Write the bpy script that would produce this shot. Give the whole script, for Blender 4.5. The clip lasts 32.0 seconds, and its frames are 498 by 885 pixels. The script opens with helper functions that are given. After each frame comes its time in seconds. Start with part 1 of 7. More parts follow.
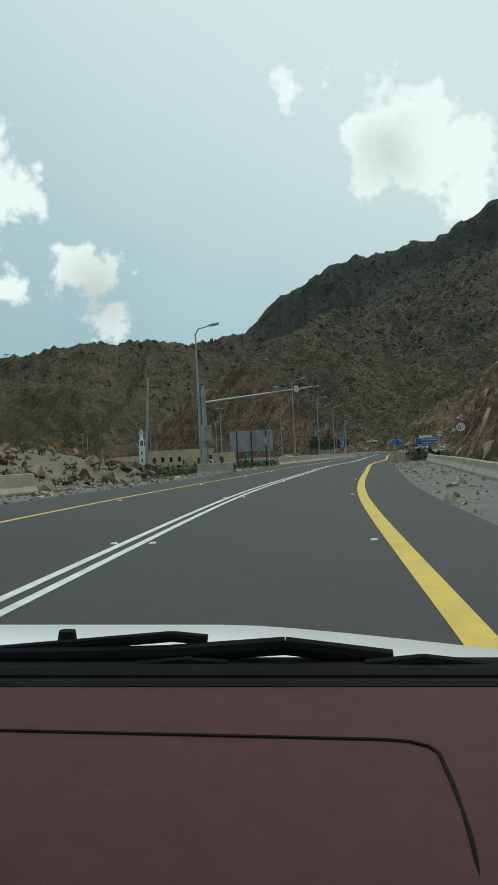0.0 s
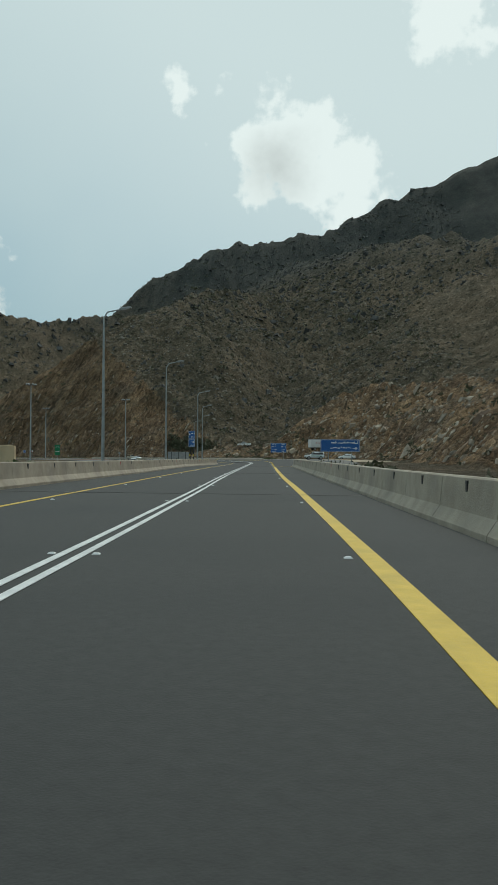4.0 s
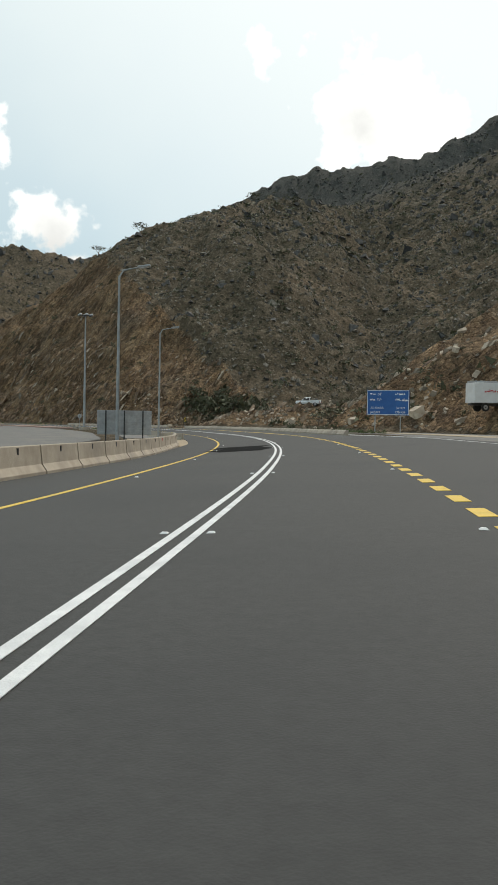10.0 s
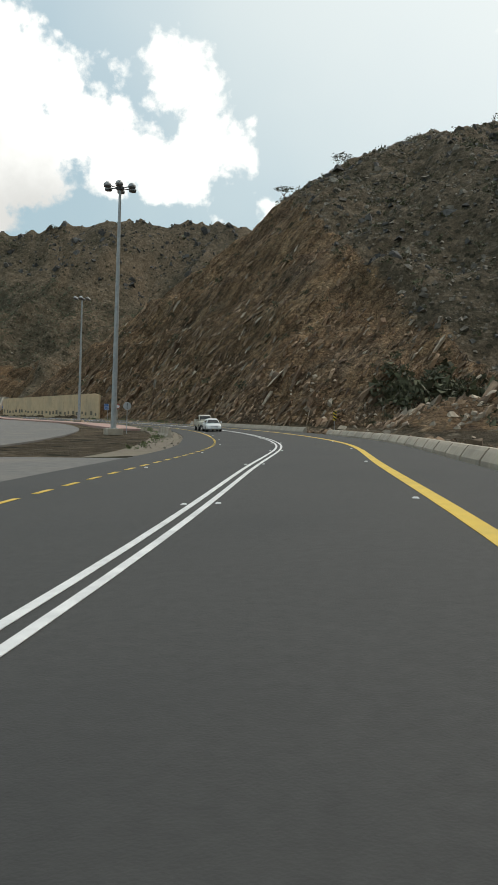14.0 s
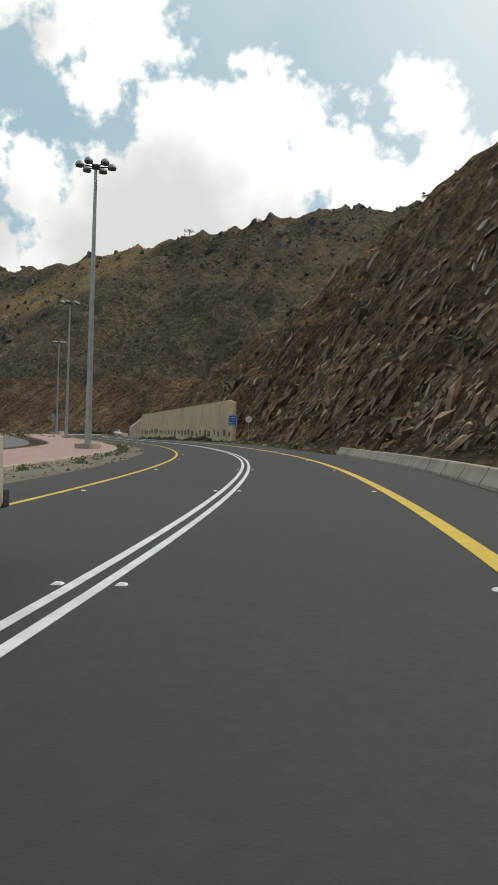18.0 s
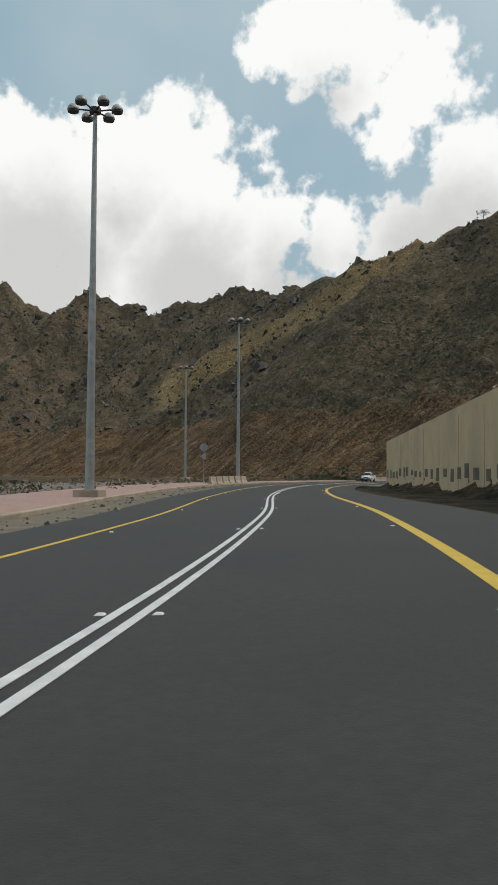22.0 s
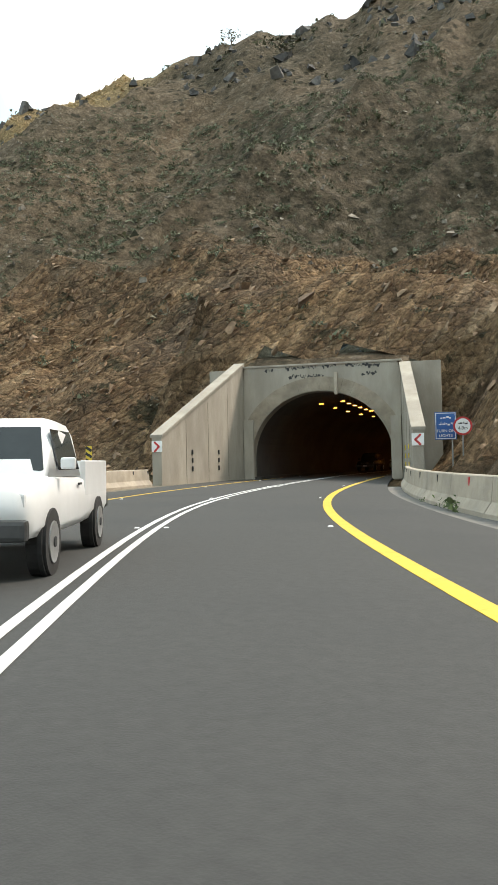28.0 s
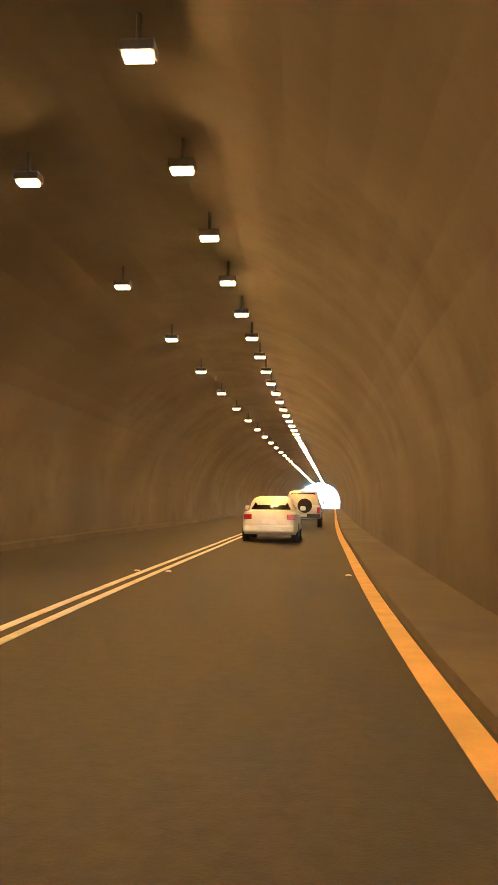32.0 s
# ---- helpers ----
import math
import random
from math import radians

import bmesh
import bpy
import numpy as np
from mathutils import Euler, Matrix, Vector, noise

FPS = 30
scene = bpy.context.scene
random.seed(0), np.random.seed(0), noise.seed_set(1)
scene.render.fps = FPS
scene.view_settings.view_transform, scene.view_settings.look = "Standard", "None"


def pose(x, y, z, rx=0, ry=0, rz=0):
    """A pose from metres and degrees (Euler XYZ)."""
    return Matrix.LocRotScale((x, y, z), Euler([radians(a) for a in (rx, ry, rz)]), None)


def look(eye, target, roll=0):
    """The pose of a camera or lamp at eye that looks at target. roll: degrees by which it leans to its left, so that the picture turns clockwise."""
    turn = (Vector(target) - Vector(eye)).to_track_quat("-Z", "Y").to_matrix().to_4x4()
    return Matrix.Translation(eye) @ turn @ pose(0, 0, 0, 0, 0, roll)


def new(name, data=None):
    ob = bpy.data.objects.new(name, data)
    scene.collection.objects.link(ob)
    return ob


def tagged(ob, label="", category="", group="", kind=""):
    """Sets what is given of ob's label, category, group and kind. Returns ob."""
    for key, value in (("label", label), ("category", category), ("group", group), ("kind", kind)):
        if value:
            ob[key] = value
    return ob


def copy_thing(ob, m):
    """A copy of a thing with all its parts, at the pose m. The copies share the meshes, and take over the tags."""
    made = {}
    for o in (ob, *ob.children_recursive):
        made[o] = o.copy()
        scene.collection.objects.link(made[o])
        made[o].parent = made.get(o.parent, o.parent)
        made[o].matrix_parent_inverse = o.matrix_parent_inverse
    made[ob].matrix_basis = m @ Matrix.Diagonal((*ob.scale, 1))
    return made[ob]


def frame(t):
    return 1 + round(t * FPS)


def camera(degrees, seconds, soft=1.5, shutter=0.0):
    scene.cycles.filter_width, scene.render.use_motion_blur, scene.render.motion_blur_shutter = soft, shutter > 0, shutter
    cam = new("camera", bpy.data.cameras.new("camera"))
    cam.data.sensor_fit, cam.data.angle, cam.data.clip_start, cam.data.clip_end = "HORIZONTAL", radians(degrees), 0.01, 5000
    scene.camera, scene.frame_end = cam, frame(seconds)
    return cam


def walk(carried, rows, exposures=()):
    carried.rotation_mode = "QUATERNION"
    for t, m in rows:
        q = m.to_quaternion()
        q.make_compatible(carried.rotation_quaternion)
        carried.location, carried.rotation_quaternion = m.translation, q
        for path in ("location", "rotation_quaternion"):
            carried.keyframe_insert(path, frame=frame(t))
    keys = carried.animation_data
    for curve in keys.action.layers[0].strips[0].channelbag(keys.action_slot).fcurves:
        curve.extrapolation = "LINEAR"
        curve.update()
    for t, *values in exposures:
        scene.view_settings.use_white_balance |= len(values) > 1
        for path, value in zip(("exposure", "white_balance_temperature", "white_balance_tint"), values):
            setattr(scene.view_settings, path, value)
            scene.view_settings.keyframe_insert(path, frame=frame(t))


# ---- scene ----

# ---- camera and its drive ----
cam = camera(34.4, 32.0, soft=1.4)
PATH = [
    (0, -0.46, 0.01, 1.158, 4.88, 1.05, -2.96),
    (0.5, -0.72, 12.23, 1.187, 2.45, 0.57, -4.75),
    (1, -0.57, 24.39, 1.208, 1.39, 0.37, -4.66),
    (1.5, -0.02, 36.53, 1.226, -0.26, 0.34, -5.23),
    (2, 0.92, 48.61, 1.242, -2.12, 0.35, -4.83),
    (2.5, 2.01, 60.69, 1.244, -3.97, -0.14, -4.30),
    (3, 3.33, 72.73, 1.247, -4.80, 0.11, -1.29),
    (3.5, 4.76, 84.75, 1.241, -4.80, 0.65, -0.04),
    (4, 6.15, 96.76, 1.235, -4.14, 1.02, 0.30),
    (4.5, 7.33, 108.75, 1.233, -2.98, 0.76, 0.79),
    (5, 8.30, 120.75, 1.232, -2.12, 1.00, 0.83),
    (5.5, 9.30, 132.74, 1.240, -0.72, 1.19, 3.56),
    (6, 10.36, 144.77, 1.249, 0.34, 0.74, 6.31),
    (6.5, 11.42, 156.86, 1.252, 0.83, 0.51, 4.87),
    (7, 12.38, 168.97, 1.255, 1.20, -0.25, 4.33),
    (7.5, 13.48, 181.09, 1.259, 1.61, -0.35, 5.57),
    (8, 14.58, 193.16, 1.263, 1.62, -1.00, 5.13),
    (8.5, 15.65, 205.19, 1.280, 1.57, -1.11, 2.33),
    (9, 16.69, 217.15, 1.295, 1.45, -1.16, 1.63),
    (9.5, 17.74, 229.05, 1.306, 1.48, -1.19, 1.92),
    (10, 18.73, 240.89, 1.315, 1.42, -1.31, 1.03),
    (10.5, 19.52, 252.70, 1.322, 1.51, -1.38, 1.89),
    (11, 20.17, 264.48, 1.331, 2.30, -1.36, 2.20),
    (11.5, 20.60, 276.21, 1.346, 4.25, -1.37, 2.38),
    (12, 20.80, 287.88, 1.369, 7.18, -1.52, 3.46),
    (12.5, 20.41, 299.47, 1.370, 10.46, -1.64, 3.57),
    (13, 19.62, 310.98, 1.375, 14.43, -1.71, 3.29),
    (13.5, 18.66, 322.40, 1.392, 16.58, -1.84, 5.52),
    (14, 17.14, 333.71, 1.401, 18.18, -1.64, 1.89),
    (14.5, 15.20, 344.92, 1.426, 19.47, -1.26, 0.37),
    (15, 12.74, 356.00, 1.434, 20.68, -0.82, 1.50),
    (15.5, 9.88, 366.99, 1.407, 22.07, -0.45, 4.59),
    (16, 6.62, 377.84, 1.379, 23.86, -0.28, 3.17),
    (16.5, 2.88, 388.54, 1.369, 26.58, -0.52, 3.46),
    (17, -1.34, 399.03, 1.360, 29.06, -0.60, 3.07),
    (17.5, -6.05, 409.34, 1.344, 31.84, -0.59, 2.17),
    (18, -11.22, 419.49, 1.329, 35.19, -0.49, 1.79),
    (18.5, -16.90, 429.45, 1.318, 37.53, -0.52, 2.44),
    (19, -23.07, 439.27, 1.308, 39.99, -0.53, 2.00),
    (19.5, -29.76, 448.95, 1.301, 42.55, -0.37, 2.53),
    (20, -36.98, 458.45, 1.293, 45.69, -0.16, 2.91),
    (20.5, -44.77, 467.69, 1.299, 48.57, 0.90, 2.46),
    (21, -52.93, 476.81, 1.310, 52.68, 1.52, 3.22),
    (21.5, -61.47, 485.77, 1.324, 55.05, 1.81, 2.58),
    (22, -70.51, 494.41, 1.337, 56.61, 2.26, 0.41),
    (22.5, -80.13, 502.58, 1.329, 58.72, 2.39, 0.39),
    (23, -90.18, 510.38, 1.319, 61.36, 2.40, -0.18),
    (23.5, -100.37, 517.98, 1.305, 62.78, 2.51, -0.89),
    (24, -110.54, 525.54, 1.288, 62.41, 2.89, -1.66),
    (24.5, -120.49, 533.33, 1.265, 60.08, 2.79, -1.48),
    (25, -130.17, 541.29, 1.239, 55.80, 2.89, -0.53),
    (25.5, -139.34, 549.55, 1.227, 51.21, 2.93, -0.38),
    (26, -148.06, 557.95, 1.215, 48.02, 2.90, -0.68),
    (26.5, -156.40, 566.44, 1.221, 45.09, 2.97, -1.64),
    (27, -164.46, 575.02, 1.228, 41.33, -0.64, -0.90),
    (27.5, -172.24, 583.76, 1.231, 37.65, -0.54, -0.35),
    (28, -179.61, 592.83, 1.233, 34.29, 1.38, -1.23),
    (28.5, -186.33, 602.44, 1.231, 31.51, 3.29, -3.43),
    (29, -192.22, 612.73, 1.226, 29.57, 3.35, -1.91),
    (29.5, -197.39, 623.57, 1.234, 25.92, 3.14, -1.38),
    (30, -201.86, 634.81, 1.242, 20.74, 3.93, -0.40),
    (30.5, -205.78, 646.26, 1.246, 15.36, 3.83, -0.40),
    (31, -209.12, 657.92, 1.250, 14.98, 4.02, -0.19),
    (31.5, -211.65, 669.78, 1.250, 13.03, 4.13, 0.08),
    (32, -213.54, 681.79, 1.250, 11.30, 4.22, 0.83),
]

# exposures: the lens opens up once it is inside the tunnel
EXPOSE = [(0.0, -0.38, 6200, 0), (2.0, -0.38, 6200, 1), (4.5, -0.5, 6200, 3), (6.0, -0.28, 6350, 7), (7.5, 0.02, 6600, 11), (9.0, 0.05, 6700, 13), (11.5, 0.05, 6700, 13), (13.0, -0.05, 6700, 13), (16.0, -0.08, 6700, 13), (21.0, -0.25, 6600, 14), (23.0, -0.35, 6600, 14), (24.5, -0.15, 6700, 13),
          (26.0, 0.35, 6800, 12), (28.5, 1.25, 6900, 16), (29.0, 1.45, 6900, 19), (29.4, 2.1, 6900, 21), (30.0, 3.8, 6800, 28), (30.3, 4.6, 6600, 24), (30.6, 5.7, 6500, 16), (31.0, 6.7, 6600, 14), (31.4, 6.8, 5200, 6), (32.0, 6.5, 4000, -6)]
walk(cam, [(t, pose(x, y, z, 90 + pitch, 0, yaw) @ pose(0, 0, 0, 0, 0, roll)) for t, x, y, z, yaw, pitch, roll in PATH], EXPOSE)

# ---- sky and sun ----
SUN_AZ, SUN_EL = radians(28), radians(52)      # to the right of +y, and up
world = bpy.data.worlds.new("world")
scene.world = world
world.use_nodes = True
wn, wl = world.node_tree.nodes, world.node_tree.links
wn.clear()


def wnode(kind, **values):
    n = wn.new(kind)
    for k, v in values.items():
        if k in n.inputs:
            n.inputs[k].default_value = v
    return n


def wmath(op, a, b=None, clamp=False):
    n = wn.new("ShaderNodeMath")
    n.operation, n.use_clamp = op, clamp
    for i, v in enumerate((a, b)):
        if v is None:
            continue
        if isinstance(v, (int, float)):
            n.inputs[i].default_value = v
        else:
            wl.new(v, n.inputs[i])
    return n.outputs[0]


sky = wn.new("ShaderNodeTexSky")
sky.sky_type, sky.sun_disc = "NISHITA", False
sky.sun_elevation, sky.sun_rotation = SUN_EL, SUN_AZ
sky.dust_density, sky.air_density, sky.ozone_density = 3.0, 1.2, 1.2
coord = wn.new("ShaderNodeTexCoord")
direction = coord.outputs["Generated"]


def sky_dir(az, el):
    return (math.sin(radians(az)) * math.cos(radians(el)), math.cos(radians(az)) * math.cos(radians(el)), math.sin(radians(el)))


# cumulus heaps: bearing, elevation and radius of each billow, in degrees
HEAPS = [
    (6.6, 21.9, 2.5), (9.3, 21.9, 2.3), (10.0, 19.4, 2.9), (7.5, 20.1, 2.8), (4.4, 21.3, 1.7), (5.3, 18.7, 1.5), (11.1, 17.1, 1.8), (-0.7, 24.8, 0.8),
    (1.5, 24.7, 0.4), (-16.4, 13.8, 1.7), (-14.5, 13.0, 1.4), (-17.6, 13.2, 1.0), (-14.3, 10.1, 1.5), (-20.9, 18.6, 1.9), (-21.1, 12.1, 1.4), (-41.7, 22.7, 1.9),
    (-40.8, 20.4, 3.4), (-36.9, 21.3, 3.1), (-33.5, 21.5, 2.5), (-31.4, 19.8, 2.5), (-36.1, 17.7, 4.6), (-28.5, 17.9, 2.5), (-40.4, 16.6, 4.6), (-45.2, 15.3, 3.8),
    (-25.9, 16.9, 2.5), (-24.0, 22.4, 2.3), (-22.2, 19.5, 2.3), (-23.7, 17.3, 2.4), (-27.4, 23.1, 0.7), (-44.5, 25.7, 3.4), (-46.9, 23.1, 2.3), (-62.3, 24.2, 2.5),
    (-59.7, 22.8, 2.3), (-64.5, 21.2, 4.0), (-60.4, 19.5, 3.4), (-70.4, 19.3, 4.8), (-73.5, 21.5, 2.9), (-54.3, 17.7, 2.7), (-50.9, 17.5, 2.1), (-50.3, 15.4, 1.8),
    (-57.6, 15.8, 4.0), (-64.4, 15.6, 4.8), (-55.2, 28.7, 2.2), (-51.5, 29.1, 3.4), (-47.9, 28.3, 3.2), (-44.7, 27.3, 2.5), (-48.5, 25.1, 2.1), (-47.1, 22.9, 1.6),
    (-44.3, 17.1, 2.3), (-55.6, 21.7, 1.0),
]
# far round the sky, broader heaps that light the place from behind
HEAPS += [(-73, 15, 4.5), (-78, 14, 5), (-66, 15, 4), (-58, 13, 4), (-48, 11, 4), (-55, 11, 4), (-62, 10.5, 5), (-69, 10, 5), (-76, 12, 5), (-81, 16, 5), (-68, 13, 4), (-39, 13, 4), (18.5, 28.5, 2.8), (-88, 20, 7), (-80, 15, 6), (-104, 18, 8), (30, 34, 4), (52, 22, 7), (75, 18, 8), (120, 20, 11), (165, 22, 11), (215, 24, 11)]
BELLIES = [(-42, 13.5, 6.5), (-34, 12.5, 4.0), (-47, 12, 4), (-71.5, 14, 5.5), (-61, 13, 4.8), (-54, 13, 3.5), (-66, 17.5, 2.2), (-51, 25.2, 1.6), (6.2, 19.8, 1.6), (-15, 11.5, 2.5)]


def billow(spots, last=None):
    """How deep a direction lies in a row of round billows, in tenths of a radian; 0 at the rim."""
    for az, el, size in spots:
        d = wn.new("ShaderNodeVectorMath")
        d.operation = "DISTANCE"
        wl.new(direction, d.inputs[0])
        d.inputs[1].default_value = sky_dir(az, el)
        near = wmath("SUBTRACT", radians(size * 1.05) * 10, wmath("MULTIPLY", d.outputs["Value"], 10.0))
        if last is None:
            last = near
        else:
            k = wn.new("ShaderNodeMath")
            k.operation = "SMOOTH_MAX"
            wl.new(last, k.inputs[0])
            wl.new(near, k.inputs[1])
            k.inputs[2].default_value = 0.08
            last = k.outputs[0]
    return last


warp = wnode("ShaderNodeTexNoise", Scale=22.0, Detail=3.0, Roughness=0.5)
wl.new(direction, warp.inputs["Vector"])
fine = wnode("ShaderNodeTexNoise", Scale=75.0, Detail=6.0, Roughness=0.62)
wl.new(direction, fine.inputs["Vector"])
ruffle = wmath("ADD", wmath("MULTIPLY", wmath("SUBTRACT", warp.outputs[0], 0.5), 1.05), wmath("MULTIPLY", wmath("SUBTRACT", fine.outputs[0], 0.5), 0.42))
field = wmath("ADD", billow(HEAPS), ruffle)
mask = wn.new("ShaderNodeMapRange")
mask.interpolation_type = "SMOOTHSTEP"
mask.inputs[1].default_value, mask.inputs[2].default_value = -0.06, 0.14
wl.new(field, mask.inputs[0])
veil = wnode("ShaderNodeTexNoise", Scale=2.2, Detail=4.0, Roughness=0.55)
wl.new(direction, veil.inputs["Vector"])
# bright tops and greyer bellies of the heaps
tone = wn.new("ShaderNodeMapRange")
tone.interpolation_type = "SMOOTHSTEP"
tone.inputs[1].default_value, tone.inputs[2].default_value = -0.35, 0.55
tone.inputs[3].default_value, tone.inputs[4].default_value = 1.0, 0.66
wl.new(wmath("ADD", billow(BELLIES), wmath("MULTIPLY", ruffle, 0.5)), tone.inputs[0])
skyhsv = wn.new("ShaderNodeMixRGB")
skyhsv.inputs[0].default_value = 0.7
wl.new(sky.outputs[0], skyhsv.inputs[1])
skyhsv.inputs[2].default_value = (5.2, 8.0, 9.2, 1)
hazemix = wn.new("ShaderNodeMixRGB")
wl.new(wmath("MULTIPLY", wmath("SUBTRACT", veil.outputs[0], 0.38, clamp=True), 1.6, clamp=True), hazemix.inputs[0])
wl.new(skyhsv.outputs[0], hazemix.inputs[1])
hazemix.inputs[2].default_value = (8.0, 9.5, 9.5, 1)
# milky glare towards the sun
toward = wn.new("ShaderNodeVectorMath")
toward.operation = "DISTANCE"
wl.new(direction, toward.inputs[0])
toward.inputs[1].default_value = sky_dir(math.degrees(SUN_AZ), math.degrees(SUN_EL))
glare = wn.new("ShaderNodeMapRange")
glare.interpolation_type = "SMOOTHSTEP"
for k, v in enumerate((1.05, 0.50, 0.0, 0.9)):
    glare.inputs[k + 1].default_value = v
wl.new(toward.outputs["Value"], glare.inputs[0])
milky = wn.new("ShaderNodeMixRGB")
wl.new(glare.outputs[0], milky.inputs[0])
wl.new(hazemix.outputs[0], milky.inputs[1])
milky.inputs[2].default_value = (11.0, 12.1, 12.0, 1)
white = wn.new("ShaderNodeMixRGB")
white.blend_type = "MULTIPLY"
white.inputs[0].default_value = 1.0
white.inputs[1].default_value = (13.7, 14.3, 13.9, 1)
wl.new(tone.outputs[0], white.inputs[2])
mix = wn.new("ShaderNodeMixRGB")
wl.new(mask.outputs[0], mix.inputs[0])
wl.new(milky.outputs[0], mix.inputs[1])
wl.new(white.outputs[0], mix.inputs[2])
back = wn.new("ShaderNodeBackground")
back.inputs["Strength"].default_value = 0.085
wl.new(mix.outputs[0], back.inputs["Color"])
wl.new(back.outputs[0], wn.new("ShaderNodeOutputWorld").inputs[0])

lamp = bpy.data.lights.new("sun", "SUN")
lamp.energy, lamp.angle, lamp.color = 2.0, radians(10), (1.0, 0.93, 0.83)
sun = new("sun", lamp)
sun.matrix_world = look((0, 0, 300), (-300 * math.sin(SUN_AZ) * math.cos(SUN_EL), -300 * math.cos(SUN_AZ) * math.cos(SUN_EL), 300 - 300 * math.sin(SUN_EL)))


# ---- materials ----
def material(name, low, high, scale=1.0, rough=0.8, metal=0.0, bump=0.0, bump_scale=None, spot=None, spot_scale=None, spot_amount=0.5, per_object=0.0, stretch=None, emit=0.0, detail=6.0, wide=None, spec=0.5):
    """Two tones mixed by a noise at real-world size, a second stain noise over it, and a fine relief."""
    m = bpy.data.materials.new(name)
    m.use_nodes = True
    n, l = m.node_tree.nodes, m.node_tree.links
    b = n["Principled BSDF"]
    b.inputs["Roughness"].default_value, b.inputs["Metallic"].default_value = rough, metal
    b.inputs["Specular IOR Level"].default_value = spec
    geo = n.new("ShaderNodeNewGeometry")
    vec = geo.outputs["Position"]
    if stretch:
        mp = n.new("ShaderNodeMapping")
        mp.inputs["Scale"].default_value = stretch[:3]
        mp.inputs["Rotation"].default_value = [radians(a) for a in stretch[3:]] if len(stretch) > 3 else (0, 0, 0)
        l.new(vec, mp.inputs[0])
        vec = mp.outputs[0]
    t = n.new("ShaderNodeTexNoise")
    t.inputs["Scale"].default_value, t.inputs["Detail"].default_value, t.inputs["Roughness"].default_value = scale, detail, 0.62
    l.new(vec, t.inputs["Vector"])
    r = n.new("ShaderNodeValToRGB")
    r.color_ramp.elements[0].position, r.color_ramp.elements[1].position = 0.32, 0.68
    r.color_ramp.elements[0].color, r.color_ramp.elements[1].color = (*low, 1), (*high, 1)
    l.new(t.outputs[0], r.inputs[0])
    out = r.outputs[0]
    if spot:
        s = n.new("ShaderNodeTexNoise")
        s.inputs["Scale"].default_value, s.inputs["Detail"].default_value = spot_scale or scale * 0.13, 5.0
        l.new(vec, s.inputs["Vector"])
        mr = n.new("ShaderNodeMapRange")
        mr.inputs[1].default_value, mr.inputs[2].default_value, mr.inputs[4].default_value = 0.48, 0.66, spot_amount
        l.new(s.outputs[0], mr.inputs[0])
        mx = n.new("ShaderNodeMixRGB")
        l.new(mr.outputs[0], mx.inputs[0])
        l.new(out, mx.inputs[1])
        mx.inputs[2].default_value = (*spot, 1)
        out = mx.outputs[0]
    if per_object:
        info = n.new("ShaderNodeObjectInfo")
        hs = n.new("ShaderNodeHueSaturation")
        mr = n.new("ShaderNodeMapRange")
        mr.inputs[3].default_value, mr.inputs[4].default_value = 1 - per_object, 1 + per_object
        l.new(info.outputs["Random"], mr.inputs[0])
        l.new(mr.outputs[0], hs.inputs["Value"])
        l.new(out, hs.inputs["Color"])
        out = hs.outputs[0]
    l.new(out, b.inputs["Base Color"])
    if bump:
        bt = n.new("ShaderNodeTexNoise")
        bt.inputs["Scale"].default_value, bt.inputs["Detail"].default_value = bump_scale or scale * 3, 8.0
        l.new(vec, bt.inputs["Vector"])
        bp = n.new("ShaderNodeBump")
        bp.inputs["Strength"].default_value, bp.inputs["Distance"].default_value = min(1.0, bump), 0.05 if bump <= 1 else 0.05 * bump
        l.new(bt.outputs[0], bp.inputs["Height"])
        l.new(bp.outputs[0], b.inputs["Normal"])
    if emit:
        b.inputs["Emission Color"].default_value = (*high, 1)
        b.inputs["Emission Strength"].default_value = emit
    return m


# bedding of the rock: up the dip, along the strike, across the beds
DIP, STRIKE, ACROSS = (0.52, 0.10, 0.85), (-0.19, 0.98, 0.0), (-0.83, -0.16, 0.53)


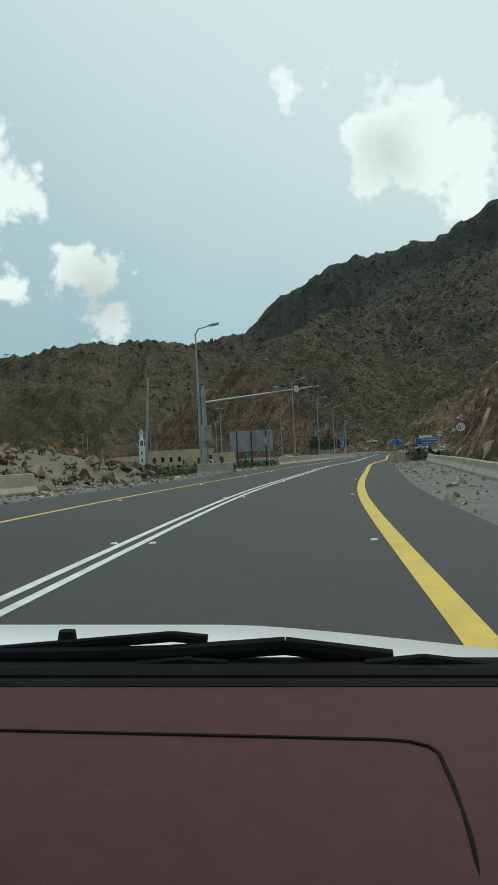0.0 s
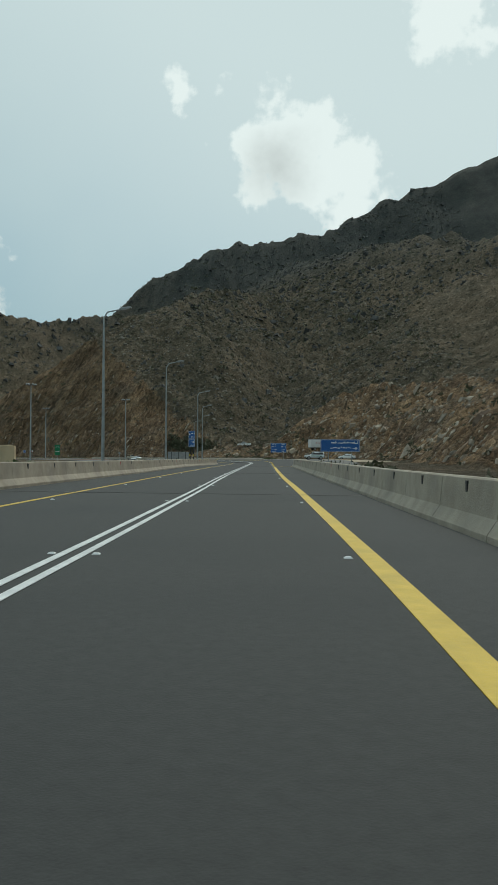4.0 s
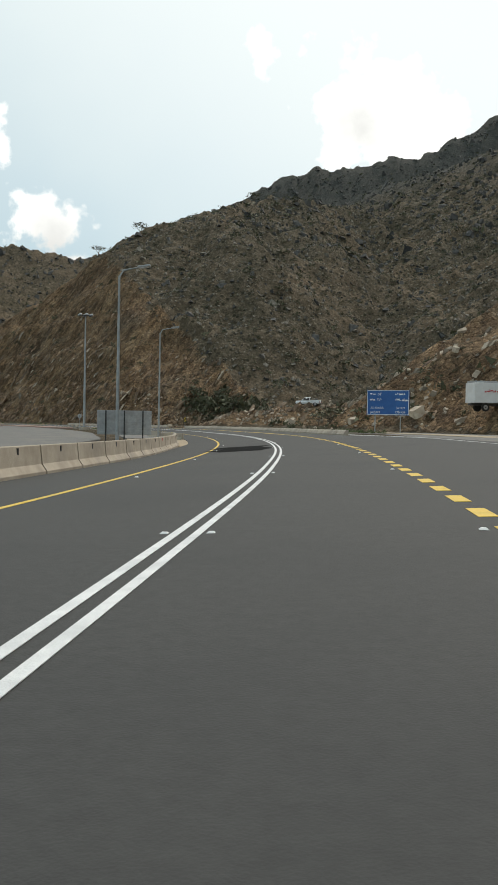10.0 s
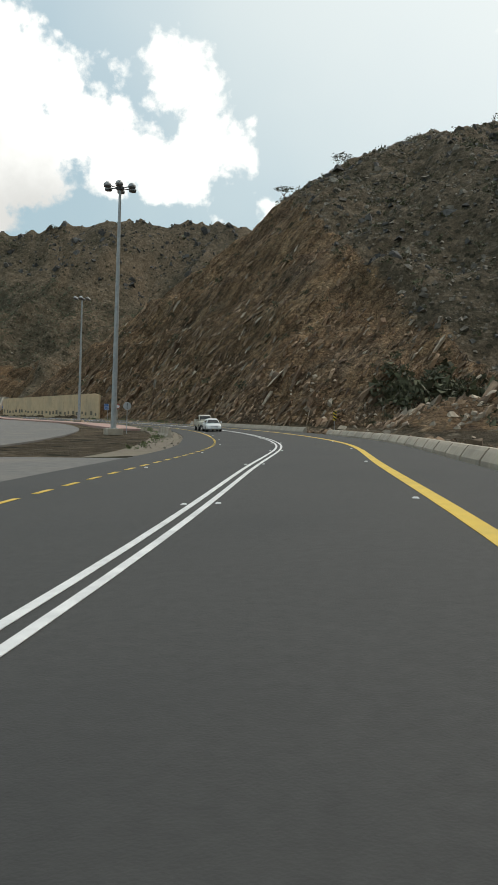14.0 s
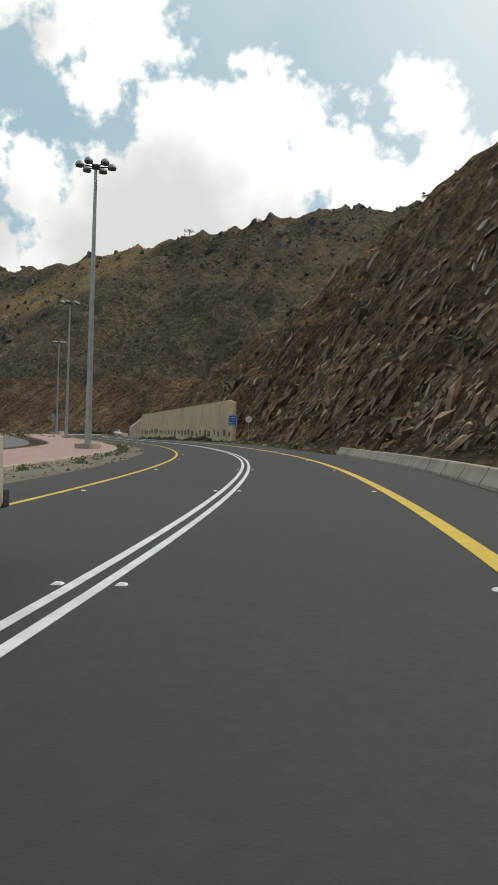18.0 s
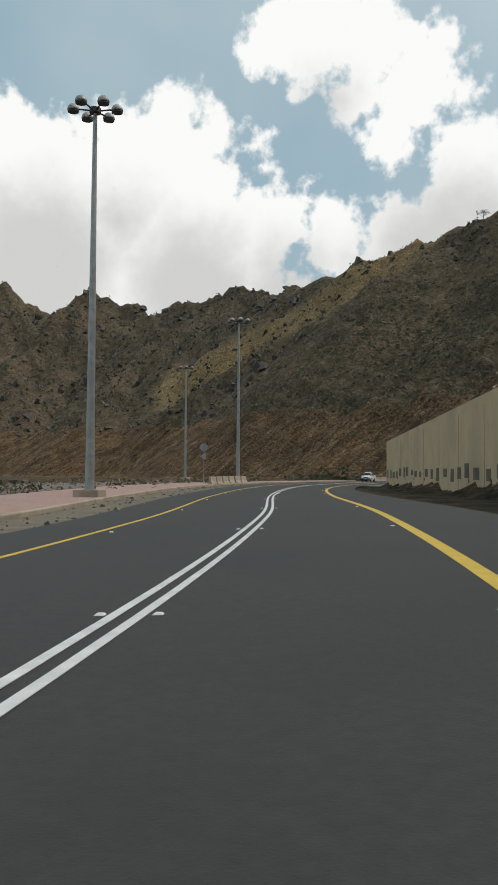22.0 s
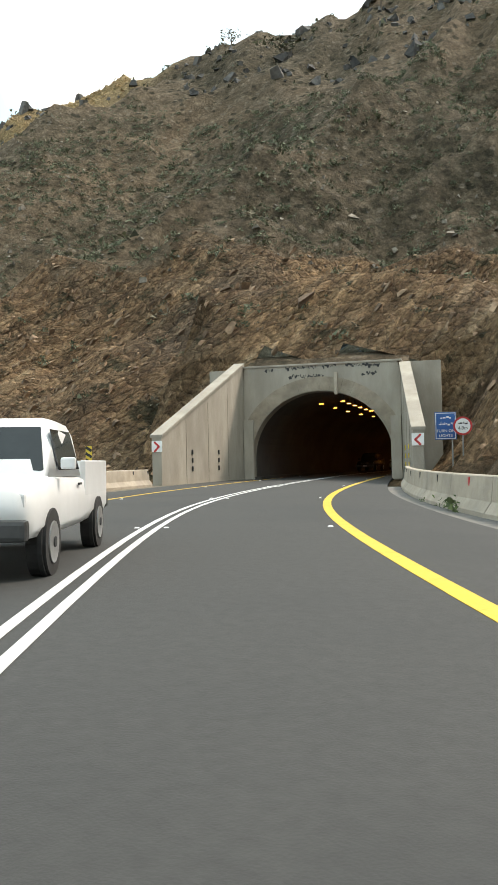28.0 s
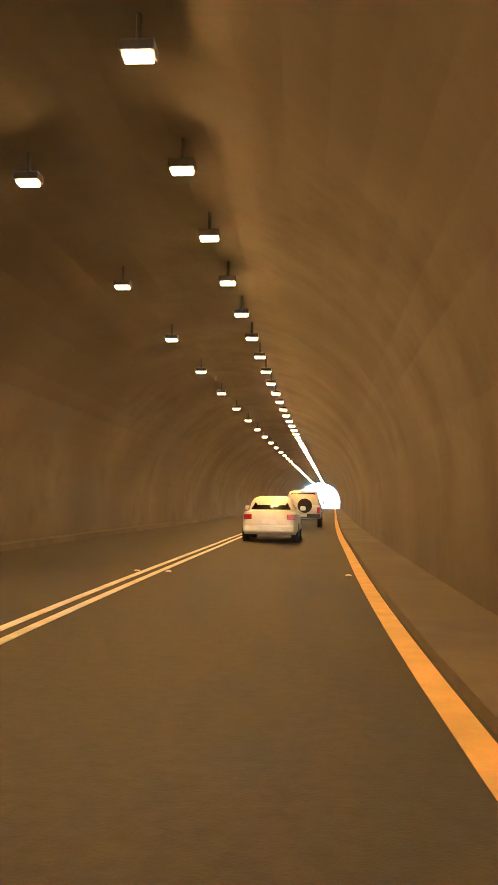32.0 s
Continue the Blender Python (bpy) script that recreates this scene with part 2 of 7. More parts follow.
def hill_material(name):
    """Arid hillside: olive scrub and grey scree on easy ground, bedded brown and ochre rock where it is cut, sunlight
    painted on the spur as straw colour, haze painted on the far ridges.
    """
    m = bpy.data.materials.new(name)
    m.use_nodes = True
    n, l = m.node_tree.nodes, m.node_tree.links
    b = n["Principled BSDF"]
    b.inputs["Roughness"].default_value = 0.95
    b.inputs["Specular IOR Level"].default_value = 0.1
    geo = n.new("ShaderNodeNewGeometry")
    pos = geo.outputs["Position"]

    def calc(op, a, c=0.0, clamp=False):
        k = n.new("ShaderNodeMath")
        k.operation, k.use_clamp = op, clamp
        for i, v in enumerate((a, c)):
            if isinstance(v, (int, float)):
                k.inputs[i].default_value = v
            else:
                l.new(v, k.inputs[i])
        return k.outputs[0]

    def tex(scale, detail=8.0, rough=0.65, vec=None):
        t = n.new("ShaderNodeTexNoise")
        t.inputs["Scale"].default_value, t.inputs["Detail"].default_value, t.inputs["Roughness"].default_value = scale, detail, rough
        l.new(vec or pos, t.inputs["Vector"])
        return t.outputs[0]

    def cells(scale, vec=None, feature="F1"):
        t = n.new("ShaderNodeTexVoronoi")
        t.feature = feature
        t.inputs["Scale"].default_value = scale
        l.new(vec or pos, t.inputs["Vector"])
        return t

    def span(src, lo, hi, a=0.0, c=1.0):
        r = n.new("ShaderNodeMapRange")
        for i, v in enumerate((lo, hi, a, c)):
            r.inputs[i + 1].default_value = v
        l.new(src, r.inputs[0])
        return r.outputs[0]

    def ramp(src, stops):
        r = n.new("ShaderNodeValToRGB")
        e = r.color_ramp.elements
        while len(e) < len(stops):
            e.new(0.5)
        for k, (p, c) in enumerate(stops):
            e[k].position, e[k].color = p, (*c, 1)
        l.new(src, r.inputs[0])
        return r.outputs[0]

    def blend(fac, a, c, kind="MIX"):
        x = n.new("ShaderNodeMixRGB")
        x.blend_type = kind
        for i, v in enumerate((fac, a, c)):
            if isinstance(v, (int, float)):
                x.inputs[i].default_value = v
            elif isinstance(v, tuple):
                x.inputs[i].default_value = (*v, 1)
            else:
                l.new(v, x.inputs[i])
        return x.outputs[0]

    def along_bed(k_dip, k_strike, k_across):
        c = n.new("ShaderNodeCombineXYZ")
        for i, (axis, k) in enumerate(((DIP, k_dip), (STRIKE, k_strike), (ACROSS, k_across))):
            d = n.new("ShaderNodeVectorMath")
            d.operation = "DOT_PRODUCT"
            l.new(pos, d.inputs[0])
            d.inputs[1].default_value = tuple(v * k for v in axis)
            l.new(d.outputs["Value"], c.inputs[i])
        return c.outputs[0]

    att = n.new("ShaderNodeAttribute")
    att.attribute_name = "cut"
    cut = att.outputs["Fac"]
    # straw: weight of the sunlight painted along the spur
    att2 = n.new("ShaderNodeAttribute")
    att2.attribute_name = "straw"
    # open slopes: earth, stones and scrub
    soil = ramp(tex(0.35, 12, 0.78), [(0.36, (0.042, 0.035, 0.025)), (0.46, (0.110, 0.089, 0.062)), (0.54, (0.183, 0.146, 0.106)), (0.66, (0.32, 0.262, 0.197))])
    broad = ramp(tex(0.03, 6, 0.6), [(0.40, (0.072, 0.066, 0.044)), (0.5, (0.150, 0.118, 0.081)), (0.60, (0.235, 0.170, 0.112))])
    slope = blend(0.36, soil, broad)
    stone = cells(0.75)
    sr = n.new("ShaderNodeSeparateColor")
    l.new(stone.outputs["Color"], sr.inputs[0])
    pale = calc("MULTIPLY", span(stone.outputs["Distance"], 0.36, 0.26), span(sr.outputs[0], 0.74, 0.80))
    slope = blend(calc("MULTIPLY", pale, 0.75), slope, (0.26, 0.222, 0.178))
    bush = cells(0.42)
    br = n.new("ShaderNodeSeparateColor")
    l.new(bush.outputs["Color"], br.inputs[0])
    dark = calc("MULTIPLY", span(calc("ADD", bush.outputs["Distance"], calc("MULTIPLY", tex(2.5, 4), 0.35)), 0.52, 0.40), span(br.outputs[1], 0.40, 0.55))
    slope = blend(calc("MULTIPLY", dark, 0.85), slope, (0.034, 0.034, 0.021))
    # sunlit spur: the light is painted in as a straw colour
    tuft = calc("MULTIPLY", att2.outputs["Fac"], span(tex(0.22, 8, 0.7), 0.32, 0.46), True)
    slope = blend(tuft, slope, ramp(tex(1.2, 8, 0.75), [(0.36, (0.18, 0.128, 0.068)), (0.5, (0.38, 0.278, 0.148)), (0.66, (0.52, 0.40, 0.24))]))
    # bedded rock of the cuts
    bed = along_bed(0.16, 0.12, 0.9)
    strata = ramp(tex(1.0, 10, 0.72, bed), [(0.33, (0.060, 0.044, 0.032)), (0.42, (0.165, 0.116, 0.078)), (0.51, (0.285, 0.205, 0.135)), (0.60, (0.37, 0.285, 0.20)), (0.70, (0.50, 0.42, 0.33))])
    layers = ramp(tex(1.0, 7, 0.6, along_bed(0.045, 0.035, 0.26)), [(0.38, (0.50, 0.48, 0.46)), (0.5, (0.95, 0.92, 0.88)), (0.62, (1.45, 1.38, 1.25))])
    strata = blend(0.9, strata, layers, "MULTIPLY")
    tint = ramp(tex(0.055, 6), [(0.36, (0.20, 0.18, 0.155)), (0.48, (0.25, 0.170, 0.110)), (0.58, (0.31, 0.205, 0.120)), (0.68, (0.34, 0.275, 0.20))])
    rock = blend(0.36, strata, tint)
    wob = n.new("ShaderNodeTexNoise")
    wob.inputs["Scale"].default_value, wob.inputs["Detail"].default_value = 0.45, 6.0
    l.new(pos, wob.inputs["Vector"])
    skew = n.new("ShaderNodeVectorMath")
    skew.operation = "MULTIPLY_ADD"
    l.new(wob.outputs["Color"], skew.inputs[0])
    skew.inputs[1].default_value = (1.5, 1.5, 1.5)
    l.new(along_bed(0.85, 0.62, 1.35), skew.inputs[2])
    block = cells(1.0, skew.outputs[0])
    rr = n.new("ShaderNodeSeparateColor")
    l.new(block.outputs["Color"], rr.inputs[0])
    rock = blend(0.55, rock, ramp(rr.outputs[0], [(0.0, (0.45, 0.42, 0.38)), (0.5, (0.95, 0.92, 0.88)), (1.0, (1.45, 1.4, 1.35))]), "MULTIPLY")
    crack = cells(1.0, skew.outputs[0], "DISTANCE_TO_EDGE")
    gap = span(calc("ADD", crack.outputs["Distance"], calc("MULTIPLY", tex(3.0, 3), 0.08)), 0.075, 0.04)
    rock = blend(calc("MULTIPLY", gap, 0.42), rock, (0.028, 0.020, 0.014))
    rock = blend(0.8, rock, ramp(tex(2.2, 10, 0.8), [(0.36, (0.5, 0.48, 0.46)), (0.5, (1.0, 0.98, 0.95)), (0.64, (1.5, 1.45, 1.4))]), "MULTIPLY")
    tufts_ = calc("MULTIPLY", span(tex(0.30, 8, 0.7), 0.57, 0.63), 0.8)
    rock = blend(tufts_, rock, (0.055, 0.054, 0.032))
    nz = n.new("ShaderNodeSeparateXYZ")
    l.new(geo.outputs["Normal"], nz.inputs[0])
    steep = calc("MULTIPLY", span(nz.outputs[2], 0.76, 0.52), span(tex(0.045, 4), 0.42, 0.6))
    amount = calc("ADD", span(calc("ADD", cut, calc("MULTIPLY", calc("SUBTRACT", tex(0.2, 5), 0.5), 0.9)), 0.30, 0.55), calc("MULTIPLY", steep, 0.08), True)
    full = blend(amount, slope, rock)
    # distance haze painted into the far ridges as blue-grey
    pz = n.new("ShaderNodeSeparateXYZ")
    l.new(pos, pz.inputs[0])
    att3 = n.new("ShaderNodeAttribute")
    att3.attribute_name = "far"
    far_haze = ramp(tex(0.05, 9, 0.7), [(0.36, (0.034, 0.040, 0.043)), (0.5, (0.060, 0.066, 0.066)), (0.64, (0.094, 0.098, 0.092))])
    full = blend(calc("MULTIPLY", att3.outputs["Fac"], 0.82), full, far_haze)
    # greener, darker growth high up, with the far mountain's shade painted in
    full = blend(span(pz.outputs[2], 125, 175, 0.0, 0.35), full, (0.050, 0.062, 0.062))
    # small stones and the gaps between them
    grit = ramp(tex(1.5, 10, 0.82), [(0.38, (0.30, 0.30, 0.30)), (0.47, (0.82, 0.82, 0.82)), (0.54, (1.12, 1.11, 1.10)), (0.64, (1.9, 1.86, 1.8))])
    full = blend(0.75, full, grit, "MULTIPLY")
    full = blend(1.0, full, (0.82, 0.815, 0.78), "MULTIPLY")
    l.new(full, b.inputs["Base Color"])
    bp = n.new("ShaderNodeBump")
    bp.inputs["Strength"].default_value, bp.inputs["Distance"].default_value = 1.0, 1.0
    relief = calc("ADD", calc("MULTIPLY", tex(0.6, 12, 0.8), 1.2), calc("MULTIPLY", amount, calc("ADD", calc("MULTIPLY", tex(1.0, 8, 0.7, bed), 1.6), calc("MULTIPLY", span(crack.outputs["Distance"], 0.0, 0.18), 0.5))))
    l.new(relief, bp.inputs["Height"])
    l.new(bp.outputs[0], b.inputs["Normal"])
    return m


M = {
    "hill": hill_material("hillside"),
    "asphalt": material("asphalt", (0.0270, 0.0280, 0.0270), (0.0390, 0.0400, 0.0384), 9.0, 0.85, bump=0.15, bump_scale=60, spot=(0.023, 0.025, 0.025), spot_scale=0.22, spot_amount=0.6),
    "tar": material("tar", (0.006, 0.0065, 0.0065), (0.012, 0.0125, 0.0125), 4.0, 0.95, bump=0.2, bump_scale=40, spec=0.05),
    "old_asphalt": material("worn_asphalt", (0.10, 0.10, 0.095), (0.15, 0.145, 0.135), 2.0, 0.9, bump=0.4, bump_scale=30, spot=(0.19, 0.17, 0.14), spot_scale=0.25),
    "white_paint": material("white_road_paint", (0.55, 0.56, 0.56), (0.74, 0.75, 0.74), 3.0, 0.6, bump=0.2, bump_scale=50, spot=(0.40, 0.41, 0.41), spot_scale=1.3, spot_amount=0.4),
    "yellow_paint": material("yellow_road_paint", (0.55, 0.365, 0.026), (0.68, 0.46, 0.045), 3.0, 0.6, bump=0.2, bump_scale=50, spot=(0.42, 0.30, 0.05), spot_scale=1.3, spot_amount=0.4),
    "concrete": material("weathered_concrete", (0.33, 0.28, 0.215), (0.45, 0.39, 0.31), 1.4, 0.88, bump=0.4, bump_scale=24, spot=(0.22, 0.195, 0.16), spot_scale=0.5, spot_amount=0.55),
    "ring": material("arch_ring_concrete", (0.24, 0.202, 0.150), (0.35, 0.298, 0.230), 1.5, 0.9, bump=0.5, bump_scale=14, spot=(0.18, 0.155, 0.12), spot_scale=0.6),
    "portal": material("portal_concrete", (0.285, 0.255, 0.205), (0.395, 0.360, 0.300), 0.9, 0.88, bump=0.4, bump_scale=16, spot=(0.24, 0.215, 0.18), spot_scale=0.35, spot_amount=0.5, stretch=(1, 1, 0.35)),
    "plaster": material("sand_plaster", (0.53, 0.39, 0.235), (0.61, 0.465, 0.29), 0.6, 0.9, bump=0.25, bump_scale=20, spot=(0.36, 0.29, 0.20), spot_scale=0.2),
    "lining": material("tunnel_lining", (0.075, 0.068, 0.061), (0.135, 0.122, 0.106), 0.5, 0.85, bump=0.25, bump_scale=2.0, spot=(0.05, 0.046, 0.042), spot_scale=0.25, spot_amount=0.6),
    "dirt": material("dirt", (0.10, 0.083, 0.060), (0.18, 0.150, 0.110), 1.4, 0.95, bump=0.8, bump_scale=6, spot=(0.17, 0.16, 0.10), spot_scale=0.15),
    "sand": material("sandy_track", (0.27, 0.215, 0.145), (0.38, 0.31, 0.215), 0.6, 0.95, bump=0.5, bump_scale=6, spot=(0.28, 0.23, 0.16), spot_scale=0.12),
    "rock": material("rock", (0.105, 0.072, 0.047), (0.34, 0.235, 0.150), 1.3, 0.95, bump=1.0, bump_scale=6, spot=(0.19, 0.108, 0.058), spot_scale=0.3, spot_amount=0.6),
    "grey_rock": material("grey_rock", (0.085, 0.075, 0.060), (0.255, 0.225, 0.180), 1.3, 0.95, bump=1.0, bump_scale=6, spot=(0.12, 0.10, 0.078), spot_scale=0.3, spot_amount=0.6),
    "dark_rock": material("dark_rock", (0.038, 0.038, 0.037), (0.105, 0.100, 0.092), 1.0, 0.95, bump=1.0, bump_scale=5, spot=(0.085, 0.075, 0.062), spot_scale=0.05, spot_amount=0.5),
    "sage": material("sage_scrub", (0.075, 0.088, 0.050), (0.155, 0.165, 0.105), 3.0, 0.9),
    "pale_rock": material("pale_rock", (0.20, 0.165, 0.122), (0.42, 0.355, 0.27), 1.1, 0.95, bump=1.0, bump_scale=5, spot=(0.20, 0.14, 0.10), spot_scale=0.3),
    "galv": material("galvanised_steel", (0.30, 0.32, 0.32), (0.40, 0.42, 0.42), 3.0, 0.5, metal=0.5, spot=(0.25, 0.26, 0.26), spot_scale=1.0),
    "dark_metal": material("dark_metal", (0.03, 0.03, 0.03), (0.06, 0.06, 0.06), 4.0, 0.5, metal=0.3),
    "sheet_metal": material("grey_sheet_metal", (0.30, 0.31, 0.31), (0.42, 0.43, 0.43), 2.0, 0.55, metal=0.3, spot=(0.25, 0.24, 0.23), spot_scale=0.8),
    "blue": material("blue_sign_sheet", (0.012, 0.09, 0.30), (0.018, 0.115, 0.36), 2.0, 0.45),
    "green": material("green_sign_sheet", (0.01, 0.16, 0.06), (0.015, 0.21, 0.08), 2.0, 0.45),
    "white": material("white_sheet", (0.70, 0.71, 0.70), (0.80, 0.80, 0.79), 2.0, 0.45),
    "red": material("red_sheet", (0.42, 0.02, 0.02), (0.52, 0.03, 0.03), 2.0, 0.45),
    "black": material("black", (0.012, 0.012, 0.012), (0.022, 0.022, 0.022), 5.0, 0.55),
    "matt_black": material("matt_black_plastic", (0.006, 0.006, 0.006), (0.011, 0.011, 0.011), 6.0, 0.85, spec=0.08),
    "yellow": material("yellow_sheet", (0.60, 0.42, 0.03), (0.70, 0.50, 0.05), 2.0, 0.45),
    "pink": material("pink_paving", (0.30, 0.185, 0.155), (0.40, 0.26, 0.22), 2.5, 0.9, bump=0.4, bump_scale=14, spot=(0.34, 0.28, 0.23), spot_scale=0.3),
    "lamp_glow": material("sodium_lamp_glass", (1.0, 0.35, 0.045), (1.0, 0.35, 0.045), 1.0, 0.4, emit=11.0),
    "lamp_glass": material("lamp_glass", (0.55, 0.56, 0.56), (0.7, 0.7, 0.7), 3.0, 0.2),
    "car_white": material("white_car_paint", (0.66, 0.67, 0.67), (0.74, 0.75, 0.75), 2.0, 0.28, spot=(0.55, 0.54, 0.51), spot_scale=0.9, spot_amount=0.3),
    "car_beige": material("beige_car_paint", (0.42, 0.39, 0.32), (0.50, 0.46, 0.38), 2.0, 0.3, spot=(0.36, 0.32, 0.25), spot_scale=0.9, spot_amount=0.4),
    "car_cream": material("cream_car_paint", (0.60, 0.58, 0.50), (0.68, 0.66, 0.58), 2.0, 0.28),
    "car_black": material("black_car_paint", (0.012, 0.012, 0.013), (0.02, 0.02, 0.022), 2.0, 0.2),
    "glass": material("car_glass", (0.012, 0.015, 0.016), (0.02, 0.024, 0.025), 2.0, 0.06),
    "tyre": material("tyre_rubber", (0.014, 0.014, 0.014), (0.025, 0.024, 0.023), 8.0, 0.85),
    "rim": material("alloy_rim", (0.35, 0.35, 0.35), (0.5, 0.5, 0.5), 5.0, 0.35, metal=0.8),
    "tail": material("tail_light_plastic", (0.35, 0.012, 0.012), (0.45, 0.02, 0.02), 5.0, 0.2),
    "leaf": material("dusty_leaves", (0.046, 0.050, 0.025), (0.105, 0.104, 0.055), 3.0, 0.8, spot=(0.11, 0.11, 0.06), spot_scale=0.8),
    "dry": material("dry_scrub", (0.10, 0.085, 0.055), (0.19, 0.165, 0.11), 3.0, 0.9),
    # straw tone of the tufts that imitate sunlight on the spur
    "straw": material("sunlit_straw", (0.33, 0.24, 0.125), (0.48, 0.36, 0.20), 2.0, 0.9),
    "grass": material("roadside_grass", (0.05, 0.075, 0.022), (0.11, 0.14, 0.05), 4.0, 0.85),
    "bark": material("bark", (0.07, 0.055, 0.04), (0.13, 0.105, 0.08), 6.0, 0.95, bump=0.6),
    "dash": material("maroon_dash_vinyl", (0.060, 0.024, 0.028), (0.072, 0.030, 0.034), 30.0, 0.7, bump=0.12, bump_scale=350, spec=0.1),
}


# ---- the road's line ----
CENTRE = [
    (-3.23, -0.08), (-2.93, 24.42), (-1.32, 48.79), (0.61, 73.02),
    (3.69, 97.02), (5.96, 120.94), (8.01, 144.97), (10.23, 169.15),
    (12.51, 193.33), (14.74, 217.31), (17.03, 241.01), (18.69, 264.55),
    (19.20, 287.89), (18.08, 310.90), (15.09, 333.40), (10.05, 355.35),
    (4.61, 377.18), (-3.37, 398.16), (-13.04, 418.51), (-24.75, 438.17),
    (-38.42, 457.28), (-54.31, 475.57), (-71.93, 492.87), (-91.43, 508.77),
    (-112.05, 523.58), (-131.89, 539.28), (-150.00, 555.97), (-165.91, 573.68),
    (-180.78, 591.93), (-194.24, 611.67), (-203.87, 634.07), (-211.32, 657.39),
    (-216.15, 681.39),
]

C = [Vector(p) for p in CENTRE]
for bearing in [6.8, 5.6] + [5.2] * 16:        # on through the tunnel
    C.append(C[-1] + Vector((-math.sin(radians(bearing)), math.cos(radians(bearing)))) * 24.6)
LAST = len(C) - 1


def centre(u):
    """Point and unit heading of the double line at station u (one station is one entry of CENTRE)."""
    if u <= 0:
        d = C[1] - C[0] - (C[2] - 2 * C[1] + C[0]) * 0.5
        return C[0] + d * u, d.normalized()
    i = min(int(u), LAST - 1)
    w = u - i
    p1, p2 = C[i], C[i + 1]
    p0 = C[i - 1] if i else 2 * C[0] - C[1]
    p3 = C[i + 2] if i < LAST - 1 else 2 * C[LAST] - C[LAST - 1]
    p = 0.5 * (2 * p1 + (p2 - p0) * w + (2 * p0 - 5 * p1 + 4 * p2 - p3) * w * w + (3 * p1 - p0 - 3 * p2 + p3) * w ** 3)
    d = 0.5 * ((p2 - p0) + 2 * (2 * p0 - 5 * p1 + 4 * p2 - p3) * w + 3 * (3 * p1 - p0 - 3 * p2 + p3) * w * w)
    return p, d.normalized()


# cross-fall of the carriageway by station: rise to the right for each metre
BANK = [-0.033, -0.018, -0.003, -0.001, -0.006, -0.008, -0.001, 0.002, 0.006, 0.023, 0.038, 0.055, 0.074, 0.081, 0.073, 0.066, 0.061, 0.050, 0.038, 0.029, 0.023, 0.032, 0.041, 0.033, 0.015, -0.004, -0.012, -0.011, -0.012, -0.010, -0.004, 0.0]


def bank_rise(u, off):
    """Height that the cross-fall adds at a station and offset."""
    return np.interp(u, range(len(BANK)), BANK) * np.clip(off, -9, 9)


def at(u, off, z=0.0):
    p, d = centre(u)
    return Vector((p.x + d.y * off, p.y - d.x * off, z + float(bank_rise(u, off))))


def heading(u):
    d = centre(u)[1]
    return math.degrees(math.atan2(-d.x, d.y))


def lerp(table, u):
    return float(np.interp(u, [a for a, _ in table], [b for _, b in table]))


SAMPLES = [(u / 10,) + tuple(centre(u / 10)[0]) for u in range(-60, 480)]
ARC = {}
_len, _last = 0.0, None
for _u in range(-600, 4800):
    _p = centre(_u / 100)[0]
    _len += (_p - _last).length if _last is not None else 0.0
    _last = _p
    ARC[_u] = _len
_us, _ls = np.array(sorted(ARC)) / 100, np.array([ARC[k] for k in sorted(ARC)])


def along(u0, u1, step):
    """Stations from u0 to u1, step metres apart."""
    a, b = np.interp([u0, u1], _us, _ls)
    return [float(v) for v in np.interp(np.arange(a, b, step), _ls, _us)]


# ---- small builders ----
def mesh_of(name, verts, faces, mat=None, smooth=False):
    me = bpy.data.meshes.new(name)
    me.from_pydata([tuple(v) for v in verts], [], faces)
    if mat:
        me.materials.append(M[mat])
    if smooth:
        me.polygons.foreach_set("use_smooth", [True] * len(me.polygons))
    me.update()
    return me


def part(name, bm, mat, parent=None, label="", smooth=False):
    """One bmesh, or one ready mesh, as one object under a thing or a part."""
    if isinstance(bm, bmesh.types.BMesh):
        me = bpy.data.meshes.new(name)
        bmesh.ops.recalc_face_normals(bm, faces=bm.faces)
        bm.to_mesh(me)
        bm.free()
        me.materials.append(M[mat])
        if smooth:
            me.polygons.foreach_set("use_smooth", [True] * len(me.polygons))
    else:
        me = bm
        if mat and not me.materials:
            me.materials.append(M[mat])
    ob = new(name, me)
    ob.parent = parent
    if label:
        ob["label"] = label
    return ob


def thing(name, label, category, m=None, group="", kind=""):
    ob = new(name)
    if m is not None:
        ob.matrix_world = m
    return tagged(ob, label, category, group, kind)


def box(size, at_=(0, 0, 0), bevel=0.0, rot=None, bm=None):
    made = bmesh.new()
    bmesh.ops.create_cube(made, size=1.0)
    for v in made.verts:
        v.co = Vector((v.co.x * size[0], v.co.y * size[1], v.co.z * size[2]))
    if bevel:
        bmesh.ops.bevel(made, geom=list(made.edges), offset=bevel, segments=2, affect="EDGES", profile=0.6)
    move = Matrix.Translation(at_)
    if rot:
        move = move @ Euler([radians(a) for a in rot]).to_matrix().to_4x4()
    made.transform(move)
    return join(bm, made)


def join(bm, made):
    if bm is None:
        return made
    tmp = bpy.data.meshes.new("tmp")
    made.to_mesh(tmp)
    made.free()
    bm.from_mesh(tmp)
    bpy.data.meshes.remove(tmp)
    return bm


def rod(a, b, r0, r1=None, sides=8, bm=None):
    """A tapered round bar from a to b."""
    a, b = Vector(a), Vector(b)
    made = bmesh.new()
    bmesh.ops.create_cone(made, cap_ends=True, segments=sides, radius1=r0, radius2=r0 if r1 is None else r1, depth=(b - a).length)
    made.transform(Matrix.Translation((a + b) / 2) @ (b - a).to_track_quat("Z", "Y").to_matrix().to_4x4())
    return join(bm, made)


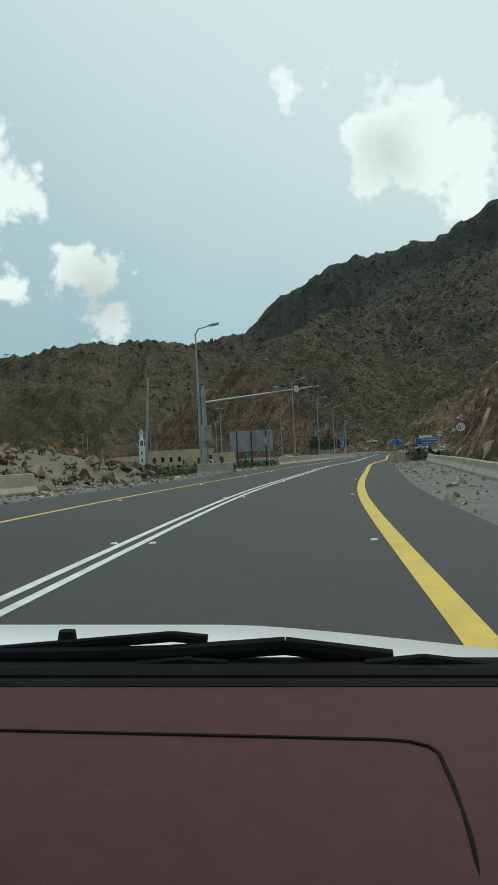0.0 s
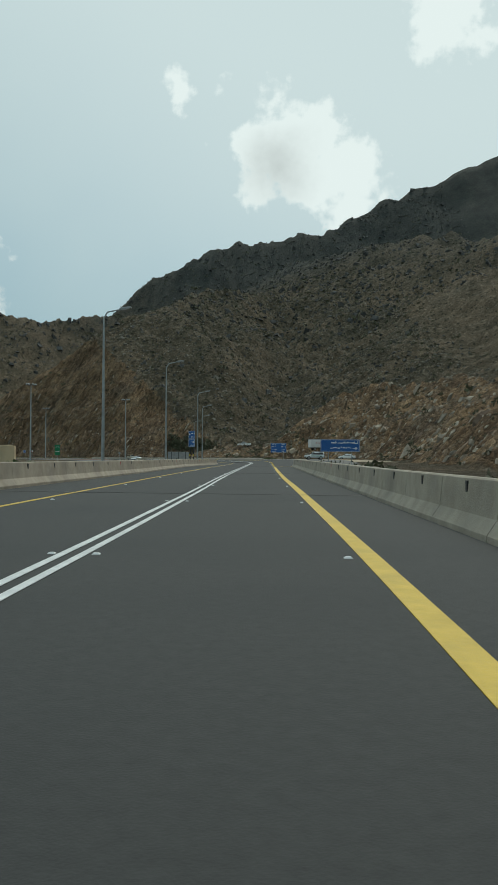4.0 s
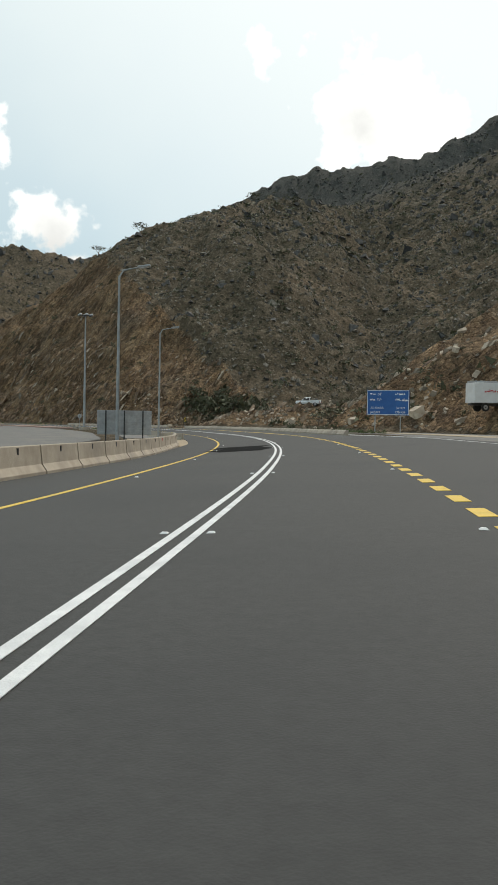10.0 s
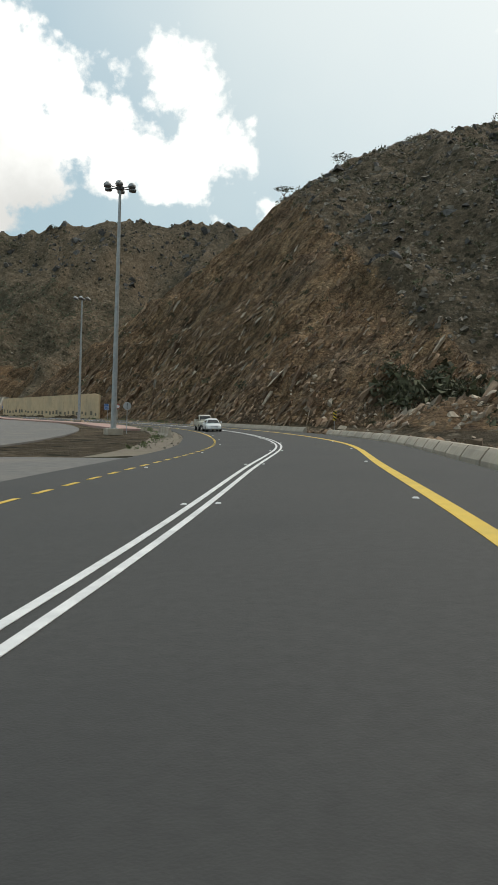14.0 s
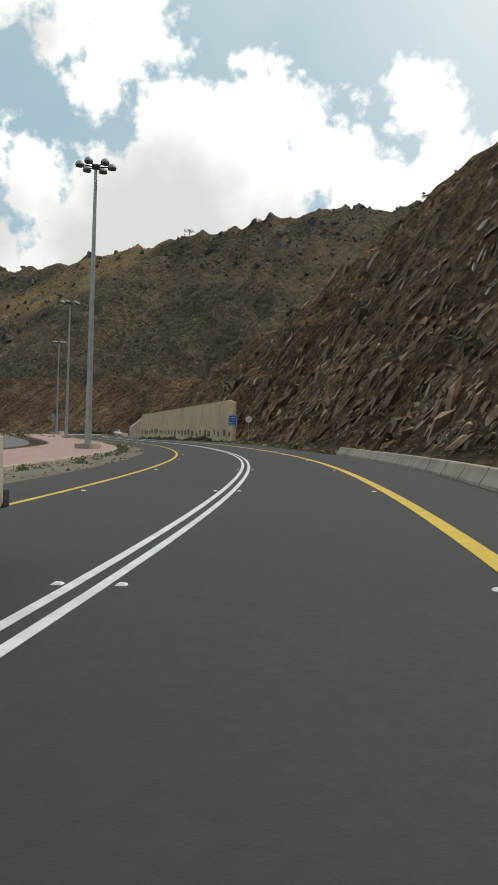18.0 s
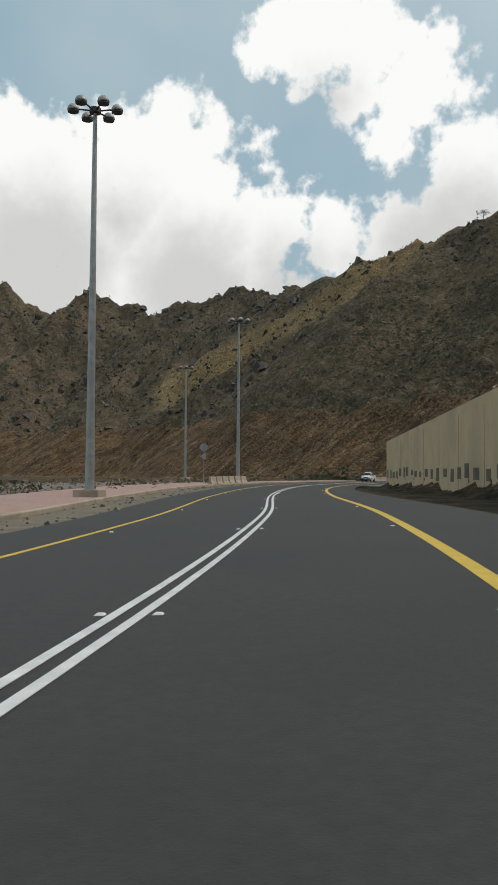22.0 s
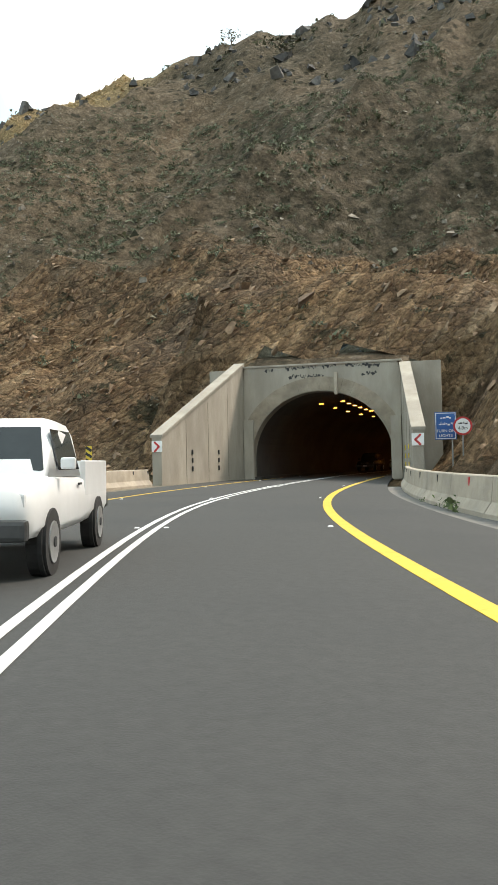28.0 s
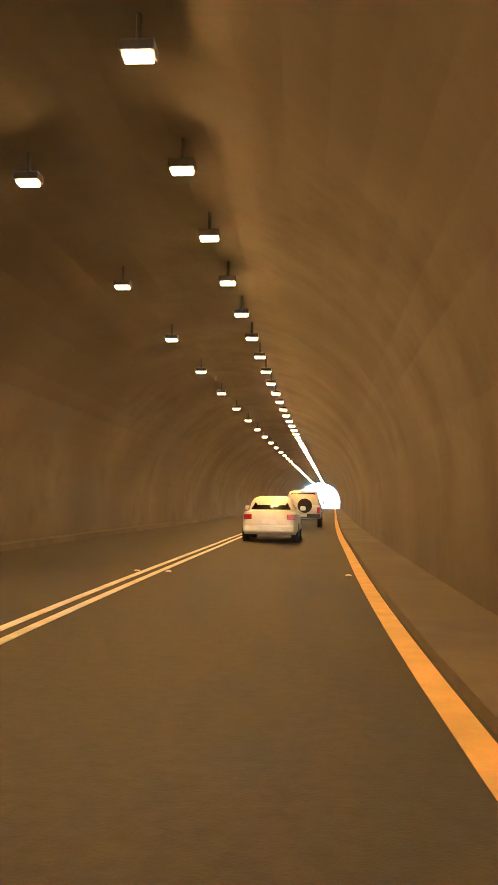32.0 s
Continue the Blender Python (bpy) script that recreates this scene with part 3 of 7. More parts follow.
def disc(r, depth, at_=(0, 0, 0), axis="Y", sides=28, bm=None, r2=None):
    made = bmesh.new()
    bmesh.ops.create_cone(made, cap_ends=True, segments=sides, radius1=r, radius2=r if r2 is None else r2, depth=depth)
    turn = Matrix.Rotation(radians(90), 4, "X") if axis == "Y" else (Matrix.Rotation(radians(90), 4, "Y") if axis == "X" else Matrix.Identity(4))
    made.transform(Matrix.Translation(at_) @ turn)
    return join(bm, made)


def sweep(name, us, section, mat, closed=True, smooth=False):
    """A mesh with one cross-section (offset, height) carried along the road. section: a list, or a function of the station."""
    verts, faces, n = [], [], 0
    for u in us:
        s = section(u) if callable(section) else section
        n = len(s)
        verts += [at(u, o, z) for o, z in s]
    ring = n if closed else n - 1
    for i in range(len(us) - 1):
        for k in range(ring):
            a, b = i * n + k, i * n + (k + 1) % n
            faces.append((a, b, b + n, a + n))
    if closed:
        faces += [tuple(range(n))[::-1], tuple(range((len(us) - 1) * n, len(us) * n))]
    return mesh_of(name, verts, faces, mat, smooth)


def steps(u0, u1, n):
    return [u0 + (u1 - u0) * k / n for k in range(n + 1)]


def structure(name, me, label, category):
    return tagged(new(name, me), label, category, kind="structure")


# ---- terrain ----
# ridge lines: side slope, then crest points (x, y, height)
RIDGES = [
    (0.95, [(450, 1130, 420), (300, 1110, 350), (193, 1075, 294), (150, 1050, 270), (110, 1040, 262), (35, 1016, 244), (-30, 985, 200), (-75, 930, 150), (-110, 880, 130), (-170, 835, 132), (-205, 812, 126), (-235, 797, 132),
            (-262, 782, 122), (-300, 765, 110), (-346, 749, 107), (-395, 745, 97), (-444, 747, 108), (-500, 730, 106), (-560, 712, 112), (-581, 698, 125), (-600, 675, 112), (-620, 652, 128), (-680, 610, 110), (-780, 540, 105), (-900, 430, 110)]),
    (0.72, [(-150, 588, 8), (-122, 572, 16), (-96, 560, 30), (-70, 560, 48), (-39, 592, 82), (-11, 590, 96), (9, 645, 117), (65, 703, 124), (95, 760, 128), (120, 850, 150), (110, 1040, 240)]),
    (0.85, [(-11, 590, 93), (4, 549, 76), (20, 530, 50), (30, 500, 28)]),
    (0.7, [(65, 703, 124), (95, 640, 95), (110, 560, 60), (105, 480, 30)]),
    (0.6, [(110, 900, 200), (200, 760, 190), (240, 620, 150), (230, 480, 100), (200, 380, 70)]),
    (0.8, [(18, 20, 12), (22, 70, 13), (30, 112, 17), (48, 165, 27), (62, 240, 34), (70, 318, 34), (60, 355, 27), (53, 378, 17), (46, 402, 5)]),
    (0.6, [(60, 100, 34), (120, 160, 60), (190, 300, 80), (200, 380, 70)]),
    (0.8, [(-346, 749, 107), (-336, 744, 94), (-382, 712, 48), (-426, 686, 8)]),
    (0.95, [(-300, 765, 110), (-317, 721, 88), (-372, 688, 39), (-412, 664, 4)]),
    (0.9, [(-235, 797, 126), (-232, 720, 66), (-236, 672, 36), (-246, 650, 22)]),
    (0.9, [(-262, 782, 114), (-300, 720, 58), (-300, 668, 24)]),
    (0.75, [(-170, 835, 132), (-165, 740, 70), (-168, 660, 36), (-172, 628, 24)]),
    (0.22, [(12, 402, 3.0), (24, 405, 4.2), (40, 411, 6.0)]),
    (0.8, [(-581, 698, 125), (-545, 640, 70), (-520, 590, 30)]),
    (0.8, [(-620, 652, 128), (-610, 590, 80), (-590, 540, 30)]),
    (0.8, [(-500, 730, 106), (-470, 670, 55), (-450, 640, 25)]),
]
# half-width of the flat strip beside the double line, by station
FLAT_R = [(-6, 13), (3, 12.2), (4.6, 11.6), (5.6, 17), (7, 26), (9, 29), (12, 31), (13.5, 27), (14.6, 18), (15.6, 12), (17, 9.8), (21.6, 9.5), (22.6, 11.0), (23.0, 13.7), (24.6, 13.1), (25.4, 11.7), (26.2, 9.4), (27, 13), (28.5, 13), (29.5, 9.5), (30.2, 7.5), (48, 9)]
FLAT_L = [(-6, 90), (10, 90), (20, 80), (24, 66), (26, 52), (28, 30), (29.3, 14), (30.2, 8.5), (48, 9)]
CUT_R = [(-6, 1.6), (5, 1.6), (7, 0.75), (13, 0.6), (16, 0.75), (18, 0.95), (22, 1.15), (26, 1.0), (30, 1.5), (48, 2.0)]
PORTAL, EXIT = 30.30, 40.0


def ridge_field(x, y):
    best = np.full(x.shape, -60.0)
    for slope, line in RIDGES:
        for (x0, y0, z0), (x1, y1, z1) in zip(line, line[1:]):
            dx, dy = x1 - x0, y1 - y0
            w = np.clip(((x - x0) * dx + (y - y0) * dy) / (dx * dx + dy * dy), 0, 1)
            h = z0 + (z1 - z0) * w - slope * np.hypot(x - x0 - w * dx, y - y0 - w * dy)
            best = np.maximum(best, h)
    return best


def spread(lo, a, b, hi, step, grow):
    """Coordinates that are step apart from a to b and ever wider outside."""
    mid = list(np.arange(a, b + 0.1, step))
    left, right, d = [], [], step
    p = a
    while p > lo:
        d *= grow
        p -= d
        left.append(p)
    p, d = b, step
    while p < hi:
        d *= grow
        p += d
        right.append(p)
    return np.array(left[::-1] + mid + right)


def station_of(x, y):
    """Nearest station and signed offset for arrays of points."""
    s = np.array(SAMPLES)
    head = np.array([tuple(centre(u)[1]) for u in s[:, 0]])
    u, off = np.empty(x.shape), np.empty(x.shape)
    for k in range(0, len(x), 4000):
        px, py = x[k:k + 4000, None] - s[None, :, 1], y[k:k + 4000, None] - s[None, :, 2]
        j = (px * px + py * py).argmin(1)
        r = np.arange(len(j))
        ax, ay = px[r, j], py[r, j]
        u[k:k + 4000] = s[j, 0] + (ax * head[j, 0] + ay * head[j, 1]) / 24.0
        off[k:k + 4000] = ax * head[j, 1] - ay * head[j, 0]
    return u, off


def ground_height(x, y):
    """Height of the land, and how far it is cut rock, for arrays of points."""
    u, off = station_of(x, y)
    raw = ridge_field(x, y)
    big = np.array([noise.fractal((a * 0.018, b * 0.018, 3.1), 0.9, 2.1, 5) for a, b in zip(x, y)])
    crag = np.array([noise.ridged_multi_fractal((a * 0.055, b * 0.055, 7.7), 0.9, 2.2, 4, 0.9, 2.0) for a, b in zip(x, y)])
    small = np.array([noise.fractal((a * 0.16, b * 0.16, 1.3), 0.8, 2.1, 3) for a, b in zip(x, y)])
    lift = np.clip(raw / 30, 0, 1)
    tiny = np.array([noise.fractal((a * 0.33, b * 0.33, 5.3), 0.7, 2.2, 3) for a, b in zip(x, y)])
    raw = raw + np.clip(raw / 6, 0, 1) * tiny * 0.55 + lift * (big * 4.5 + (crag - 1.0) * 3.4) + np.clip(raw / 8, 0, 1) * small * 1.4
    teeth = np.array([noise.ridged_multi_fractal((a * 0.028, b * 0.028, 2.9), 0.8, 2.3, 4, 0.9, 2.2) if a < -430 and 500 < b < 860 else 1.0 for a, b in zip(x, y)])
    raw = raw + np.clip((raw - 55) / 45, 0, 1) * (teeth - 1.0) * 7.0
    ribs = np.array([noise.ridged_multi_fractal((a * 0.013, b * 0.013, 4.4), 0.9, 2.1, 3, 0.9, 2.0) for a, b in zip(x, y)])
    raw = raw + np.clip((raw - 14) / 50, 0, 1) * (ribs - ribs.mean()) * 6.0
    r = np.array([v for v in FLAT_R])
    l = np.array([v for v in FLAT_L])
    c = np.array([v for v in CUT_R])
    d = np.where(off > 0, off - np.interp(u, r[:, 0], r[:, 1]), -off - np.interp(u, l[:, 0], l[:, 1]))
    slope = np.where(off > 0, np.interp(u, c[:, 0], c[:, 1]), np.where(u > 28.6, 1.2, 0.9))
    d = d + small * 1.2 * np.clip(d / 4, 0, 1) + (crag - 1.2) * 1.6 * np.clip(d / 6, 0, 1)
    rough = 0.10 * small + 0.06 * big
    allow = np.maximum(d, 0) * slope
    bench = np.where(allow > 0, (np.floor(allow / 13) * 13 + np.clip((allow % 13) * 1.35, 0, 13)) * 0.6 + allow * 0.4 + (tiny * 0.9 + (crag - 1.1) * 0.9) * np.clip(allow / 3, 0, 1), -0.14)
    h = np.maximum(np.minimum(raw, bench), -0.14 + np.where(d > -3, 0, np.clip(rough * 0.5, -0.1, 0.05)))
    cut = np.clip((raw - bench) / 6, 0, 1) * (bench > 0.2) * np.clip((46 - bench) / 14, 0, 1)
    beds = np.array([noise.fractal(((ACROSS[0] * a + ACROSS[1] * b + ACROSS[2] * c) * 0.22, (STRIKE[0] * a + STRIKE[1] * b) * 0.05, c * 0.03), 0.7, 2.2, 4) if k > 0.05 else 0.0 for a, b, c, k in zip(x, y, h, cut)])
    h = h + beds * cut * 1.9
    inside = (u > PORTAL + 0.1) & (u < EXIT)
    over = 7.6 + np.maximum(0, (u - PORTAL - 0.1) * 24) * 1.15 + np.abs(off) * 0.05
    roof = np.minimum(np.maximum(raw, 16), over) + np.clip((u - PORTAL - 0.2) * 4, 0, 1) * (small * 1.2 + (crag - 1.2) * 1.2)
    band = np.abs(off) < 12
    h = np.where(inside & band, np.maximum(roof, 7.6), np.where(inside, np.maximum(h, np.minimum(raw, 7.6 + np.maximum(0, (u - PORTAL) * 24) * 1.15)), h))
    cut = np.where(inside, np.clip((25 + 3 * small - h) / 6, 0, 1) * np.clip((u - PORTAL) * 3 + 0.8, 0, 1), cut)
    face = ((off > 0) & (u > 15.6) & (u < 27)) * np.clip((30 + 5 * small + 4 * big - (x + 7) * 0.9 - h) / 6, 0, 1) * np.clip(h / 1.5, 0, 1)
    mouth = ((np.abs(off) < 45) & (u > 29.2) & (u < 31)) * np.clip((24 + 3 * small - h) / 6, 0, 1) * np.where((u > PORTAL - 0.5) & (np.abs(off) < 16), 1.0, np.clip(h / 2, 0, 1))
    outcrop = ((off > 9) & (x > 12) & (y < 415) & (x < 120)) * np.clip(h / 1.5, 0, 1) * np.clip((44 + 6 * small - h) / 8, 0, 1)
    cut = np.maximum(np.maximum(np.maximum(cut, face), mouth), outcrop)
    return h + bank_rise(u, off), cut, u, off


GX = spread(-2600, -300, 110, 2600, 1.9, 1.035)
GX = np.concatenate([spread(-2600, -660, -304, -303, 3.6, 1.06), GX[GX > -301]])
GY = spread(-1500, -12, 720, 3000, 1.9, 1.035)
_gx, _gy = np.meshgrid(GX, GY)
_h, _cut, _u, _off = ground_height(_gx.ravel(), _gy.ravel())
_far = np.hypot(_gx.ravel() + 100, _gy.ravel() - 400)
NX, NY = len(GX), len(GY)
_faces = []
_mn = np.stack([_h.reshape(NY, NX)[:-1, :-1], _h.reshape(NY, NX)[1:, :-1], _h.reshape(NY, NX)[:-1, 1:], _h.reshape(NY, NX)[1:, 1:]])
_hole = (_mn.min(0) < 5) & (_mn.max(0) > 7)
_og = _off.reshape(NY, NX)
_oo, _uu = np.abs(_og[:-1, :-1] + _og[1:, :-1] + _og[:-1, 1:] + _og[1:, 1:]) / 4, _u.reshape(NY, NX)[:-1, :-1]
_hole &= (_oo < 6.3) & (((_uu > PORTAL - 0.4) & (_uu < PORTAL + 0.7)) | ((_uu > EXIT - 0.8) & (_uu < EXIT + 0.8)))
for j in range(NY - 1):
    for i in range(NX - 1):
        if not _hole[j, i]:
            a = j * NX + i
            _faces.append((a, a + 1, a + NX + 1, a + NX))
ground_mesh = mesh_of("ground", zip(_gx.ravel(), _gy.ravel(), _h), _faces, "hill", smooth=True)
ground_mesh.attributes.new("cut", "FLOAT", "POINT").data.foreach_set("value", _cut.astype(np.float32))
# straw: strip along the spur where sunlight is put into the colour
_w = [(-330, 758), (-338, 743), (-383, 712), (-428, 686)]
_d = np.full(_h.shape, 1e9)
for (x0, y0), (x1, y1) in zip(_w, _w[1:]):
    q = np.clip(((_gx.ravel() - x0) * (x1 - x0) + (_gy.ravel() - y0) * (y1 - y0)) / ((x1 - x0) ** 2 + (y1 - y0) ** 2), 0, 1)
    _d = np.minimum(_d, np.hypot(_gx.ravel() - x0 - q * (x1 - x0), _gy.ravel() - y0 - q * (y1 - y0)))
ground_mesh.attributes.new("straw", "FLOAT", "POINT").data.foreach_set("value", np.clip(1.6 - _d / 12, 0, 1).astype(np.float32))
# far: weight of the painted haze, growing up the valley
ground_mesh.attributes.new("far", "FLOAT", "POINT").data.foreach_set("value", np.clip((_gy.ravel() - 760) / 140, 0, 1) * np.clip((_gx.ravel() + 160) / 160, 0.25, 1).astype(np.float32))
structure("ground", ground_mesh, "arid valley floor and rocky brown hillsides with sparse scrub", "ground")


def height_at(x, y):
    """Height of the finished land at a point, by the grid."""
    i = int(np.clip(np.searchsorted(GX, x) - 1, 0, NX - 2))
    j = int(np.clip(np.searchsorted(GY, y) - 1, 0, NY - 2))
    fx, fy = (x - GX[i]) / (GX[i + 1] - GX[i]), (y - GY[j]) / (GY[j + 1] - GY[j])
    g = _h.reshape(NY, NX)
    return float((g[j, i] * (1 - fx) + g[j, i + 1] * fx) * (1 - fy) + (g[j + 1, i] * (1 - fx) + g[j + 1, i + 1] * fx) * fy)


def lie(x, y):
    """How far the cross-fall lifts the flat ground at a point."""
    u, off = station_of(np.array([float(x)]), np.array([float(y)]))
    return float(bank_rise(u, off)[0])


# ---- carriageway ----
EDGE_L = [(-6, -7.4), (3, -6.9), (6, -6.6), (9, -7.3), (12.4, -7.1), (13.0, -6.4), (15, -6.2), (18, -6.2), (24, -6.4), (30, -6.2), (48, -5.0)]
EDGE_R = [(-6, 5.2), (3, 5.6), (8.0, 6.0), (8.4, 9.2), (9, 12.6), (9.6, 14.5), (10.6, 16), (12, 10.5), (12.8, 6.4), (13.4, 5.95), (17, 6.2), (19, 6.5), (20, 7.1), (21, 6.5), (22, 7.1), (25, 6.3), (26.7, 6.1), (27.3, 6.7), (29, 6.2), (30.3, 4.7), (48, 4.7)]
US = along(-5, 47, 3.0)
road = structure("road", sweep("road", US, lambda u: [(lerp(EDGE_L, u), -0.3), (lerp(EDGE_L, u), 0.0), (-3.0, 0.006), (0, 0.012), (3.0, 0.006), (4.6, 0.002), (min(9.0, lerp(EDGE_R, u) - 0.04), 0.001), (lerp(EDGE_R, u), 0.0), (lerp(EDGE_R, u), -0.3)], "asphalt"), "dark grey asphalt carriageway with two lanes", "road")


def stripe(name, us, off, width, mat, label, z=0.022):
    o = off if callable(off) else (lambda u: off)
    return structure(name, sweep(name, us, lambda u: [(o(u) - width / 2, z - 0.006), (o(u) - width / 2, z), (o(u) + width / 2, z), (o(u) + width / 2, z - 0.006)], mat), label, "road marking")


US2 = along(-5, 46, 2.0)
stripe("centre_line_left", US2, -0.13, 0.11, "white_paint", "white painted stripe of the double centre line")
stripe("centre_line_right", US2, 0.13, 0.11, "white_paint", "white painted stripe of the double centre line")
NOSE = 7.97                      # station where the side road leaves
YL = [(-6, -3.84), (30, -3.82), (31, -3.7), (48, -3.6)]
stripe("edge_line_left", [u for u in US2 if u < 13.9], lambda u: lerp(YL, u), 0.15, "yellow_paint", "yellow painted edge line of the oncoming lane", 0.012)
stripe("edge_line_left_far", [u for u in US2 if 16.9 < u < 30.45], lambda u: lerp(YL, u), 0.15, "yellow_paint", "yellow painted edge line of the oncoming lane", 0.012)
stripe("edge_line_right", [u for u in US2 if u < NOSE], 3.71, 0.26, "yellow_paint", "wide yellow painted edge line", 0.012)
stripe("edge_line_right_far", [u for u in US2 if 13.5 < u < 30.38] + [30.4], 3.72, 0.24, "yellow_paint", "wide yellow painted edge line", 0.012)
stripe("edge_line_tunnel", [30.401] + [u for u in US2 if u > 30.42], lambda u: lerp([(30.4, 3.73), (31.4, 3.64)], u), 0.20, "yellow_paint", "yellow painted edge line inside the tunnel", 0.012)
for name, u0, u1, off, width in (("lane_dash", NOSE + 0.05, 13.5, 3.71, 0.26), ("lane_dash", 13.9, 16.9, -3.82, 0.15)):
    for u in along(u0, u1, 2.0):
        p, q = at(u, off), at(u + 1.05 / 24, off)
        me = sweep("lane_dash", [u, u + 0.5 / 24, u + 1.05 / 24], [(off - width / 2, 0.008), (off - width / 2, 0.014), (off + width / 2, 0.014), (off + width / 2, 0.008)], "yellow_paint")
        part("lane_dash", me, None, road)
# curved nose where the side road leaves
stripe("turn_line", [NOSE - 0.01 + 0.01 * k for k in range(22)], lambda u: 3.71 + 2.4 * (max(0, u - NOSE) / 0.18) ** 2, 0.2, "yellow_paint", "yellow painted line that curves into the side road", 0.012)
stripe("side_road_line", [9.3 + 0.1 * k for k in range(38)], lambda u: 13.5 - 2.3 * max(0, u - 10.2) ** 1.05, 0.14, "white_paint", "thin white painted line of the side road", 0.012)

# raised studs beside the lines
stud_bm = bmesh.new()
bmesh.ops.create_cube(stud_bm, size=1.0)
for v in stud_bm.verts:
    k = 0.55 if v.co.z > 0 else 1.0
    v.co = Vector((v.co.x * 0.11 * k, v.co.y * 0.10 * k, (v.co.z + 0.5) * 0.022))
stud_mesh = bpy.data.meshes.new("road_stud")
stud_bm.to_mesh(stud_mesh)
stud_bm.free()
stud_mesh.materials.append(M["white"])
for u in along(-1, 33, 12.0):
    for off in (-0.28, 0.28, 3.42, -3.42):
        s = tagged(new("road_stud", stud_mesh), "white raised reflective road stud on the asphalt", "road stud", "road studs along the lines")
        s.location = at(u, off, 0.008)
        s.rotation_euler = (0, 0, radians(heading(u)))
# tarred expansion joints on the bridge deck
for u in (5.1, 6.45, 8.1):
    me = sweep("expansion_joint", [u, u + 0.006], lambda _u: [(-6.2, 0.017), (-6.2, 0.021), (5.8, 0.021), (5.8, 0.017)], "black")
    structure("expansion_joint", me, "dark tarred expansion joint across the asphalt", "joint")

# tarred repair in the oncoming lane
structure("tar_patch", sweep("tar_patch", steps(11.8, 12.2, 8), lambda u: [(-3.6 + 0.5 * math.sin(u * 31), 0.017), (-3.6 + 0.5 * math.sin(u * 31), 0.0195), (-0.55 - 0.3 * math.sin(u * 23), 0.0195), (-0.55 - 0.3 * math.sin(u * 23), 0.017)], "tar"), "dark tarred repair patch in the asphalt", "road patch")

# verges and side areas
def apron(name, us, lo, hi, z, mat, label, category):
    return structure(name, sweep(name, us, lambda u: [(lo(u), z - 0.3), (lo(u), z), (hi(u), z), (hi(u), z - 0.3)], mat), label, category)


apron("verge_right", along(-5, 3.3, 3), lambda u: lerp(EDGE_R, u) + 0.01, lambda u: 8.6, -0.02, "old_asphalt", "pale worn gravelly shoulder beside the road", "shoulder")
apron("verge_left", along(-5, 3.6, 3), lambda u: -9.6, lambda u: lerp(EDGE_L, u) - 0.01, -0.02, "old_asphalt", "worn grey shoulder with loose gravel", "shoulder")
apron("side_road", [5.2 + 0.1 * k for k in range(90)], lambda u: 10.5 if u < 9 else max(lerp(EDGE_R, u) + 0.01, 7), lambda u: 16.5 if u < 9.5 else 18 + min(4, (u - 9.5) * 2), -0.03, "old_asphalt", "grey side road that runs along below the barrier", "road")
apron("sand_lot", [10.6 + 0.1 * k for k in range(44)], lambda u: 9.5 + 6.5 * max(0, 1 - abs(u - 12.4) / 3), lambda u: 29, -0.06, "sand", "sandy pull-off with tyre tracks", "sand")
apron("dirt_strip", along(12.78, 14.3, 3), lambda u: -12.5, lambda u: lerp(EDGE_L, u) - 0.01, -0.04, "sand", "sandy strip beside the road", "verge")
apron("side_lot", along(14.3, 15.6, 3), lambda u: -12.5, lambda u: lerp(EDGE_L, u) - 0.01, -0.03, "old_asphalt", "dusty grey asphalt beside the road", "verge")
apron("dirt_verge", along(15.6, 30.2, 3), lambda u: -9.0, lambda u: lerp(EDGE_L, u) - 0.01, -0.03, "dirt", "gravelly dirt verge", "verge")
apron("opposite_road", along(5, 29.0, 4), lambda u: lerp([(5, -75), (9, -52), (12, -34), (16, -30), (22, -33), (26, -32), (29, -24)], u), lambda u: lerp([(5, -60), (9, -38), (12, -20), (14, -15.5), (18, -16.5), (22, -18), (26, -19), (29, -14)], u), -0.02, "old_asphalt", "grey asphalt of the opposite carriageway", "road")

apron("shoulder_portal", along(26.2, 29.6, 3), lambda u: lerp(EDGE_R, u) + 0.01, lambda u: lerp([(26.2, 8.2), (27.4, 10.5), (28.6, 9.0), (29.6, 6.6)], u), -0.01, "old_asphalt", "pale worn shoulder before the tunnel", "shoulder")

# pink paved island with its kerb
ISL_R = [(18.2, -9.2), (19, -9.0), (21, -8.6), (25.4, -9.6), (28.8, -6.4)]
ISL_L = [(18.2, -11.5), (19, -14.2), (21, -15.6), (25, -16.5), (28.8, -9.5)]
apron("pavement_island", along(18.4, 28.8, 3), lambda u: lerp(ISL_L, u), lambda u: lerp(ISL_R, u) - 0.2, 0.14, "pink", "pink paved traffic island", "pavement")
kerb_parent = thing("island_kerb", "low weathered concrete kerb along the pink island", "kerb", kind="structure")
for u in along(18.3, 28.8, 1.5):
    e = u + 1.46 / 24
    part("kerb_stone", sweep("kerb_stone", [u, e], lambda v: [(lerp(ISL_R, v) - 0.2, -0.1), (lerp(ISL_R, v) - 0.2, 0.16), (lerp(ISL_R, v) - 0.04, 0.16), (lerp(ISL_R, v), 0.12), (lerp(ISL_R, v), -0.1)], "concrete"), None, kerb_parent)


# ---- concrete barriers ----
def jersey(o, h=0.95, side=1):
    """Cross-section of a safety barrier whose face towards the road stands at offset o; side: which way its body lies."""
    s = [(0, -0.1), (0, 0.09), (0.16, 0.33), (0.22, h - 0.03), (0.25, h), (0.42, h), (0.45, h - 0.03), (0.45, -0.1)]
    return [(o + side * a, z) for a, z in s]


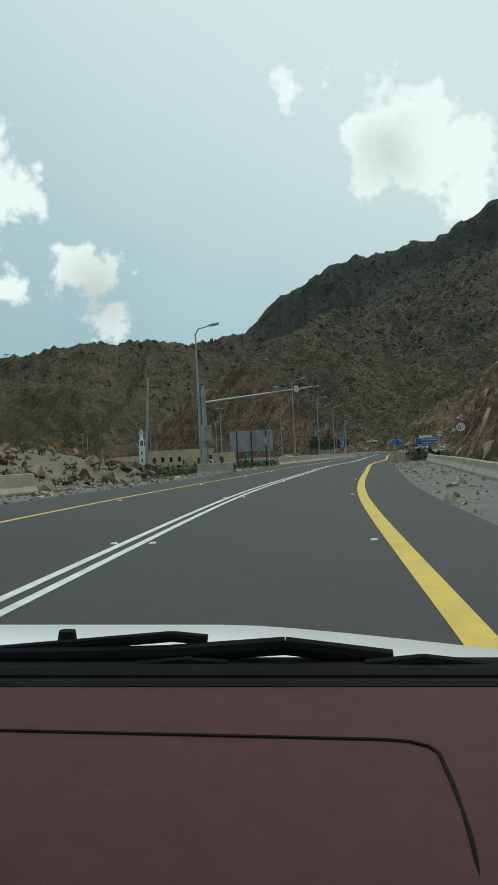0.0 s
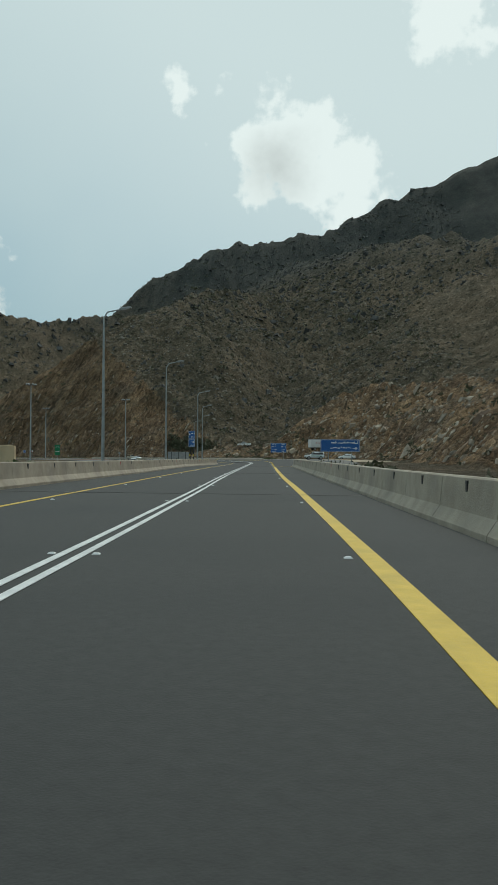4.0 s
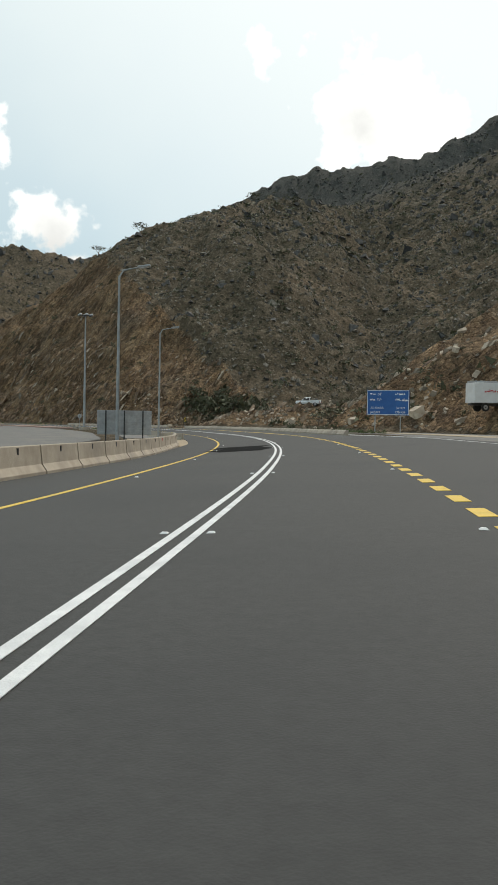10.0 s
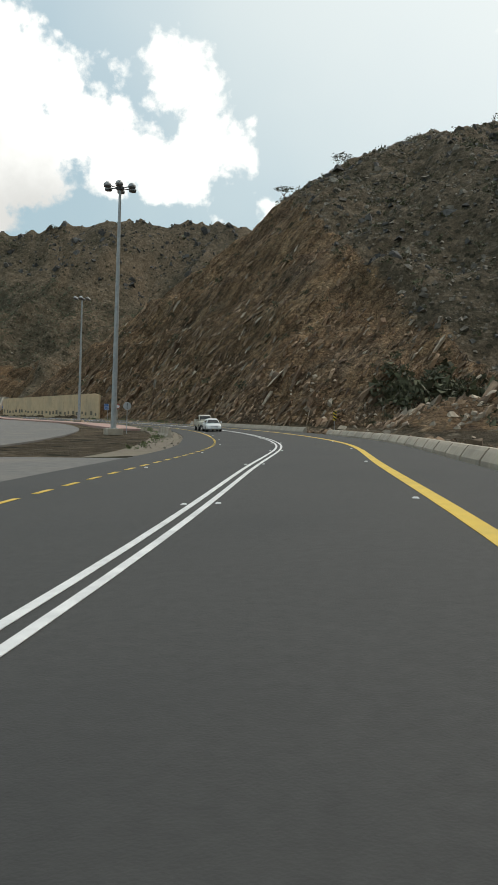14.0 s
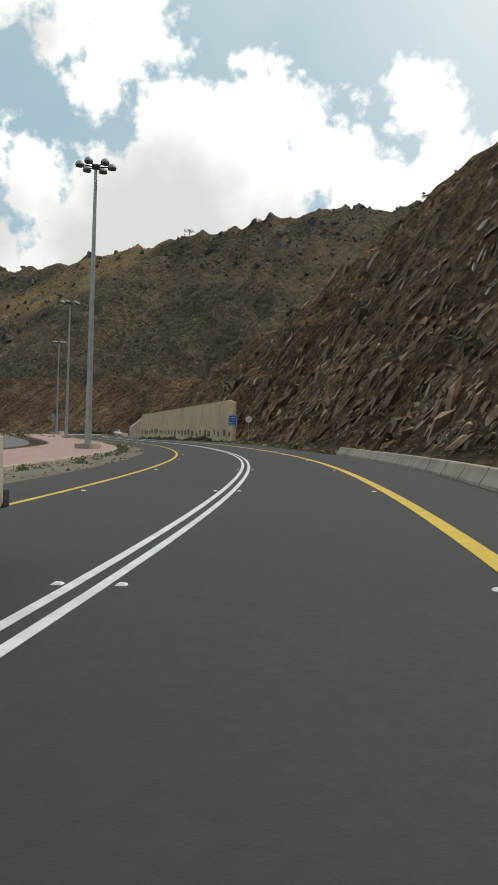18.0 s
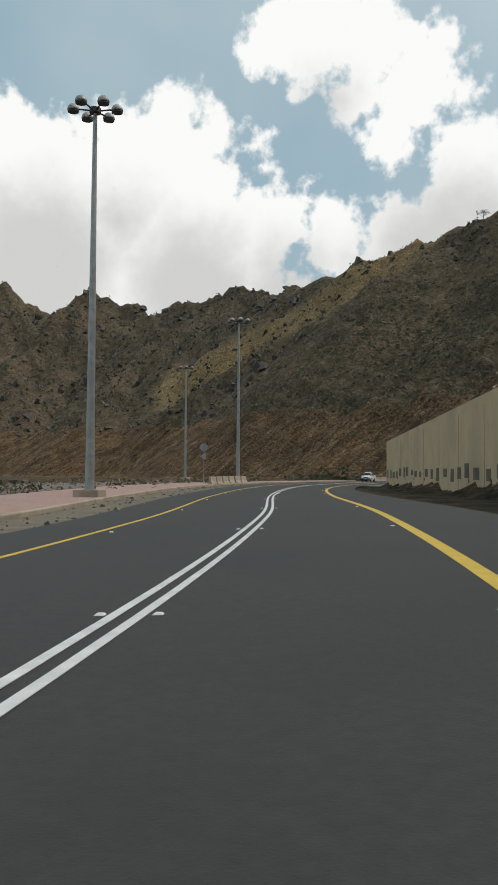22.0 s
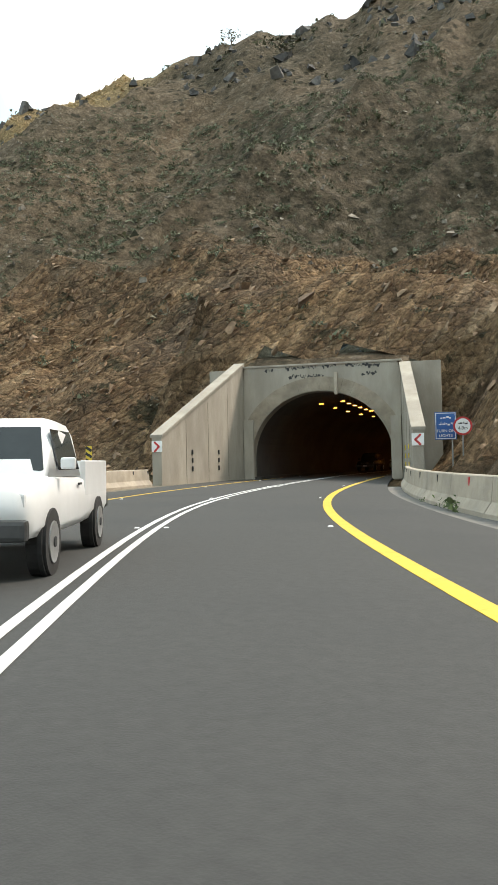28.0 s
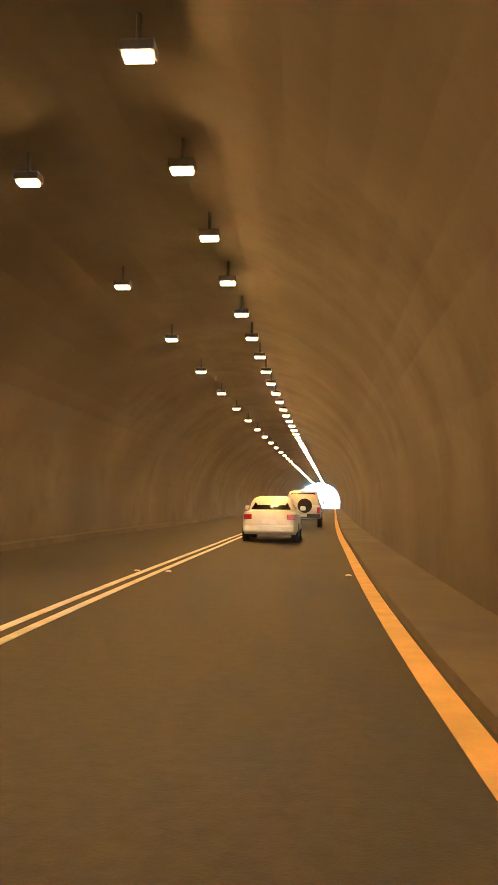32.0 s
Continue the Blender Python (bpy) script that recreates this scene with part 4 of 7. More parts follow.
def barrier(name, u0, u1, off, side, label, h=0.95, piece=4.0, slots=True):
    par = thing(name, label, "barrier", kind="structure")
    o = off if callable(off) else (lambda u: off)
    for k, u in enumerate(along(u0, u1, piece)):
        e = min(u + (piece - 0.02) / 24.1, u1)
        seg = part("barrier_segment", sweep("barrier_segment", [u, (u + e) / 2, e], lambda v: jersey(o(v), h, side), "concrete"), None, par)
        if slots:
            v = u + 0.5 * (e - u)
            p = at(v, o(v) + side * 0.215, h - 0.17)
            m = Matrix.Translation(p) @ Matrix.Rotation(radians(heading(v)), 4, "Z")
            b = box((0.05, 0.13, 0.20))
            b.transform(m)
            part("slot", b, "red" if k % 9 == 5 else "black", seg)
    return par


LB = [(3.7, -7.9), (4.6, -7.0), (6.5, -6.45), (7.5, -6.9), (9, -7.4), (10.9, -7.25), (11.6, -6.9), (12.75, -7.05), (13.5, -7.4)]
barrier("barrier_left", 3.75, 13.45, lambda u: lerp(LB, u), -1, "long sand-coloured concrete safety barrier with dark slots along its top")
RB = [(3.35, 5.2), (4.5, 5.75), (7, 5.9), (8.0, 5.85), (8.12, 5.9)]
barrier("barrier_right", 3.35, 8.12, lambda u: lerp(RB, u), 1, "long sand-coloured concrete safety barrier with dark slots along its top")
KR = [(12.8, 6.6), (13.2, 6.15), (14.0, 6.3), (16.0, 6.2), (17.2, 6.3), (18.8, 6.25), (19.2, 6.65), (20.0, 7.2), (20.4, 7.4)]
barrier("kerb_wall_right", 12.85, 17.1, lambda u: lerp(KR, u), 1, "low pale concrete kerb wall at the foot of the slope", 0.42, 3.0, False)
barrier("kerb_wall_right_far", 17.6, 20.4, lambda u: lerp(KR, u), 1, "low pale concrete kerb wall at the foot of the rock", 0.5, 3.0, False)
barrier("kerb_wall_start", 1.0, 3.6, 8.5, 1, "low pale concrete wall at the foot of the rock", 0.6, 3.0, False)
barrier("kerb_wall_portal", 27.9, 29.75, lambda u: lerp([(27.9, 7.6), (29.75, 6.0)], u), 1, "concrete barrier leading to the tunnel mouth", 0.9, 4.0)
barrier("barrier_portal_left", 29.25, 29.75, lambda u: lerp([(29.25, -7.2), (29.75, -7.2)], u), -1, "concrete barrier leading to the tunnel mouth", 0.9, 4.0)


def jersey_block(m, length=3.0, h=0.85, label="loose concrete safety barrier block standing on the verge", group="loose barrier blocks"):
    """A single barrier block with sloped feet on both sides, standing at m along its y."""
    half = [(0.30, 0), (0.30, 0.08), (0.14, 0.3), (0.09, h - 0.02), (0.06, h)]
    sec = half + [(-a, z) for a, z in half[::-1]]
    verts, faces, n = [], [], len(sec)
    for y, k in ((-length / 2, 0.9), (-length / 2 + 0.12, 1.0), (length / 2 - 0.12, 1.0), (length / 2, 0.9)):
        verts += [(a * k, y, z * (0.97 if k < 1 else 1)) for a, z in sec]
    for i in range(3):
        for k in range(n):
            a, b = i * n + k, i * n + (k + 1) % n
            faces.append((a, a + n, b + n, b))
    faces += [tuple(range(n)), tuple(range(3 * n, 4 * n))[::-1]]
    t = thing("barrier_block", label, "barrier", m, group)
    part("block", mesh_of("block", verts, faces, "concrete"), None, t)
    for s in (-0.5, 0.5):
        part("lifting_slot", box((0.5, 0.14, 0.07), (0, s * length * 0.5, 0.04)), "black", t)
    return t


def standing(u, off, turn=0.0, z=0.0):
    return Matrix.Translation(at(u, off, z)) @ Matrix.Rotation(radians(heading(u) + turn), 4, "Z")


blk = jersey_block(standing(0.55, -9.6, 6, -0.02))
copy_thing(blk, standing(1.28, -10.4, -10, -0.02))
copy_thing(blk, standing(2.4, -7.5, 70, -0.02))
short = jersey_block(standing(13.84, -6.7, 40, -0.04), 0.55, 0.72, "short concrete barrier block standing in a row on the sand", "row of short barrier blocks")
for k in range(1, 8):
    copy_thing(short, standing(13.84 + 0.082 * k, -6.7 - 0.22 * k, 40 + 5 * (k % 3), -0.04))
copy_thing(blk, standing(14.62, -8.6, 15, -0.04))
copy_thing(blk, standing(17.2, -7.4, 4, -0.03))
copy_thing(blk, standing(17.35, -7.9, 12, -0.03))
for k in range(6):
    copy_thing(blk, standing(25.55 + 0.13 * k, -9.85 + 0.03 * k, 1, 0.12))
copy_thing(blk, standing(27.7, 8.6, 60, -0.04))


# ---- retaining wall before the tunnel ----
def wall_retaining():
    a, b = Vector((-86.0, 521.0)), Vector((-147.0, 566.0))
    d = (b - a).normalized()
    nrm = Vector((d.y, -d.x))
    n, verts, faces = 24, [], []
    for k in range(n + 1):
        w = k / n
        p = a + (b - a) * w
        top = 6.95 - 1.3 * w
        if k == 0:
            top -= 0.45
        for o, z in ((0, -0.3), (0, top), (0.5, top), (0.5, -0.3)):
            verts.append((p.x + nrm.x * o, p.y + nrm.y * o, z))
    for k in range(n):
        for i in range(4):
            p, q = k * 4 + i, k * 4 + (i + 1) % 4
            faces.append((p, q, q + 4, p + 4))
    faces += [(3, 2, 1, 0), tuple(range(n * 4, n * 4 + 4))]
    w = structure("wall_retaining", mesh_of("wall_retaining", verts, faces, "plaster"), "long sand-coloured retaining wall with patched paint along its foot", "wall")
    ang = math.degrees(math.atan2(d.y, d.x))
    rnd = random.Random(4)
    for k in range(26):
        s = 2.0 + k * 2.9 + rnd.uniform(-0.5, 0.5)
        if s > 76:
            break
        p = a + d * s - nrm * 0.012
        bm = box((rnd.uniform(0.9, 1.8), 0.02, rnd.uniform(0.5, 1.1)), (p.x, p.y, rnd.uniform(1.35, 1.75)), 0, (0, 0, ang))
        part("paint_patch", bm, "dirt", w)
    for k in range(12):
        p = a + d * (3 + k * 6.2) - nrm * 0.02
        part("weep_hole", box((0.16, 0.05, 0.26), (p.x, p.y, 1.0), 0, (0, 0, ang)), "black", w)
    for k in range(1, 10):
        p = a + d * (k * 7.8) - nrm * 0.004
        part("joint", box((0.03, 0.02, 6.3 - 0.1 * k), (p.x, p.y, 3.05 - 0.05 * k), 0, (0, 0, ang)), "dirt", w)


wall_retaining()


# ---- tunnel ----
TC, TA, TB, SPRING = -0.10, 4.85, 4.5, 1.45     # centre offset, half-width, arch rise and springing height


def arch(n=28, grow=0.0, base=-0.2):
    pts = [(TC - TA - grow, base)]
    for k in range(n + 1):
        a = math.pi - math.pi * k / n
        pts.append((TC + (TA + grow) * math.cos(a), SPRING + (TB + grow) * math.sin(a)))
    return pts + [(TC + TA + grow, base)]


tun_us = along(PORTAL + 0.039, EXIT, 5.0)
inner, outer = arch(), arch(grow=0.45)
structure("tunnel_lining", sweep("tunnel_lining", tun_us, inner + outer[::-1], "lining"), "dark soot-stained concrete lining of the road tunnel", "tunnel")
apron("tunnel_walkway_right", along(PORTAL + 0.02, EXIT, 4), lambda u: lerp([(30.4, 4.05), (31.4, 3.77)], u), lambda u: TC + TA + 0.02, 0.10, "lining", "narrow raised concrete walkway along the tunnel wall", "kerb")
apron("tunnel_walkway_left", along(PORTAL + 0.02, EXIT, 4), lambda u: TC - TA - 0.02, lambda u: -4.5, 0.16, "lining", "narrow raised concrete walkway along the tunnel wall", "kerb")


def portal():
    m = standing(PORTAL, 0)
    p = tagged(new("tunnel_portal"), "weathered concrete tunnel portal with a ring of arch stones and scrawled writing", "tunnel portal", kind="structure")
    p.matrix_world = m
    # headwall with the arch cut out of it: a strip between the arch and the rectangle
    L, R, T = -5.45, 5.35, 7.75
    ring = arch(40)
    front, back, faces = [], [], []
    outerp = []
    for o, z in ring:
        if z <= SPRING + 0.01:
            outerp.append((L if o < TC else R, z))
            continue
        dx, dz = o - TC, z - 0.5
        t = min((((R - TC) / dx) if dx > 0 else ((L - TC) / dx)) if abs(dx) > 1e-6 else 1e9, (T - 0.5) / dz)
        outerp.append((TC + dx * t, 0.5 + dz * t))
    verts = []
    for y in (-0.25, 0.9):
        verts += [(o, y, z) for o, z in ring] + [(o, y, z) for o, z in outerp]
    n = len(ring)
    for k in range(n - 1):
        a, b = k, k + 1
        faces += [(a, b, n + b, n + a), (2 * n + b, 2 * n + a, 3 * n + a, 3 * n + b), (b, a, 2 * n + a, 2 * n + b), (n + a, n + b, 3 * n + b, 3 * n + a)]
    part("headwall", mesh_of("headwall", verts, faces, "portal"), None, p)
    # arch ring, stone by stone
    rin, rout = arch(22, grow=0.04), arch(22, grow=1.0)
    for k in range(1, len(rin) - 2):
        a, b = Vector(rin[k]), Vector(rin[k + 1])
        c, d = Vector(rout[k + 1]), Vector(rout[k])
        mid = (a + b + c + d) / 4
        q = [mid + (v - mid) * 0.985 for v in (a, b, c, d)]
        q = [Vector((v.x, max(v.y, 0.0))) for v in q]
        vv = [(v.x, -0.31, v.y) for v in q] + [(v.x, -0.2, v.y) for v in q]
        part("arch_stone", mesh_of("arch_stone", vv, [(0, 1, 2, 3), (7, 6, 5, 4), (1, 0, 4, 5), (2, 1, 5, 6), (3, 2, 6, 7), (0, 3, 7, 4)], "ring"), None, p)
    for s, x in ((-1, L), (1, R)):
        part("pilaster_base", box((0.7, 0.3, 4.2), (x - s * 0.35, -0.40, 2.0), 0.02), "portal", p)
    part("hanging_beam", box((0.22, 0.25, 1.5), (1.07, -0.50, 6.4), 0.02), "concrete", p, "short concrete beam hanging over the arch crown")
    part("coping", box((R - L + 0.2, 1.3, 0.14), ((L + R) / 2, 0.32, T + 0.04), 0.03), "portal", p)
    for s, x in ((-1, L), (1, R)):
        part("headwall_ear", box((2.6, 0.7, 8.0), (x + s * 1.3, 0.45, 3.7), 0.02), "portal", p)
    part("backfill", box((13.5, 6.5, 0.35), ((L + R) / 2, 4.0, 7.5), 0.03), "rock", p, "broken rock filled in behind the headwall")
    part("rock_fill", box((11.6, 3.6, 0.4), ((L + R) / 2, 2.6, 8.1), 0.03, (25, 0, 0)), "hill", p, "slope of broken brown rock over the headwall")
    # wing walls
    for s, x0 in ((-1, L), (1, R)):
        x1, y1 = x0 + s * 1.5, -12.2
        vv = []
        for t, (x, y, z) in enumerate(((x0, -0.1, 8.0 if s < 0 else 7.55), (x1, y1, 2.75))):
            vv += [(x, y, -0.3), (x, y, z), (x + s * 0.55, y, z), (x + s * 0.55, y, -0.3)]
        part("wing_wall", mesh_of("wing_wall", vv, [(0, 4, 5, 1), (1, 5, 6, 2), (2, 6, 7, 3), (3, 7, 4, 0), (0, 1, 2, 3), (7, 6, 5, 4)], "portal"), None, p)
        cv = []
        for x, y, z in ((x0, -0.3, 8.05 if s < 0 else 7.6), (x1, y1 - 0.06, 2.80)):
            cv += [(x - s * 0.08, y, z - 0.1), (x - s * 0.08, y, z + 0.06), (x + s * 0.65, y, z + 0.06), (x + s * 0.65, y, z - 0.1)]
        part("wing_coping", mesh_of("wing_coping", cv, [(0, 4, 5, 1), (1, 5, 6, 2), (2, 6, 7, 3), (3, 7, 4, 0), (0, 1, 2, 3), (7, 6, 5, 4)], "portal", ), None, p)
        for y in (-4.6, -8.4):
            x = x0 + s * 1.5 * (-y / 12.2)
            for k in range(3):
                part("reflector", box((0.06, 0.16, 0.28), (x - s * 0.03, y, 0.9 + 0.5 * k)), "yellow" if s > 0 else "black", p)
        for k in range(1, 4):
            y = -12.2 * k / 4
            x, z = x0 + s * 1.5 * k / 4, 7.4 - 4.8 * k / 4
            part("wall_joint", box((0.02, 0.03, z), (x - s * 0.006, y, z / 2)), "dirt", p)
        # chevron board at the end of the wing
        x, y = x1 + s * 0.25, y1 - 0.05
        plate = part("chevron_board", box((0.62, 0.03, 0.62), (x, y, 2.2), 0.01), "white", p, "white board with a red chevron")
        cb = box((0.42, 0.02, 0.11), (x - 0.0, y - 0.022, 2.32), 0, (0, 45 * -s, 0))
        cb = box((0.42, 0.02, 0.11), (x - 0.0, y - 0.022, 2.06), 0, (0, 45 * s, 0), cb)
        part("chevron", cb, "red", plate)
    # scrawled writing over the arch, unreadable
    rnd = random.Random(9)
    for x, z, w in ((-3.6, 7.55, 0.5), (-1.3, 7.6, 2.2), (0.6, 7.62, 0.9), (2.6, 7.6, 1.7), (3.6, 7.55, 0.9), (3.3, 7.0, 0.9), (-1.0, 7.0, 2.3)):
        bm = None
        k = -w / 2
        while k < w / 2:
            bm = box((rnd.uniform(0.03, 0.16), 0.01, rnd.uniform(0.04, 0.26)), (x + k, -0.262, z + rnd.uniform(-0.08, 0.08)), 0, (0, rnd.uniform(-35, 35), 0), bm)
            k += rnd.uniform(0.06, 0.16)
        part("scrawl", bm, "black", p, "black scrawled writing that cannot be read")


portal()


def tunnel_light(first=[None]):
    t = thing("tunnel_light", "glowing amber sodium lamp in a grey housing under the tunnel vault", "lamp", None, "tunnel lamps")
    part("housing", box((0.34, 0.24, 0.11), (0, 0, 0.02), 0.02), "dark_metal", t)
    part("lamp_glass", box((0.26, 0.15, 0.03), (0, 0, -0.05), 0.0), "lamp_glow", t, "glowing amber glass")
    part("bracket", rod((0, 0, 0.08), (0, 0, 0.5), 0.03), "dark_metal", t)
    return t


proto = tunnel_light()
first = True
for off, gap, s0 in ((1.15, 2.6, 2.0), (-1.0, 5.2, 5.0)):
    for u in along(PORTAL + s0 / 24, EXIT, gap):
        z = SPRING + TB * math.sqrt(max(0, 1 - ((off - TC) / TA) ** 2)) - 0.38
        m = standing(u, off, 0, z)
        if first:
            proto.matrix_world = m
            first = False
        else:
            copy_thing(proto, m)


# ---- street furniture ----
def text_mesh(words, size, mat, flip=False):
    """Flat lettering as a mesh, centred, standing in the xz plane and facing -y."""
    cu = bpy.data.curves.new("text", "FONT")
    cu.body, cu.size, cu.align_x, cu.align_y, cu.extrude = words, size, "CENTER", "CENTER", 0.003
    ob = bpy.data.objects.new("text", cu)
    scene.collection.objects.link(ob)
    me = bpy.data.meshes.new_from_object(ob.evaluated_get(bpy.context.evaluated_depsgraph_get()))
    bpy.data.objects.remove(ob)
    me.transform(Matrix.Rotation(radians(90), 4, "X"))
    me.materials.clear()
    me.materials.append(M[mat])
    return me


def lettering(words, size, x, z, y, mat, parent, name="lettering"):
    ob = part(name, text_mesh(words, size, mat), None, parent)
    ob.location = (x, y, z)
    return ob


def bars(x, z, w, h, y, mat, parent, seed=1):
    """Writing that cannot be read: a row of short strokes of its size."""
    rnd, bm, k = random.Random(seed), None, -w / 2
    while k < w / 2 - 0.02:
        s = rnd.uniform(0.25, 0.9) * h
        bm = box((s, 0.006, h * rnd.uniform(0.25, 0.5)), (x + k + s / 2, y, z + rnd.uniform(-0.2, 0.2) * h), 0, None, bm)
        if rnd.random() < 0.4:
            bm = box((h * 0.14, 0.006, h * rnd.uniform(0.6, 1.0)), (x + k + s * 0.8, y, z + h * 0.15), 0, None, bm)
        k += s + rnd.uniform(0.05, 0.3) * h
    return part("writing", bm, mat, parent)


def facing(x, y, toward, z=0.0):
    """Stands at x, y and turns its -y side along the direction towards which oncoming drivers come from."""
    return Matrix.Translation((x, y, z + lie(x, y))) @ Matrix.Rotation(radians(toward), 4, "Z")


def street_lamp(m):
    t = thing("street_lamp", "tall tapered grey steel street lamp with one curved arm", "street lamp", m, "street lamps along the barrier")
    part("base_plate", box((0.42, 0.42, 0.05), (0, 0, 0.02), 0.01), "galv", t)
    part("pole", rod((0, 0, 0), (0, 0, 11.4), 0.13, 0.065, 12), "galv", t, smooth=False)
    part("door", box((0.13, 0.03, 0.5), (0, -0.118, 1.1), 0.01), "sheet_metal", t)
    arm = rod((0, 0, 11.3), (0.25, 0, 11.75), 0.055, 0.05)
    arm = rod((0.25, 0, 11.75), (1.25, 0, 11.95), 0.05, 0.04, 8, arm)
    part("arm", arm, "galv", t)
    head = box((0.85, 0.34, 0.15), (1.58, 0, 12.03), 0.06, (0, -8, 0))
    hd = part("lamp_head", head, "sheet_metal", t)
    part("glass", box((0.6, 0.26, 0.06), (1.58, 0, 11.95), 0.02, (0, -8, 0)), "lamp_glass", hd, "clear lamp glass")
    return t


first = None
for u, off in ((2.62, -9.7), (4.75, -9.2), (6.42, -9.2), (7.74, -8.6), (9.36, -8.4), (10.72, -9.9), (12.22, -10.2), (13.7, -9.2)):
    m = standing(u, off)
    first = street_lamp(m) if first is None else (copy_thing(first, m), first)[1]


def double_lamp(m):
    t = thing("double_street_lamp", "tall grey street lamp with two short arms", "street lamp", m, "double lamps beyond the valley floor")
    part("pole", rod((0, 0, -0.3), (0, 0, 11.8), 0.13, 0.07, 10), "galv", t)
    for k in (-1, 1):
        part("arm", rod((0, 0, 11.7), (k * 1.3, 0, 12.0), 0.05, 0.04, 8), "galv", t)
        part("lamp_head", box((0.8, 0.34, 0.16), (k * 1.6, 0, 12.02), 0.05, (0, -6 * k, 0)), "sheet_metal", t)
    return t


first = None
for x, y in ((-108, 395), (-92, 404), (-57, 279), (-41, 282), (-128, 360)):
    m = Matrix.Translation((x, y, max(lie(x, y), height_at(x, y))))
    first = double_lamp(m) if first is None else (copy_thing(first, m), first)[1]


def flood_mast(m):
    t = thing("flood_light_mast", "tall grey mast with six flood lamps on a concrete plinth", "light mast", m, "flood light masts")
    part("plinth", box((1.5, 1.5, 0.6), (0, 0, 0.2), 0.04), "concrete", t, "concrete plinth with flaking paint")
    part("flange", disc(0.42, 0.06, (0, 0, 0.53), "Z", 16), "galv", t)
    part("pole", rod((0, 0, 0.5), (0, 0, 22.6), 0.27, 0.12, 14), "galv", t)
    part("access_door", box((0.2, 0.03, 0.7), (0, -0.262, 1.4), 0.01), "sheet_metal", t)
    part("head_ring", disc(0.34, 0.28, (0, 0, 22.7), "Z", 14), "dark_metal", t)
    for k in range(6):
        a = radians(60 * k + 10)
        c, s = math.cos(a), math.sin(a)
        arm = part("arm", rod((0.25 * c, 0.25 * s, 22.7), (1.0 * c, 1.0 * s, 22.78), 0.05, 0.05), "dark_metal", t)
        lampo = bmesh.new()
        bmesh.ops.create_uvsphere(lampo, u_segments=14, v_segments=8, radius=0.36)
        for v in lampo.verts:
            v.co.z = v.co.z * 1.05 if v.co.z > 0 else v.co.z * 0.22
        lampo.transform(Matrix.Translation((1.28 * c, 1.28 * s, 22.72)))
        dome = part("lamp_dome", lampo, "sheet_metal", t, smooth=True)
        part("lens", disc(0.33, 0.05, (1.28 * c, 1.28 * s, 22.63), "Z", 14), "dark_metal", dome, "dark lamp opening")
    return t


MASTS = [(-41, 338), (-18.3, 401.0), (-59.1, 464.9), (-114.3, 512.3), (-165.5, 555.2), (-214, 573.5), (-92, 436), (-148, 507)]
first = None
for x, y in MASTS:
    m = Matrix.Translation((x, y, max(lie(x, y), height_at(x, y)) + 0.05)) @ Matrix.Rotation(x * 0.13, 4, "Z")
    first = flood_mast(m) if first is None else (copy_thing(first, m), first)[1]


def two_posts(t, w, top, r=0.06, mat="galv", y=0.07):
    for s in (-0.3, 0.3):
        part("post", rod((s * w, y, -0.3), (s * w, y, top), r, r, 10), mat, t)


def sign_board(name, m, w, h, zc, mat, label, border="white"):
    t = thing(name, label, "road sign", m)
    two_posts(t, w, zc + h / 2 - 0.1)
    p = part("panel", box((w, 0.05, h), (0, 0, zc), 0.015), mat, t)
    e = 0.05
    fr = box((w - 0.1, 0.01, e), (0, -0.028, zc + h / 2 - 0.07))
    fr = box((w - 0.1, 0.01, e), (0, -0.028, zc - h / 2 + 0.07), 0, None, fr)
    for s in (-1, 1):
        fr = box((e, 0.01, h - 0.1), (s * (w / 2 - 0.07), -0.028, zc), 0, None, fr)
    part("border", fr, border, p)
    return t, p


# distance board
_, p = sign_board("distance_sign", facing(31.4, 327.5, -14), 4.5, 2.7, 3.2, "blue", "large blue distance sign with white writing on two posts")
for words, size, x, z in (("AL DARB", 0.34, -1.15, 2.62), ("52 KM", 0.34, 1.35, 2.62), ("JAZAN", 0.34, -1.35, 2.15), ("170 KM", 0.34, 1.3, 2.15), ("٥٢", 0.44, -0.9, 4.1), ("١٧٠", 0.44, -0.9, 3.5)):
    lettering(words, size, x, z, -0.03, "white", p)
for k, (x, z, w) in enumerate(((1.3, 4.1, 1.1), (1.3, 3.5, 1.1), (-1.65, 4.1, 0.5), (-1.65, 3.5, 0.5))):
    bars(x, z, w, 0.34, -0.032, "white", p, k + 3)
# village board
_, p = sign_board("village_sign", facing(27.6, 211.4, -8), 5.6, 1.75, 2.75, "blue", "wide blue direction sign with white writing and an arrow")
bars(0.5, 3.15, 3.6, 0.42, -0.032, "white", p, 21)
bars(0.1, 2.45, 3.0, 0.42, -0.032, "white", p, 22)
ar = box((0.6, 0.008, 0.12), (2.1, -0.032, 2.35))
ar = box((0.32, 0.008, 0.12), (2.33, -0.032, 2.44), 0, (0, 40, 0), ar)
ar = box((0.32, 0.008, 0.12), (2.33, -0.032, 2.26), 0, (0, -40, 0), ar)
part("arrow", ar, "white", p)
